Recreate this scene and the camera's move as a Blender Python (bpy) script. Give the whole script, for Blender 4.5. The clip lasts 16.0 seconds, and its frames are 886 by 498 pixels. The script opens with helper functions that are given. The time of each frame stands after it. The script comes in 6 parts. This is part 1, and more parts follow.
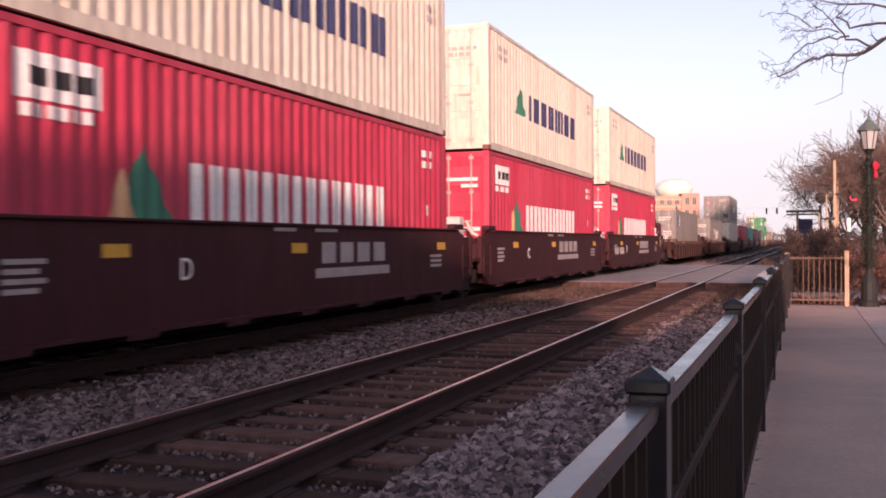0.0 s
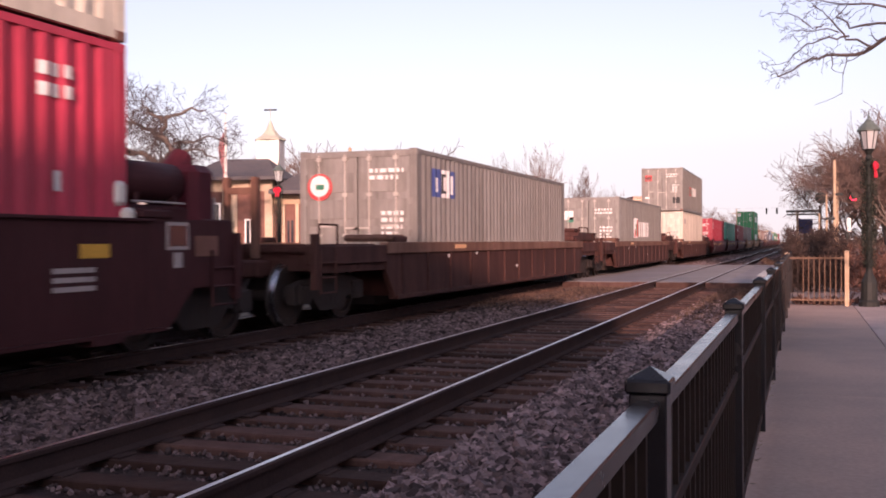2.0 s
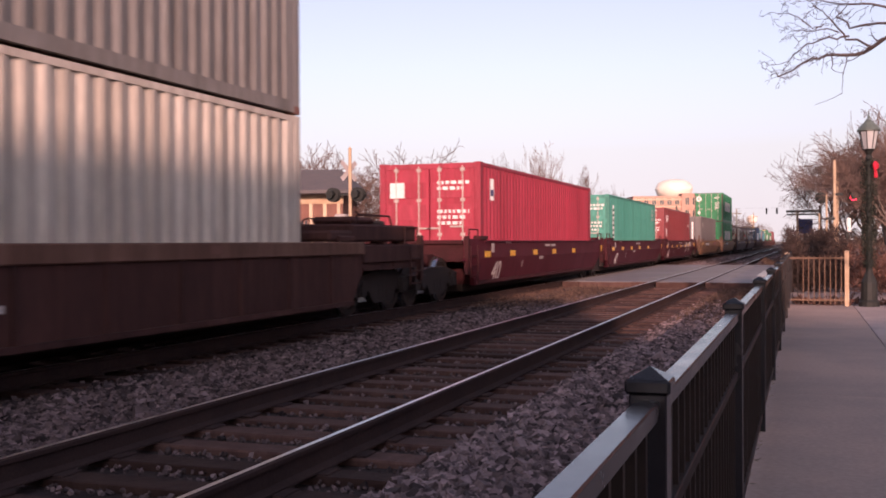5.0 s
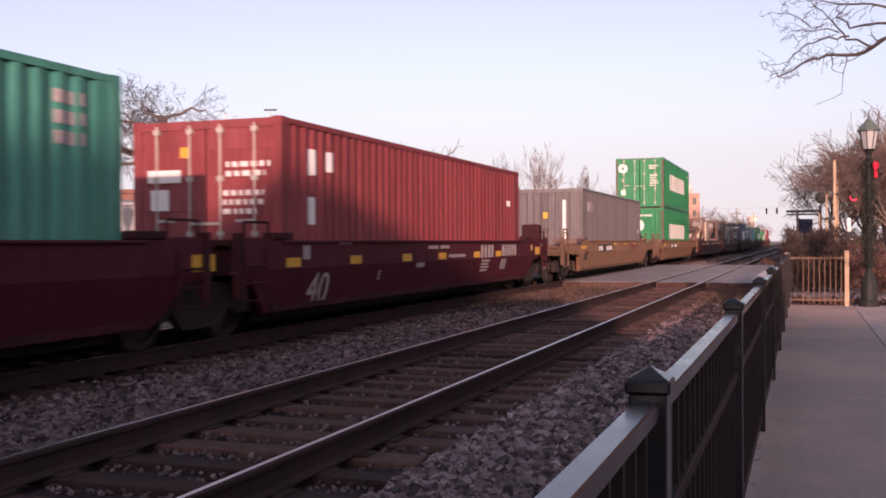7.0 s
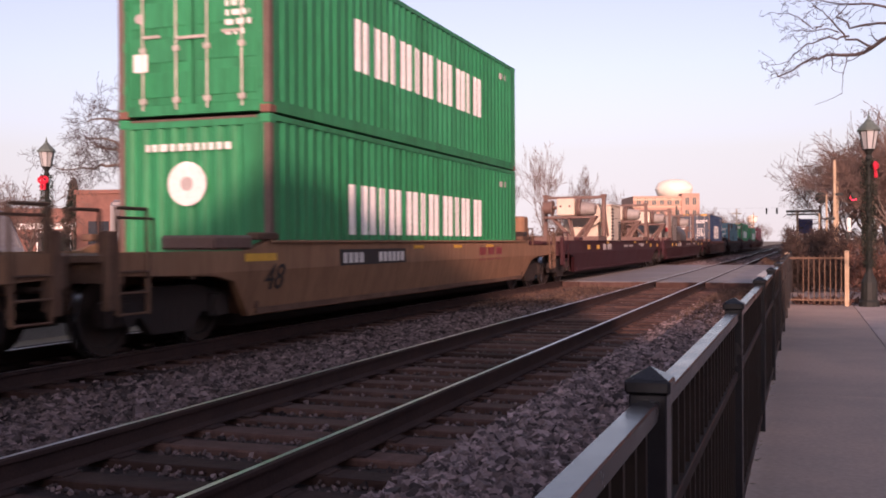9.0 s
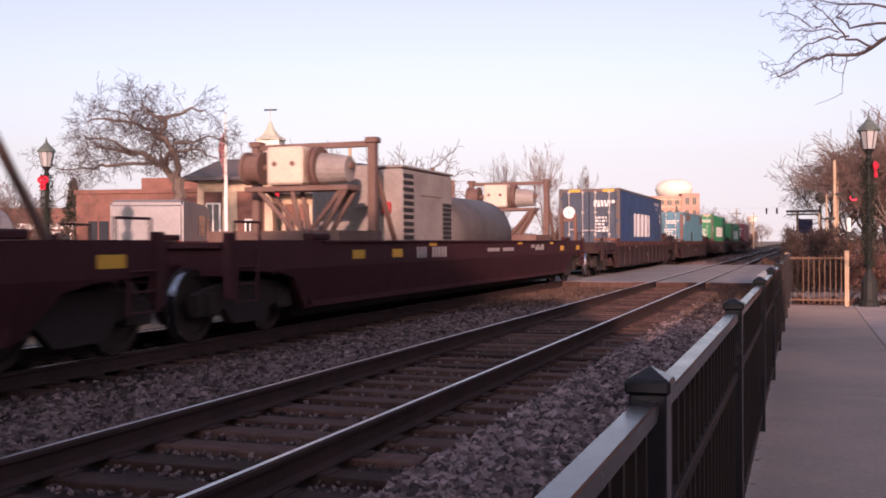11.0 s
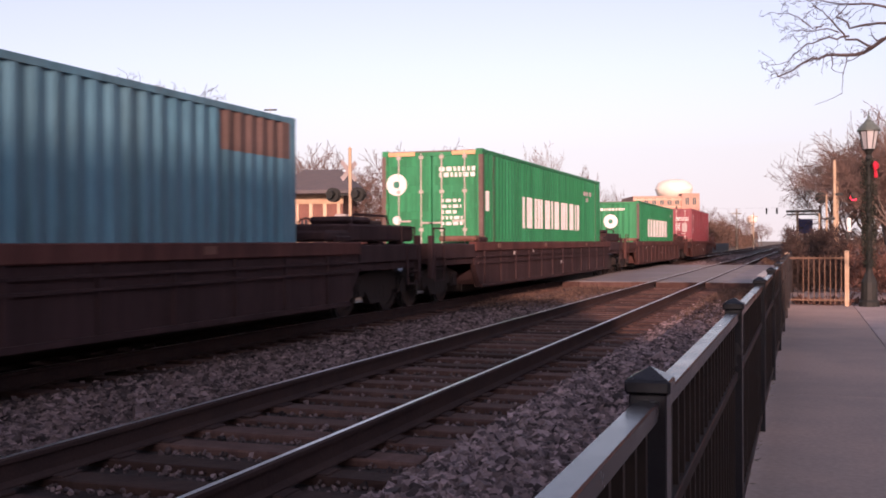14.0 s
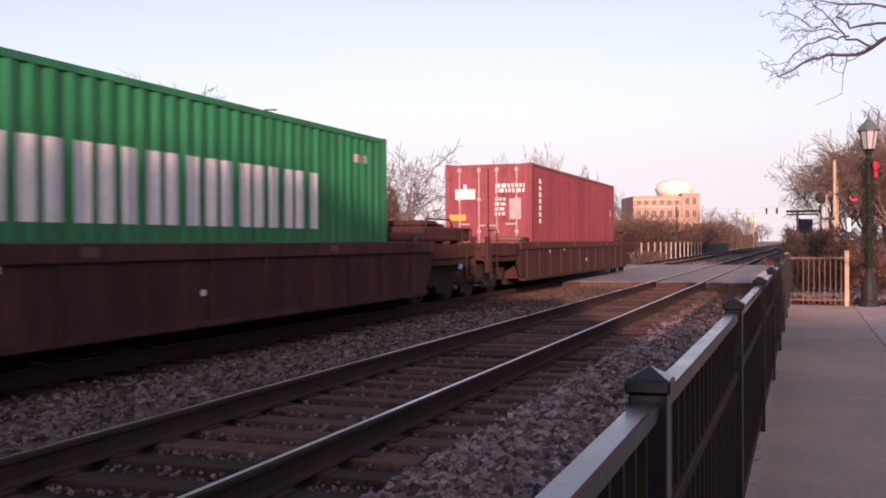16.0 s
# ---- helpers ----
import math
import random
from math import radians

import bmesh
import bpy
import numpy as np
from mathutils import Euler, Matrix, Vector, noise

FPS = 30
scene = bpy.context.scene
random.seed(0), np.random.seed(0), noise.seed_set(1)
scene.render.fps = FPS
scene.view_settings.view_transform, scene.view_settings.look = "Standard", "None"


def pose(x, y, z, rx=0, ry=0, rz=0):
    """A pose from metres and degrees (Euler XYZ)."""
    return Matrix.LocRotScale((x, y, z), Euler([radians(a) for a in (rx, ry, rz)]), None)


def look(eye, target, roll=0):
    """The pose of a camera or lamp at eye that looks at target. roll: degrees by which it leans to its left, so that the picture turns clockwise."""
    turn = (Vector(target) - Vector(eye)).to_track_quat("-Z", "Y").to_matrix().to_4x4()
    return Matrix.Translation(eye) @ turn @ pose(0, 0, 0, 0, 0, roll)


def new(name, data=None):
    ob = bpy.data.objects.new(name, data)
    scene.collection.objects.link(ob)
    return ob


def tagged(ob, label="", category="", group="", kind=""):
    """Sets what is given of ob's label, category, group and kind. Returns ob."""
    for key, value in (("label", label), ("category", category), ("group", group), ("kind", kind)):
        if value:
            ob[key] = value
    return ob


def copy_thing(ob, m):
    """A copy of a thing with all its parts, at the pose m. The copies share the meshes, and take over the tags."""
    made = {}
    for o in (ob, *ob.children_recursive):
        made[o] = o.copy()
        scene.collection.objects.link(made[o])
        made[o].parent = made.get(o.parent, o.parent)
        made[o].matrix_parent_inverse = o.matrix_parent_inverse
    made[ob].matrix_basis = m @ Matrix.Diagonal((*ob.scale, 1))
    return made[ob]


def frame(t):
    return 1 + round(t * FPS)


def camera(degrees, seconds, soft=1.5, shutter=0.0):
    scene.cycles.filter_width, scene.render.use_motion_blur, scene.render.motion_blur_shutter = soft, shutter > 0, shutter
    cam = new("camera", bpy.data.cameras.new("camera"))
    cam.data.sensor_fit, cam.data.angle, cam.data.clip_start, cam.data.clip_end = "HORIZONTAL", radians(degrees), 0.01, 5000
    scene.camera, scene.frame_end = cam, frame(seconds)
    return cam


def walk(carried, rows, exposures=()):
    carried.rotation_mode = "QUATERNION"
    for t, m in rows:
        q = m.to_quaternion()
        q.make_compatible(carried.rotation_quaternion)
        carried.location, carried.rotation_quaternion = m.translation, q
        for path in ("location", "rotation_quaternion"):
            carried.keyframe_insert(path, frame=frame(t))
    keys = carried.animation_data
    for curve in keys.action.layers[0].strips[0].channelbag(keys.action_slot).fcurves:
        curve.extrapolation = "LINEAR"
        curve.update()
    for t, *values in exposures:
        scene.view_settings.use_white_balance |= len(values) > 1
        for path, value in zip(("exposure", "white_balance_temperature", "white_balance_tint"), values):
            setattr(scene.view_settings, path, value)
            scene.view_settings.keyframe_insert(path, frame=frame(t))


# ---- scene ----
EYE = Vector((0.0, 0.0, 1.225))
AIM = EYE + Vector((-0.33865, 0.94089, -0.0064))
cam = camera(47.76, 16.0, soft=1.8, shutter=0.15)
walk(cam, [(0.0, look(EYE, AIM, -0.315)), (16.0, look(EYE, AIM, -0.315))],
     exposures=[(0.0, 0.65, 6900, 35), (1.5, 0.7, 6900, 35), (2.5, 0.63, 6900, 35), (4.0, 0.56, 6900, 35), (6.5, 0.51, 6900, 35), (9.0, 0.51, 6900, 35), (11.5, 0.57, 6900, 35), (16.0, 0.59, 6900, 35)])

# ---- light: a low evening sun behind the viewer, pale sky ----
SUN_ELEV, SUN_SIDE = radians(12.0), radians(19.5)
world = bpy.data.worlds.new("evening_sky")
scene.world = world
world.use_nodes = True
wn = world.node_tree.nodes
sky = wn.new("ShaderNodeTexSky")
sky.sky_type, sky.sun_disc = "NISHITA", False
sky.sun_elevation, sky.sun_rotation = SUN_ELEV, math.pi - SUN_SIDE
sky.air_density, sky.dust_density, sky.ozone_density = 1.0, 1.6, 2.5
wn["Background"].inputs["Strength"].default_value = 0.15
wl = world.node_tree.links
way = wn.new("ShaderNodeTexCoord")
lift = wn.new("ShaderNodeVectorMath")            # the murk of the lowest degrees gives way to the air above it
lift.operation, lift.inputs[1].default_value = "MAXIMUM", (-2.0, -2.0, 0.09)
wl.new(way.outputs["Generated"], lift.inputs[0])
wl.new(lift.outputs[0], sky.inputs["Vector"])
haze = wn.new("ShaderNodeHueSaturation")
haze.inputs["Saturation"].default_value = 0.65
wl.new(sky.outputs[0], haze.inputs["Color"])
height = wn.new("ShaderNodeSeparateXYZ")
wl.new(way.outputs["Generated"], height.inputs[0])
low = wn.new("ShaderNodeMapRange")
low.inputs["From Min"].default_value, low.inputs["From Max"].default_value = 0.0, 0.17
low.inputs["To Min"].default_value, low.inputs["To Max"].default_value = 1.0, 0.0
wl.new(height.outputs["Z"], low.inputs["Value"])
rose = wn.new("ShaderNodeMix")                   # rosy belt over the horizon opposite the low sun
rose.data_type, rose.blend_type = "RGBA", "MULTIPLY"
rose.inputs[7].default_value = (1.0, 0.84, 0.82, 1)
wl.new(low.outputs[0], rose.inputs[0])
wl.new(haze.outputs[0], rose.inputs[6])
wl.new(rose.outputs[2], wn["Background"].inputs["Color"])
sun_data = bpy.data.lights.new("sun", "SUN")
sun_data.energy, sun_data.angle, sun_data.color = 3.6, radians(0.9), (1.0, 0.68, 0.53)
sun = new("sun", sun_data)
sun_from = Vector((math.sin(SUN_SIDE) * math.cos(SUN_ELEV), -math.cos(SUN_SIDE) * math.cos(SUN_ELEV), math.sin(SUN_ELEV)))
sun.matrix_world = look(sun_from * 60, (0, 0, 0))


# ---- materials ----
def material(name, colour, rough=0.7, metal=0.0, second=None, mix=0.5, scale=3.0, fine=40.0, bump=0.15, bump_fine=0.15,
             rust=0.0, rust_colour=(0.12, 0.05, 0.03), island=0.0, objrand=0.0, streak=1.0, spec=0.5, grime=0.0):
    """Paint, stone, wood or metal with two scales of variation, fine relief and worn patches."""
    m = bpy.data.materials.new(name)
    m.use_nodes = True
    n, l = m.node_tree.nodes, m.node_tree.links
    b = n["Principled BSDF"]
    b.inputs["Roughness"].default_value, b.inputs["Metallic"].default_value = rough, metal
    b.inputs["Specular IOR Level"].default_value = spec
    tc = n.new("ShaderNodeTexCoord")
    mp = n.new("ShaderNodeMapping")
    mp.inputs["Scale"].default_value = (1, 1, streak)
    l.new(tc.outputs["Object"], mp.inputs["Vector"])
    info = n.new("ShaderNodeObjectInfo")
    shift = n.new("ShaderNodeVectorMath")
    shift.operation = "ADD"
    spread = n.new("ShaderNodeMath")
    spread.operation, spread.inputs[1].default_value = "MULTIPLY", 37.0
    l.new(info.outputs["Random"], spread.inputs[0])
    l.new(mp.outputs[0], shift.inputs[0])
    l.new(spread.outputs[0], shift.inputs[1])

    def noise_at(s, detail=4.0, roughness=0.6):
        k = n.new("ShaderNodeTexNoise")
        k.inputs["Scale"].default_value, k.inputs["Detail"].default_value, k.inputs["Roughness"].default_value = s, detail, roughness
        l.new(shift.outputs[0], k.inputs["Vector"])
        return k

    def ramp(src, lo, hi):
        r = n.new("ShaderNodeMapRange")
        r.inputs["From Min"].default_value, r.inputs["From Max"].default_value = lo, hi
        l.new(src, r.inputs["Value"])
        return r.outputs[0]

    def blend(fac, a, c, mode="MIX"):
        x = n.new("ShaderNodeMix")
        x.data_type, x.blend_type = "RGBA", mode
        for socket, v in ((x.inputs[0], fac), (x.inputs[6], a), (x.inputs[7], c)):
            if isinstance(v, (int, float)):
                socket.default_value = v
            elif isinstance(v, tuple):
                socket.default_value = (*v, 1)
            else:
                l.new(v, socket)
        return x.outputs[2]

    second = second or tuple(c * 0.72 for c in colour)
    big, small = noise_at(scale), noise_at(fine, 3.0)
    half = n.new("ShaderNodeMath")
    half.operation, half.inputs[1].default_value = "MULTIPLY", mix
    l.new(ramp(big.outputs[0], 0.35, 0.68), half.inputs[0])
    col = blend(half.outputs[0], colour, second)
    grain = blend(ramp(small.outputs[0], 0.3, 0.75), (0.8, 0.8, 0.8), (1.15, 1.15, 1.15))
    col = blend(0.7, col, grain, "MULTIPLY")
    if grime:
        wash = n.new("ShaderNodeMapping")
        wash.inputs["Scale"].default_value = (3.2, 3.2, 0.22)
        l.new(shift.outputs[0], wash.inputs["Vector"])
        for s, lo, hi, dark in ((1.0, 0.42, 0.72, 0.55), (4.5, 0.45, 0.7, 0.78)):
            k = n.new("ShaderNodeTexNoise")
            k.inputs["Scale"].default_value, k.inputs["Detail"].default_value = s, 6.0
            l.new(wash.outputs[0], k.inputs["Vector"])
            soot = blend(ramp(k.outputs[0], lo, hi), (1.05, 1.05, 1.05), (dark, dark * 0.96, dark * 0.92))
            col = blend(grime, col, soot, "MULTIPLY")
    if rust:
        r1 = noise_at(scale * 2.3, 8.0, 0.75)
        col = blend(ramp(r1.outputs[0], 0.72 - 0.25 * rust, 0.8 - 0.2 * rust), col, rust_colour)
    if island or objrand:
        if island:
            geo = n.new("ShaderNodeNewGeometry")
            src = geo.outputs["Random Per Island"]
            amount = island
        else:
            src, amount = info.outputs["Random"], objrand
        r = n.new("ShaderNodeMapRange")
        r.inputs["To Min"].default_value, r.inputs["To Max"].default_value = 1 - amount, 1 + amount
        l.new(src, r.inputs["Value"])
        hsv = n.new("ShaderNodeHueSaturation")
        l.new(r.outputs[0], hsv.inputs["Value"])
        l.new(col, hsv.inputs["Color"])
        col = hsv.outputs[0]
    l.new(col, b.inputs["Base Color"])
    rr = n.new("ShaderNodeMapRange")
    rr.inputs["To Min"].default_value, rr.inputs["To Max"].default_value = max(0.02, rough - 0.12), min(1, rough + 0.12)
    l.new(big.outputs[0], rr.inputs["Value"])
    l.new(rr.outputs[0], b.inputs["Roughness"])
    if bump:
        bp = n.new("ShaderNodeBump")
        bp.inputs["Strength"].default_value, bp.inputs["Distance"].default_value = bump, 0.02
        l.new(big.outputs[0], bp.inputs["Height"])
        bq = n.new("ShaderNodeBump")
        bq.inputs["Strength"].default_value, bq.inputs["Distance"].default_value = bump_fine, 0.004
        l.new(small.outputs[0], bq.inputs["Height"])
        l.new(bp.outputs[0], bq.inputs["Normal"])
        l.new(bq.outputs[0], b.inputs["Normal"])
    return m


def glow(name, colour, strength):
    m = bpy.data.materials.new(name)
    m.use_nodes = True
    b = m.node_tree.nodes["Principled BSDF"]
    b.inputs["Base Color"].default_value = (*colour, 1)
    b.inputs["Emission Color"].default_value, b.inputs["Emission Strength"].default_value = (*colour, 1), strength
    return m


def paint(name, c, fade=None, rust=0.25, rough=0.5, grime=0.7, spec=0.4):
    return material(name, c, rough, 0, fade or tuple(min(1, x * 0.75 + 0.05) for x in c), 0.6, 0.5, 9.0, 0.05, 0.08, rust, streak=0.35, grime=grime, spec=spec)


M = {
    "ground": material("dry_earth", (0.16, 0.13, 0.1), 0.95, 0, (0.2, 0.17, 0.11), 0.8, 0.3, 6.0, 0.6, 0.5),
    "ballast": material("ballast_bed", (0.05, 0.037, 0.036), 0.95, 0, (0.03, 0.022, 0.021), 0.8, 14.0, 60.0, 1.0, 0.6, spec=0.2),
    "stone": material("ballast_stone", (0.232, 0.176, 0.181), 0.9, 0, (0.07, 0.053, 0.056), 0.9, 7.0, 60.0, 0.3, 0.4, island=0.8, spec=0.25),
    "stone_mid": material("mid_ballast_stone", (0.155, 0.117, 0.12), 0.9, 0, (0.055, 0.04, 0.04), 0.9, 7.0, 60.0, 0.3, 0.4, island=0.8, spec=0.2),
    "stone_brown": material("brown_gritty_stone", (0.12, 0.08, 0.068), 0.95, 0, (0.05, 0.034, 0.03), 0.9, 7.0, 60.0, 0.3, 0.4, island=0.6, spec=0.15),
    "stone_dark": material("dark_ballast_stone", (0.09, 0.066, 0.066), 0.9, 0, (0.03, 0.022, 0.022), 0.9, 7.0, 60.0, 0.3, 0.4, island=0.7, spec=0.2),
    "weed": material("dead_weed_stalk", (0.13, 0.085, 0.066), 0.95, 0, (0.08, 0.052, 0.042), 0.8, 4.0, 30.0, 0, 0, island=0.5, spec=0.1),
    "needle": material("dark_conifer_needle", (0.035, 0.045, 0.03), 0.9, 0, (0.025, 0.03, 0.02), 0.8, 4.0, 30.0, 0, 0, island=0.4),
    "tie": material("tie_wood", (0.056, 0.03, 0.026), 0.9, 0, (0.1, 0.059, 0.05), 0.8, 6.0, 45.0, 0.8, 0.8, objrand=0.5, streak=0.6, spec=0.2),
    "rail_top": material("polished_rail", (0.72, 0.7, 0.69), 0.34, 1.0, (0.6, 0.57, 0.55), 0.5, 2.0, 60.0, 0.03, 0.03),
    "rail_side": material("rusty_rail", (0.05, 0.035, 0.034), 0.95, 0, (0.07, 0.046, 0.042), 0.8, 3.0, 50.0, 0.2, 0.2, spec=0.04),
    "concrete": material("worn_concrete", (0.45, 0.325, 0.27), 0.9, 0, (0.29, 0.236, 0.212), 0.9, 0.6, 30.0, 0.25, 0.3, rust=0.12, rust_colour=(0.19, 0.165, 0.15)),
    "concrete_pale": material("pale_worn_concrete", (0.5, 0.4, 0.37), 0.9, 0, (0.29, 0.236, 0.212), 0.9, 0.6, 30.0, 0.25, 0.3, rust=0.12, rust_colour=(0.19, 0.165, 0.15)),
    "asphalt": material("asphalt", (0.25, 0.235, 0.245), 0.85, 0, (0.18, 0.168, 0.175), 0.8, 0.5, 40.0, 0.3, 0.4),
    "panel": material("crossing_panel", (0.27, 0.25, 0.245), 0.9, 0, (0.19, 0.175, 0.17), 0.8, 0.8, 30.0, 0.3, 0.3),
    "road_white": material("road_marking", (0.62, 0.6, 0.56), 0.8, 0, (0.4, 0.39, 0.37), 0.7, 3.0, 30.0),
    "black": material("black_fence_paint", (0.019, 0.018, 0.021), 0.24, 0, (0.03, 0.028, 0.03), 0.5, 6.0, 50.0, 0.05, 0.1, rust=0.1, rust_colour=(0.03, 0.02, 0.015), spec=0.5),
    "black_matte": material("dull_black_picket_paint", (0.02, 0.014, 0.012), 0.55, 0, (0.032, 0.021, 0.016), 0.5, 6.0, 50.0, 0.05, 0.1, spec=0.15),
    "lamp_roof": material("verdigris_lamp_roof", (0.11, 0.145, 0.13), 0.6, 0, (0.08, 0.1, 0.09), 0.6, 8.0, 40.0),
    "iron": material("dark_iron", (0.014, 0.017, 0.015), 0.68, 0, None, 0.5, 5.0, 40.0, 0.1, 0.1),
    "steel": material("dull_steel", (0.3, 0.3, 0.3), 0.5, 0.8, None, 0.5, 5.0, 40.0, 0.1, 0.1),
    "wheel": material("wheel_steel", (0.035, 0.027, 0.025), 0.7, 0.3, (0.06, 0.04, 0.032), 0.7, 6.0, 40.0, 0.2, 0.2),
    "tread": material("bright_wheel_rim", (0.6, 0.62, 0.65), 0.25, 1.0, None, 0.3, 6.0, 40.0, 0.05, 0.05),
    "truck": material("grimy_truck_casting", (0.018, 0.012, 0.011), 0.85, 0, (0.03, 0.02, 0.017), 0.8, 4.0, 40.0, 0.3, 0.3),
    "car_brown": paint("dark_brown_car_paint", (0.052, 0.016, 0.019), (0.064, 0.022, 0.024), 0.1, 0.65, grime=0.4, spec=0.2),
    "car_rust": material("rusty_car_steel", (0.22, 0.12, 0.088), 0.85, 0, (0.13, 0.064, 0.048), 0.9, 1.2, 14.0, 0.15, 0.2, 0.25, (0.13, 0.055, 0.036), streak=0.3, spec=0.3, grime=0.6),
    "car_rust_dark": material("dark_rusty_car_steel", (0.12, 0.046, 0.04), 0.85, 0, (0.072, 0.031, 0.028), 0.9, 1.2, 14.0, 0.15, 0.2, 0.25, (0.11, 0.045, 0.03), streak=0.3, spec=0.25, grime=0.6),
    "car_rust_web": material("rusty_web_steel", (0.085, 0.036, 0.031), 0.85, 0, (0.052, 0.024, 0.022), 0.9, 1.2, 14.0, 0.15, 0.2, 0.35, (0.12, 0.05, 0.034), streak=0.3, spec=0.25, grime=0.6),
    # rusty steel with the shade under the top chord put into its colour
    "car_shade_steel": material("shade_dark_rusty_steel", (0.055, 0.031, 0.033), 0.85, 0, (0.036, 0.022, 0.023), 0.9, 1.2, 14.0, 0.15, 0.2, 0.3, (0.075, 0.034, 0.026), streak=0.3, spec=0.2, grime=0.6),
    "white_gear": material("white_gear_paint", (0.7, 0.68, 0.64), 0.6, 0, None, 0.5, 6.0, 40.0),
    "grass": material("dry_grass_blade", (0.14, 0.11, 0.055), 0.9, 0, (0.09, 0.09, 0.04), 0.7, 4.0, 30.0, 0, 0, island=0.5),
    "car_maroon": paint("maroon_car_paint", (0.078, 0.012, 0.021), (0.095, 0.022, 0.032), 0.1, 0.6, grime=0.4, spec=0.2),
    "car_yellow": paint("ochre_car_paint", (0.3, 0.166, 0.1), (0.26, 0.15, 0.098), 0.25, 0.7, grime=0.4, spec=0.2),
    "car_ochre_gear": material("dark_ochre_gear_paint", (0.17, 0.1, 0.07), 0.85, 0, (0.09, 0.054, 0.04), 0.9, 2.0, 20.0, 0.15, 0.2, 0.3, (0.07, 0.035, 0.025), spec=0.2),
    "car_maroon_gear": material("dark_maroon_gear_paint", (0.06, 0.014, 0.018), 0.85, 0, (0.035, 0.013, 0.014), 0.9, 2.0, 20.0, 0.15, 0.2, 0.3, (0.05, 0.024, 0.018), spec=0.2),
    "car_purple": paint("purple_brown_car_paint", (0.05, 0.016, 0.021), (0.062, 0.023, 0.028), 0.2, 0.65, grime=0.4, spec=0.2),
    "c_white": paint("off_white_container_paint", (0.71, 0.66, 0.55), (0.65, 0.6, 0.49), 0.06, grime=0.4),
    "c_cream": paint("worn_white_container_paint", (0.63, 0.58, 0.5), (0.54, 0.49, 0.42), 0.22),
    "c_red": paint("crimson_container_paint", (0.52, 0.04, 0.082), (0.52, 0.085, 0.125), 0.05, grime=0.5),
    "c_rose": paint("dull_crimson_container_paint", (0.37, 0.036, 0.062), (0.36, 0.06, 0.085), 0.08),
    "c_brick": paint("faded_red_container_paint", (0.25, 0.05, 0.066), (0.27, 0.078, 0.09), 0.12),
    "c_oxblood": paint("oxblood_container_paint", (0.24, 0.042, 0.048), (0.27, 0.07, 0.074), 0.15),
    "c_grey": paint("grey_container_paint", (0.215, 0.206, 0.195), (0.25, 0.236, 0.218), 0.15),
    "c_taupe": paint("taupe_container_paint", (0.165, 0.148, 0.148), (0.14, 0.13, 0.142), 0.15),
    "c_teal": paint("teal_container_paint", (0.05, 0.28, 0.22), (0.08, 0.33, 0.26), 0.1),
    "c_green": paint("bright_green_container_paint", (0.012, 0.22, 0.085), (0.022, 0.24, 0.11), 0.05),
    "c_blue": paint("navy_container_paint", (0.022, 0.052, 0.135), (0.046, 0.074, 0.125), 0.2),
    "c_blue_dusty": paint("dusty_navy_door_paint", (0.045, 0.064, 0.1), (0.066, 0.08, 0.105), 0.3),
    "c_aqua": paint("faded_aqua_container_paint", (0.065, 0.205, 0.285), (0.13, 0.275, 0.33), 0.12),
    "c_rust": material("rust_brown_patch", (0.2, 0.09, 0.07), 0.85, 0, (0.14, 0.07, 0.05), 0.8, 2.0, 20.0),
    "c_patch": material("brown_primer_patch", (0.15, 0.1, 0.088), 0.85, 0, (0.11, 0.075, 0.062), 0.8, 2.0, 20.0),
    "c_rim": material("dark_worn_frame_paint", (0.1, 0.1, 0.105), 0.75, 0, (0.16, 0.085, 0.06), 0.8, 2.0, 20.0, 0.08, 0.1, 0.3),
    "white": material("white_marking_paint", (0.78, 0.77, 0.75), 0.6, 0, (0.6, 0.58, 0.56), 0.4, 2.5, 20.0, 0.03, 0.05),
    "grey_mark": material("grey_marking_paint", (0.42, 0.38, 0.37), 0.7, 0, None, 0.6, 3.0, 25.0, 0.03, 0.05),
    "navy_mark": material("navy_marking_paint", (0.04, 0.05, 0.13), 0.6, 0, None, 0.4, 2.5, 20.0, 0.03, 0.05),
    "blue_mark": material("royal_blue_marking_paint", (0.045, 0.075, 0.24), 0.6, 0, None, 0.4, 2.5, 20.0, 0.03, 0.05),
    "green_mark": material("green_marking_paint", (0.03, 0.2, 0.13), 0.6, 0, None, 0.4, 2.5, 20.0, 0.03, 0.05),
    "red_mark": material("red_marking_paint", (0.6, 0.06, 0.06), 0.6, 0, None, 0.4, 2.5, 20.0, 0.03, 0.05),
    "orange_mark": material("orange_marking_paint", (0.72, 0.42, 0.22), 0.6, 0, None, 0.4, 2.5, 20.0, 0.03, 0.05),
    "yellow_mark": material("yellow_reflector", (0.72, 0.4, 0.05), 0.5, 0, None, 0.4, 4.0, 30.0, 0.03, 0.05),
    "black_mark": material("black_marking_paint", (0.02, 0.02, 0.022), 0.6, 0, None, 0.4, 2.5, 20.0, 0.03, 0.05),
    "rod": material("galvanised_rod", (0.5, 0.47, 0.43), 0.55, 0.2, (0.3, 0.26, 0.23), 0.5, 4.0, 30.0, 0.05, 0.05),
    "machine": material("machine_grey_paint", (0.32, 0.29, 0.27), 0.6, 0, (0.2, 0.165, 0.15), 0.7, 1.5, 20.0, 0.05, 0.1, 0.15),
    "machine_tank": material("sooty_tank_steel", (0.095, 0.082, 0.08), 0.55, 0, (0.05, 0.043, 0.043), 0.8, 1.2, 16.0, 0.08, 0.1, 0.2),
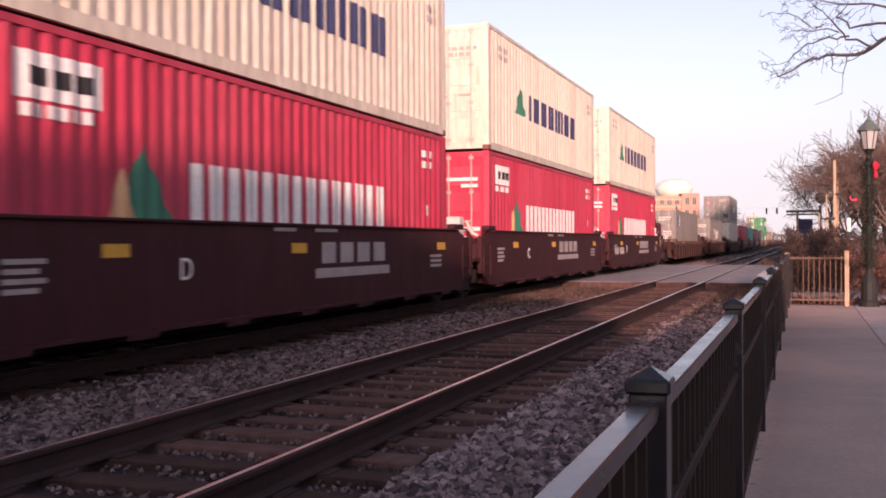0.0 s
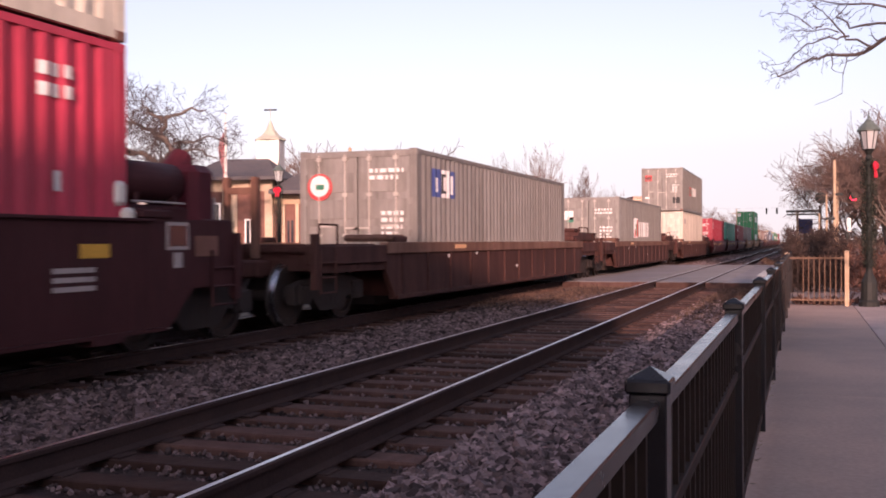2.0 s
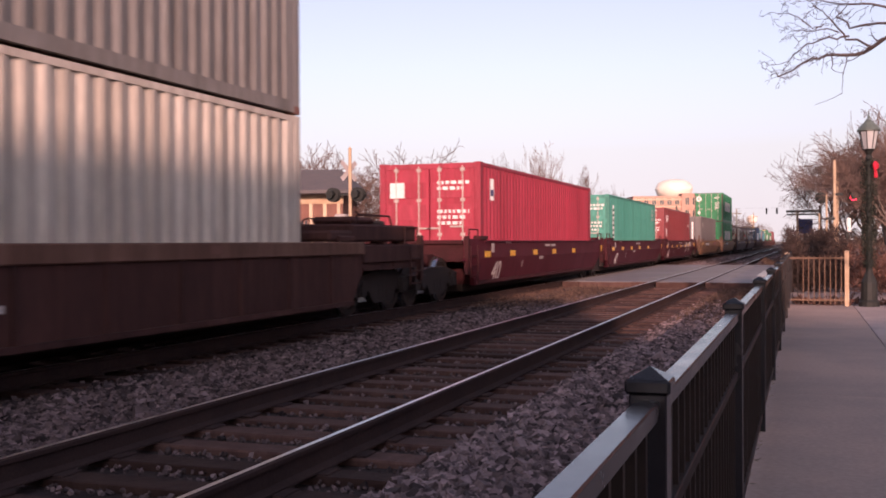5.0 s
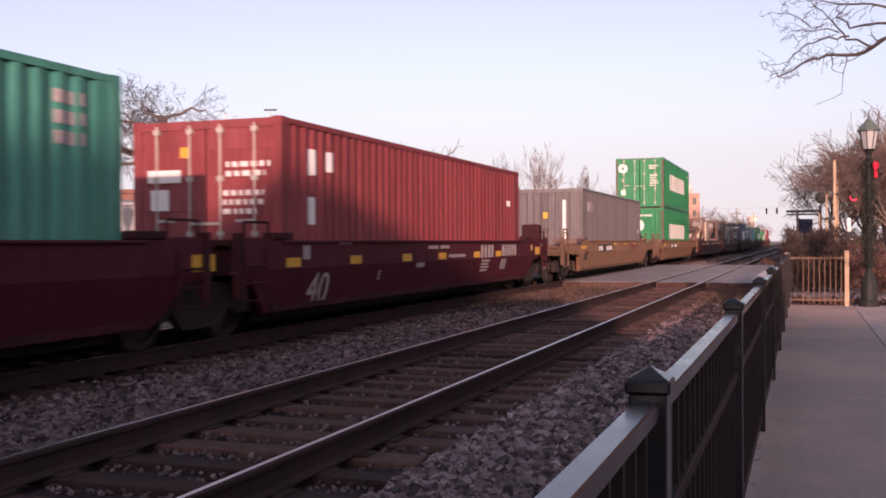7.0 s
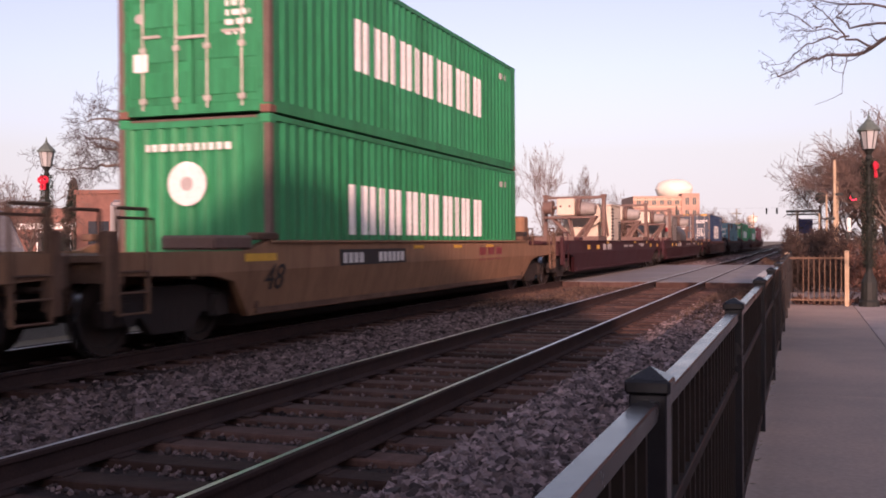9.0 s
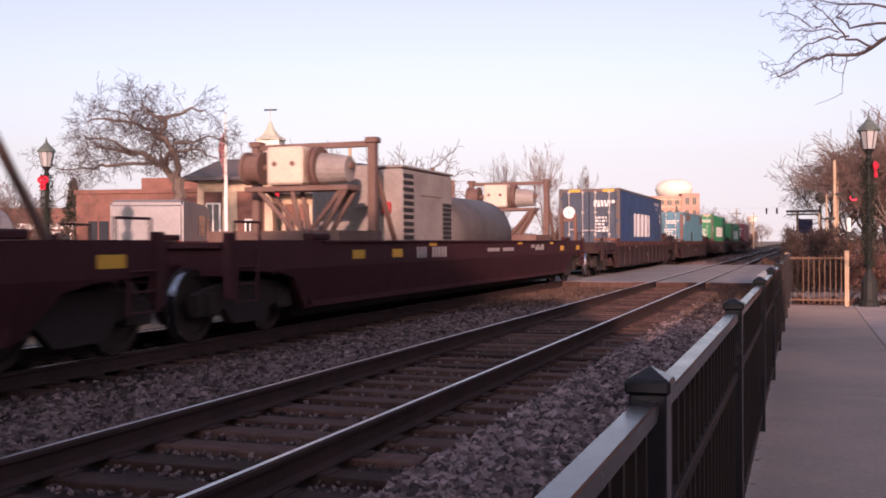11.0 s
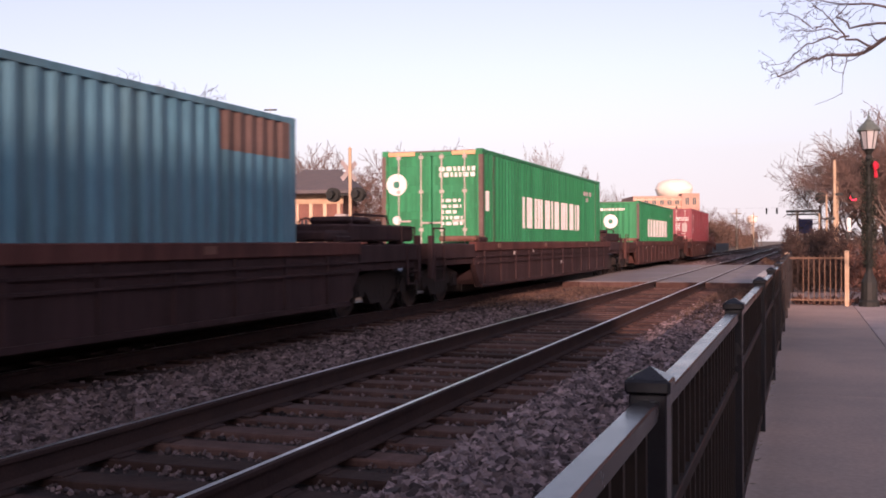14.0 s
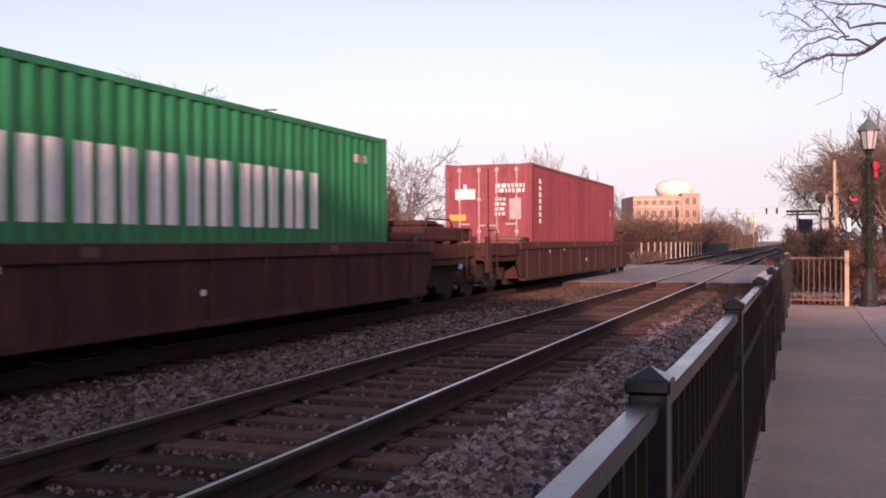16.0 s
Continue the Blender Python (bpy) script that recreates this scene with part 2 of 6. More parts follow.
    "machine_cream": material("machine_cream_paint", (0.66, 0.56, 0.45), 0.6, 0, None, 0.5, 1.5, 20.0, 0.05, 0.1, 0.15),
    "machine_brown": material("machine_brown_steel", (0.14, 0.08, 0.065), 0.75, 0, (0.2, 0.13, 0.11), 0.7, 2.5, 25.0, 0.1, 0.15, 0.2),
    "bark": material("bark", (0.12, 0.09, 0.075), 0.95, 0, (0.17, 0.135, 0.115), 0.7, 5.0, 50.0, 0.6, 0.5),
    "twig": material("twig_bark", (0.13, 0.085, 0.07), 0.95, 0, (0.18, 0.12, 0.1), 0.7, 3.0, 30.0, 0, 0),
    "dark_twig": material("dark_twig_bark", (0.07, 0.055, 0.055), 0.95, 0, (0.1, 0.08, 0.075), 0.7, 3.0, 30.0, 0, 0),
    "brick": material("red_brick", (0.33, 0.13, 0.085), 0.9, 0, (0.24, 0.1, 0.07), 0.8, 2.0, 12.0, 0.2, 0.3),
    "brown_brick": material("dull_red_brick", (0.235, 0.11, 0.085), 0.9, 0, (0.16, 0.08, 0.065), 0.8, 1.5, 12.0, 0.2, 0.3),
    "tan_wall": material("tan_plaster", (0.6, 0.46, 0.33), 0.9, 0, None, 0.5, 1.0, 12.0, 0.1, 0.1),
    "white_wall": material("white_paint", (0.8, 0.78, 0.74), 0.7, 0, (0.7, 0.68, 0.63), 0.5, 1.0, 12.0, 0.1, 0.1),
    "slate": material("grey_shingle", (0.1, 0.095, 0.1), 0.9, 0, (0.14, 0.12, 0.12), 0.7, 3.0, 20.0, 0.3, 0.4),
    "copper": material("pale_copper_roof", (0.5, 0.52, 0.42), 0.7, 0, None, 0.5, 3.0, 20.0),
    "glass": material("dark_window_glass", (0.03, 0.035, 0.045), 0.08, 0, None, 0.3, 2.0, 10.0, 0, 0),
    "lamp_glass": material("frosted_lamp_glass", (0.42, 0.44, 0.44), 0.35, 0, None, 0.4, 6.0, 30.0, 0, 0),
    "bow": material("red_ribbon", (0.75, 0.02, 0.05), 0.6, 0, None, 0.4, 8.0, 30.0, 0.1, 0.1),
    "garland": material("evergreen_garland", (0.022, 0.03, 0.02), 0.95, 0, None, 0.6, 10.0, 60.0, 0.6, 0.6),
    "shrub": material("brown_hedge_leaf", (0.12, 0.065, 0.05), 0.9, 0, (0.08, 0.06, 0.04), 0.8, 4.0, 30.0, 0, 0, island=0.5),
    "hedge_dark": material("dark_hedge_leaf", (0.07, 0.041, 0.033), 0.9, 0, (0.045, 0.033, 0.026), 0.8, 4.0, 30.0, 0, 0, island=0.5),
    "leaf": material("dead_leaf", (0.125, 0.058, 0.042), 0.9, 0, (0.085, 0.046, 0.034), 0.8, 4.0, 30.0, 0, 0, island=0.5),
    # vehicle paint darkened to carry the shade the van stands in
    "van": material("shade_grey_vehicle_paint", (0.17, 0.17, 0.182), 0.35, 0, (0.145, 0.145, 0.155), 0.4, 1.0, 12.0, 0, 0),
    "rubber": material("tyre_rubber", (0.02, 0.02, 0.02), 0.85),
    "tank": material("cream_tank_paint", (0.85, 0.78, 0.66), 0.5, 0, None, 0.2, 0.1, 3.0, 0, 0),
    "dark_wall": material("dark_weathered_wall", (0.035, 0.035, 0.042), 0.9),
    "pink_brick": material("pale_pink_brick", (0.46, 0.27, 0.21), 0.9, 0, (0.38, 0.22, 0.17), 0.8, 0.4, 4.0, 0.1, 0.1),
    "tan_picket": material("rust_tan_picket_paint", (0.17, 0.1, 0.065), 0.8, 0, None, 0.6, 3.0, 30.0),
    "cupola_wall": material("weathered_white_boards", (0.76, 0.72, 0.67), 0.8, 0, (0.66, 0.62, 0.56), 0.5, 1.5, 12.0, 0.1, 0.1),
    "tan_post": material("weathered_tan_post", (0.5, 0.36, 0.24), 0.8, 0, None, 0.6, 3.0, 30.0),
    "signal_red": glow("red_signal_lens", (1.0, 0.02, 0.06), 6.0),
    "flag": material("striped_flag_cloth", (0.5, 0.12, 0.14), 0.8, 0, (0.6, 0.5, 0.5), 0.9, 6.0, 30.0, 0, 0),
    "blue_sign": material("blue_sign_paint", (0.025, 0.035, 0.11), 0.6),
}


# ---- building helpers ----
def box(bm, x0, x1, y0, y1, z0, z1, bevel=0.0):
    v = [bm.verts.new((x, y, z)) for x in (x0, x1) for y in (y0, y1) for z in (z0, z1)]
    f = [bm.faces.new([v[i] for i in q]) for q in ((0, 1, 3, 2), (4, 6, 7, 5), (0, 4, 5, 1), (2, 3, 7, 6), (0, 2, 6, 4), (1, 5, 7, 3))]
    if bevel:
        edges = {e for q in f for e in q.edges}
        bmesh.ops.bevel(bm, geom=list(edges), offset=bevel, segments=1, affect="EDGES")


def tube(bm, a, b, ra, rb=None, n=8, caps=True):
    a, b = Vector(a), Vector(b)
    rb = ra if rb is None else rb
    d = (b - a).normalized()
    u = d.cross(Vector((0, 0, 1)) if abs(d.z) < 0.9 else Vector((1, 0, 0))).normalized()
    w = d.cross(u)
    ring = [[bm.verts.new(p + r * (math.cos(2 * math.pi * i / n) * u + math.sin(2 * math.pi * i / n) * w)) for i in range(n)] for p, r in ((a, ra), (b, rb))]
    for i in range(n):
        bm.faces.new((ring[0][i], ring[0][(i + 1) % n], ring[1][(i + 1) % n], ring[1][i]))
    if caps:
        bm.faces.new(ring[0][::-1])
        bm.faces.new(ring[1])


def lathe(bm, profile, n=16, centre=(0, 0, 0)):
    """Turns (radius, height) pairs about the z axis."""
    c = Vector(centre)
    rings = [[bm.verts.new(c + Vector((max(r, 1e-4) * math.cos(2 * math.pi * i / n), max(r, 1e-4) * math.sin(2 * math.pi * i / n), z))) for i in range(n)] for r, z in profile]
    for lo, hi in zip(rings, rings[1:]):
        for i in range(n):
            bm.faces.new((lo[i], lo[(i + 1) % n], hi[(i + 1) % n], hi[i]))
    bm.faces.new(rings[0][::-1])
    bm.faces.new(rings[-1])


def prism(bm, outline, x0, x1):
    """A plate with a (y, z) outline between x0 and x1."""
    a = [bm.verts.new((x0, y, z)) for y, z in outline]
    b = [bm.verts.new((x1, y, z)) for y, z in outline]
    bm.faces.new(a[::-1])
    bm.faces.new(b)
    k = len(a)
    for i in range(k):
        bm.faces.new((a[i], a[(i + 1) % k], b[(i + 1) % k], b[i]))


def mesh_of(bm, name, mat, smooth=False):
    bmesh.ops.recalc_face_normals(bm, faces=bm.faces)
    me = bpy.data.meshes.new(name)
    bm.to_mesh(me)
    bm.free()
    me.materials.append(M[mat])
    if smooth:
        me.polygons.foreach_set("use_smooth", [True] * len(me.polygons))
    return me


def part(name, bm, mat, parent=None, label="", smooth=False):
    ob = new(name, mesh_of(bm, name, mat, smooth))
    ob.parent = parent
    return tagged(ob, label)


def empty(name, label="", category="", group="", kind="", m=None):
    ob = new(name)
    if m is not None:
        ob.matrix_world = m
    return tagged(ob, label, category, group, kind)


def boxpart(name, parent, mat, dims, bevel=0.0, label=""):
    bm = bmesh.new()
    box(bm, *dims, bevel)
    return part(name, bm, mat, parent, label)


def words(name, text, size, mat, parent, m, label=""):
    """Lettering as a thin mesh in the built-in font, standing in the xz plane of m."""
    cu = bpy.data.curves.new(name, "FONT")
    cu.body, cu.size, cu.extrude = text, size, 0.003
    ob = bpy.data.objects.new(name, cu)
    scene.collection.objects.link(ob)
    me = bpy.data.meshes.new_from_object(ob.evaluated_get(bpy.context.evaluated_depsgraph_get()))
    bpy.data.objects.remove(ob)
    me.materials.clear()
    me.materials.append(M[mat])
    t = new(name, me)
    t.parent = parent
    t.matrix_local = m @ pose(0, 0, 0, 90)
    return tagged(t, label)


def joined(name, verts, faces, mat, parent=None, label="", category="", kind="", group=""):
    me = bpy.data.meshes.new(name)
    me.from_pydata(verts, [], faces)
    me.materials.append(M[mat])
    ob = new(name, me)
    ob.parent = parent
    return tagged(ob, label, category, group, kind)


moving = []          # (thing, x, front along the train, z)
wheelsets = []       # (wheelset, y in its truck)
SPEED = 20.156
TRAIN_X, NEAR_X = -7.96, -3.59
WHEEL_R = 0.457

# ---- ground, tracks, road ----
bm = bmesh.new()
box(bm, -2500, 2500, -600, 3000, -1.2, -0.5)
tagged(part("ground", bm, "ground"), "dry brown earth and winter grass", "ground", kind="structure")

bm = bmesh.new()
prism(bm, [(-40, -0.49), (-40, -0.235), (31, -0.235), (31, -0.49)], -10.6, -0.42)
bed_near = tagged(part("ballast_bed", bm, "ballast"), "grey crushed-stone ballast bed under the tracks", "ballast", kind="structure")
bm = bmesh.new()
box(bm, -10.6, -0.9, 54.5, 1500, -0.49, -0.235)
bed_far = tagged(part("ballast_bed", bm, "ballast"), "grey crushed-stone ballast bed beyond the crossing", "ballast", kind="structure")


def stones(name, count, x0, x1, y0, y1, z, size, keep, label, mat="stone"):
    """Loose angular stones, each a jittered block, in one joined mesh."""
    rng = np.random.default_rng(len(name) + count)
    xs, ys = rng.uniform(x0, x1, count), y0 + (y1 - y0) * rng.random(count) ** 1.25
    ok = np.array([keep(a, b) for a, b in zip(xs, ys)])
    xs, ys = xs[ok], ys[ok]
    k = len(xs)
    cube = np.array([(x, y, w) for x in (-1, 1) for y in (-1, 1) for w in (-1, 1)], float)
    sz = size * rng.lognormal(0, 0.22, (k, 1, 1)) * rng.uniform(0.6, 1.2, (k, 1, 3))
    pts = (cube[None] * rng.uniform(0.45, 1.0, (k, 8, 3))) * sz * 0.5
    q = rng.normal(size=(k, 4))
    q /= np.linalg.norm(q, axis=1, keepdims=True)
    w, a, b, c = q.T
    R = np.array([[1 - 2 * (b * b + c * c), 2 * (a * b - w * c), 2 * (a * c + w * b)],
                  [2 * (a * b + w * c), 1 - 2 * (a * a + c * c), 2 * (b * c - w * a)],
                  [2 * (a * c - w * b), 2 * (b * c + w * a), 1 - 2 * (a * a + b * b)]]).transpose(2, 0, 1)
    pts = np.einsum("kij,kvj->kvi", R, pts)
    pts += np.stack([xs, ys, z + rng.uniform(-0.01, 0.03, k)], 1)[:, None, :]
    quads = np.array([(0, 1, 3, 2), (4, 6, 7, 5), (0, 4, 5, 1), (2, 3, 7, 6), (0, 2, 6, 4), (1, 5, 7, 3)])
    faces = (quads[None] + 8 * np.arange(k)[:, None, None]).reshape(-1, 4)
    return joined(name, pts.reshape(-1, 3).tolist(), faces.tolist(), mat, None, label, "gravel", "stuff")


def off_rails(x, y):
    return all(abs(x - r) > 0.085 for r in (NEAR_X - 0.7525, NEAR_X + 0.7525, TRAIN_X - 0.7525, TRAIN_X + 0.7525))


def crib(x, y):
    return off_rails(x, y) and abs(((y + 0.3) / TIE_STEP) % 1 - 0.5) < 0.3 and random.random() < 0.8


TIE_STEP = 0.545
stones("ballast_stones", 40000, NEAR_X + 1.3, -0.42, 3.5, 30.8, -0.225, 0.066, lambda x, y: random.random() < 1.15 - max(0.0, y - 15.0) * 0.12, "grey and brown crushed stones on the track shoulder")
# stones between the tracks turn darker toward the train
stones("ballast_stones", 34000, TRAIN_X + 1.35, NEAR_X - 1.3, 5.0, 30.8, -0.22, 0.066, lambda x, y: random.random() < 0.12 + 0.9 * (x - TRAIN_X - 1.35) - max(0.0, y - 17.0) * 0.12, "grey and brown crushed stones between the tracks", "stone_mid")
stones("ballast_stones", 15000, TRAIN_X + 1.2, TRAIN_X + 2.6, 5.0, 30.8, -0.228, 0.058, lambda x, y: random.random() < 1.4 - 0.9 * (x - TRAIN_X - 1.2), "dark stones beside the train, denser toward it", "stone_dark")
stones("ballast_stones", 13000, NEAR_X + 1.3, -0.42, 15.0, 30.8, -0.232, 0.05, lambda x, y: random.random() < (y - 14.0) * 0.13, "brown gritty stones on the shoulder by the crossing", "stone_brown")
stones("ballast_stones", 12000, TRAIN_X + 1.9, NEAR_X - 1.3, 16.5, 30.8, -0.23, 0.05, lambda x, y: random.random() < (y - 15.5) * 0.13, "brown gritty stones between the tracks by the crossing", "stone_brown")
stones("ballast_stones", 22000, NEAR_X - 1.35, NEAR_X + 1.35, 3.5, 30.8, -0.236, 0.032, crib, "dark crushed stones lying between the ties", "stone_mid")
stones("ballast_stones", 5000, TRAIN_X - 1.3, TRAIN_X + 1.3, 6.0, 30.8, -0.237, 0.05, crib, "dark crushed stones under the train")
stones("ballast_stones", 9000, -9.6, -1.2, 54.6, 110, -0.22, 0.09, lambda x, y: off_rails(x, y), "crushed stones beyond the crossing")


def tie_mesh():
    bm = bmesh.new()
    box(bm, -1.3, 1.3, -0.115, 0.115, -0.15, 0, 0.012)
    for v in bm.verts:
        v.co += Vector((random.uniform(-0.012, 0.012), random.uniform(-0.008, 0.008), random.uniform(-0.006, 0.004)))
    return mesh_of(bm, "tie", "tie")


tie_meshes = [tie_mesh() for _ in range(4)]
plate_bm = bmesh.new()
box(plate_bm, -0.14, 0.14, -0.09, 0.09, 0, 0.018, 0.004)
plate_mesh = mesh_of(plate_bm, "tie_plate", "rail_side")
RAIL = [(-0.07, -0.17), (0.07, -0.17), (0.07, -0.158), (0.012, -0.14), (0.012, -0.045), (0.036, -0.036), (0.036, -0.009), (0.017, 0.0),
        (-0.017, 0.0), (-0.036, -0.009), (-0.036, -0.036), (-0.012, -0.045), (-0.012, -0.14), (-0.07, -0.158)]


def track(cx, label):
    t = empty("track", label, "railway track", "parallel tracks", "structure", pose(cx, 0, 0))
    for side in (-0.7525, 0.7525):
        bm = bmesh.new()
        a = [bm.verts.new((side + x, -40, z)) for x, z in RAIL]
        b = [bm.verts.new((side + x, 1500, z)) for x, z in RAIL]
        bm.faces.new(a)
        bm.faces.new(b[::-1])
        top = []
        for i in range(len(a)):
            f = bm.faces.new((a[i], b[i], b[(i + 1) % len(a)], a[(i + 1) % len(a)]))
            if i == 7:
                top.append(f)
        for f in top:
            f.material_index = 1
        r = part("rail", bm, "rail_side", t, "rusty steel rail with a polished running surface")
        r.data.materials.append(M["rail_top"])
    for i in range(90):
        y = 1.7 + (i - 36) * TIE_STEP
        if y > 30.6:
            break
        tie = new("tie", random.choice(tie_meshes))
        tie.parent = t
        tie.matrix_local = pose(random.uniform(-0.05, 0.05), y, -0.178 + random.uniform(-0.012, 0.004), 0, 0, random.uniform(-1.2, 1.2))
        for side in (-0.7525, 0.7525):
            p = new("tie_plate", plate_mesh)
            p.parent = t
            p.matrix_local = pose(side, y, -0.185)
    bm = bmesh.new()
    for i in range(220):
        y = 55 + i * TIE_STEP
        box(bm, -1.3, 1.3, y - 0.115, y + 0.115, -0.34, -0.19)
    tagged(part("far_ties", bm, "tie", t), kind="stuff")
    return t


track(NEAR_X, "near railway track with dark wooden ties")
track(TRAIN_X, "railway track that carries the freight train")

# street crossing
bm = bmesh.new()
box(bm, -70, NEAR_X - 2.4 - 4.5, 31, 54, -0.5, -0.02)
box(bm, NEAR_X + 2.2, 70, 31, 54, -0.5, -0.02)
road = tagged(part("road", bm, "asphalt"), "grey asphalt street crossing the tracks", "road", kind="structure")
for cx in (NEAR_X, TRAIN_X):
    for x0, x1 in ((-1.35, -0.83), (-0.64, 0.64), (0.83, 1.35)):
        k = 0
        for y in np.arange(31.0, 53.9, 2.3):
            if not k:
                boxpart("edge_timber", road, "tie", (cx + x0, cx + x1, 30.85, 30.995, -0.4, -0.02), 0.012)
            k = 1
            boxpart("crossing_panel", road, "panel", (cx + x0, cx + x1, y + 0.01, y + 2.29, -0.4, -0.012), 0.012)
bm = bmesh.new()
box(bm, TRAIN_X + 1.36, NEAR_X - 1.36, 31, 54, -0.5, -0.016)
part("asphalt_strip", bm, "asphalt", road)
bm = bmesh.new()
box(bm, NEAR_X + 1.36, NEAR_X + 2.19, 31, 54, -0.5, -0.018)
part("asphalt_strip", bm, "asphalt", road)
bm = bmesh.new()
box(bm, TRAIN_X - 2.5, TRAIN_X - 1.36, 31, 54, -0.5, -0.018)
part("asphalt_strip", bm, "asphalt", road)
for x in (-1.3, -12.5, -18.0):
    boxpart("stripe", road, "road_white", (x - 0.25, x + 0.25, 37.0, 43.5, -0.05, -0.006 if x < -2 else -0.012))

# pavement with joints, and its curb along the fence
pavement = empty("pavement", "worn pinkish-grey concrete pavement with joints", "pavement", kind="structure")
WALK_Z = 0.07
for y0, y1 in ((-7.2, 1.9), (1.9, 8.02), (8.02, 14.1), (14.1, 19.15), (19.15, 24.0)):
    for x0, x1, up in ((-0.36, 0.835, 0.0), (0.835, 4.24, 0.003)):
        boxpart("slab", pavement, "concrete" if x0 < 0 else "concrete_pale", (x0 + 0.004, x1 - 0.004, y0 + 0.002, y1 - 0.002, -0.45, WALK_Z + up + random.uniform(-0.001, 0.001)), 0.004)

boxpart("edge_timber", road, "tie", (TRAIN_X + 1.36, NEAR_X - 1.36, 30.9, 30.995, -0.5, -0.03))
boxpart("edge_timber", road, "tie", (NEAR_X + 1.36, -0.45, 30.9, 30.995, -0.5, -0.03))

stones("ballast_stones", 14000, TRAIN_X - 2.4, -0.42, -18.0, 3.6, -0.225, 0.075, lambda x, y: off_rails(x, y) and abs(x - NEAR_X) > 1.3 and abs(x - TRAIN_X) > 1.3, "crushed stones on the near stretch of the tracks")

# ---- black fence beside the pavement ----
FENCE_X = -0.25
POSTS = [-9.95, -7.6, -5.25, -2.9, -0.55, 1.75, 3.97, 6.38, 8.74, 11.1, 13.46, 15.8, 18.2]


def fence_post(parent, x, y, z0, z1, mat="black", w=0.032):
    bm = bmesh.new()
    box(bm, x - w, x + w, y - w, y + w, z0, z1 - 0.045, 0.003)
    part("post", bm, mat, parent)
    bm = bmesh.new()
    c = w + 0.007
    box(bm, x - c, x + c, y - c, y + c, z1 - 0.046, z1 - 0.02, 0.005)
    lo = [bm.verts.new((x + a * c * 0.92, y + b * c * 0.92, z1 - 0.021)) for a, b in ((-1, -1), (1, -1), (1, 1), (-1, 1))]
    hi = bm.verts.new((x, y, z1))
    for i in range(4):
        bm.faces.new((lo[i], lo[(i + 1) % 4], hi))
    part("post_cap", bm, mat, parent, "pyramid cap")


picket_bm = bmesh.new()
box(picket_bm, -0.0095, 0.0095, -0.0095, 0.0095, 0.0, 0.8)
picket_mesh = mesh_of(picket_bm, "picket", "black_matte")
for a, b in zip(POSTS, POSTS[1:]):
    panel = empty("fence_panel", "glossy black metal picket fence panel beside the tracks", "fence", "fence along the pavement", "", pose(FENCE_X, a, 0))
    L = b - a
    fence_post(panel, 0, 0, -0.3, 1.01)
    if b == POSTS[-1]:
        fence_post(panel, 0, L, -0.3, 1.01)
    for z0, z1, w in ((0.922, 0.955, 0.021), (0.7, 0.73, 0.017), (0.15, 0.18, 0.017)):
        boxpart("rail", panel, "black" if z0 > 0.9 else "black_matte", (-w, w, 0.033, L - 0.033, z0, z1), 0.003)
    n = round(L / 0.112)
    for i in range(1, n):
        p = new("picket", picket_mesh)
        p.parent = panel
        p.matrix_local = pose(0, L * i / n, 0.125)

# low return fence across the end of the pavement, lit by the sun
end_fence = empty("picket_fence", "tan weathered metal picket fence with rails", "fence", m=pose(0, 18.9, 0))
fence_post(end_fence, -0.27, 0, -0.3, 1.02, "tan_post")
fence_post(end_fence, 0.72, 0, 0.0, 1.06, "tan_post", 0.036)
for z in (0.16, 0.9):
    boxpart("rail", end_fence, "tan_picket", (-0.24, 0.69, -0.012, 0.012, z, z + 0.03))
for i in range(1, 11):
    x = -0.27 + 0.09 * i
    boxpart("picket", end_fence, "tan_picket" if i > 2 else "black_matte", (x - 0.007, x + 0.007, -0.007, 0.007, 0.1, 0.96 + random.uniform(-0.004, 0.004)))
end_fence2 = empty("picket_fence", "dark metal picket fence running toward the street", "fence", m=pose(-0.27, 18.9, 0))
for i in range(5):
    fence_post(end_fence2, 0, 2.3 * (i + 1), -0.3, 1.0, "black")
for z in (0.16, 0.74, 0.92):
    boxpart("rail", end_fence2, "black", (-0.015, 0.015, 0.05, 11.5, z, z + 0.03))
for i in range(1, 60):
    p = new("picket", picket_mesh)
    p.parent = end_fence2
    p.matrix_local = pose(0, 0.19 * i, 0.125)


# ---- street lamps with ribbon and garland ----
def limb(verts, faces, path, radii, n):
    base = None
    for i, (p, r) in enumerate(zip(path, radii)):
        d = (path[min(i + 1, len(path) - 1)] - path[max(i - 1, 0)])
        d = d.normalized() if d.length > 1e-6 else Vector((0, 0, 1))
        u = d.cross(Vector((0.31, 0.95, 0.02)) if abs(d.y) < 0.9 else Vector((1, 0, 0))).normalized()
        w = d.cross(u)
        k = len(verts)
        for j in range(n):
            a = 2 * math.pi * j / n
            verts.append(tuple(p + r * (math.cos(a) * u + math.sin(a) * w)))
        if i:
            for j in range(n):
                faces.append((base + j, base + (j + 1) % n, k + (j + 1) % n, k + j))
        base = k


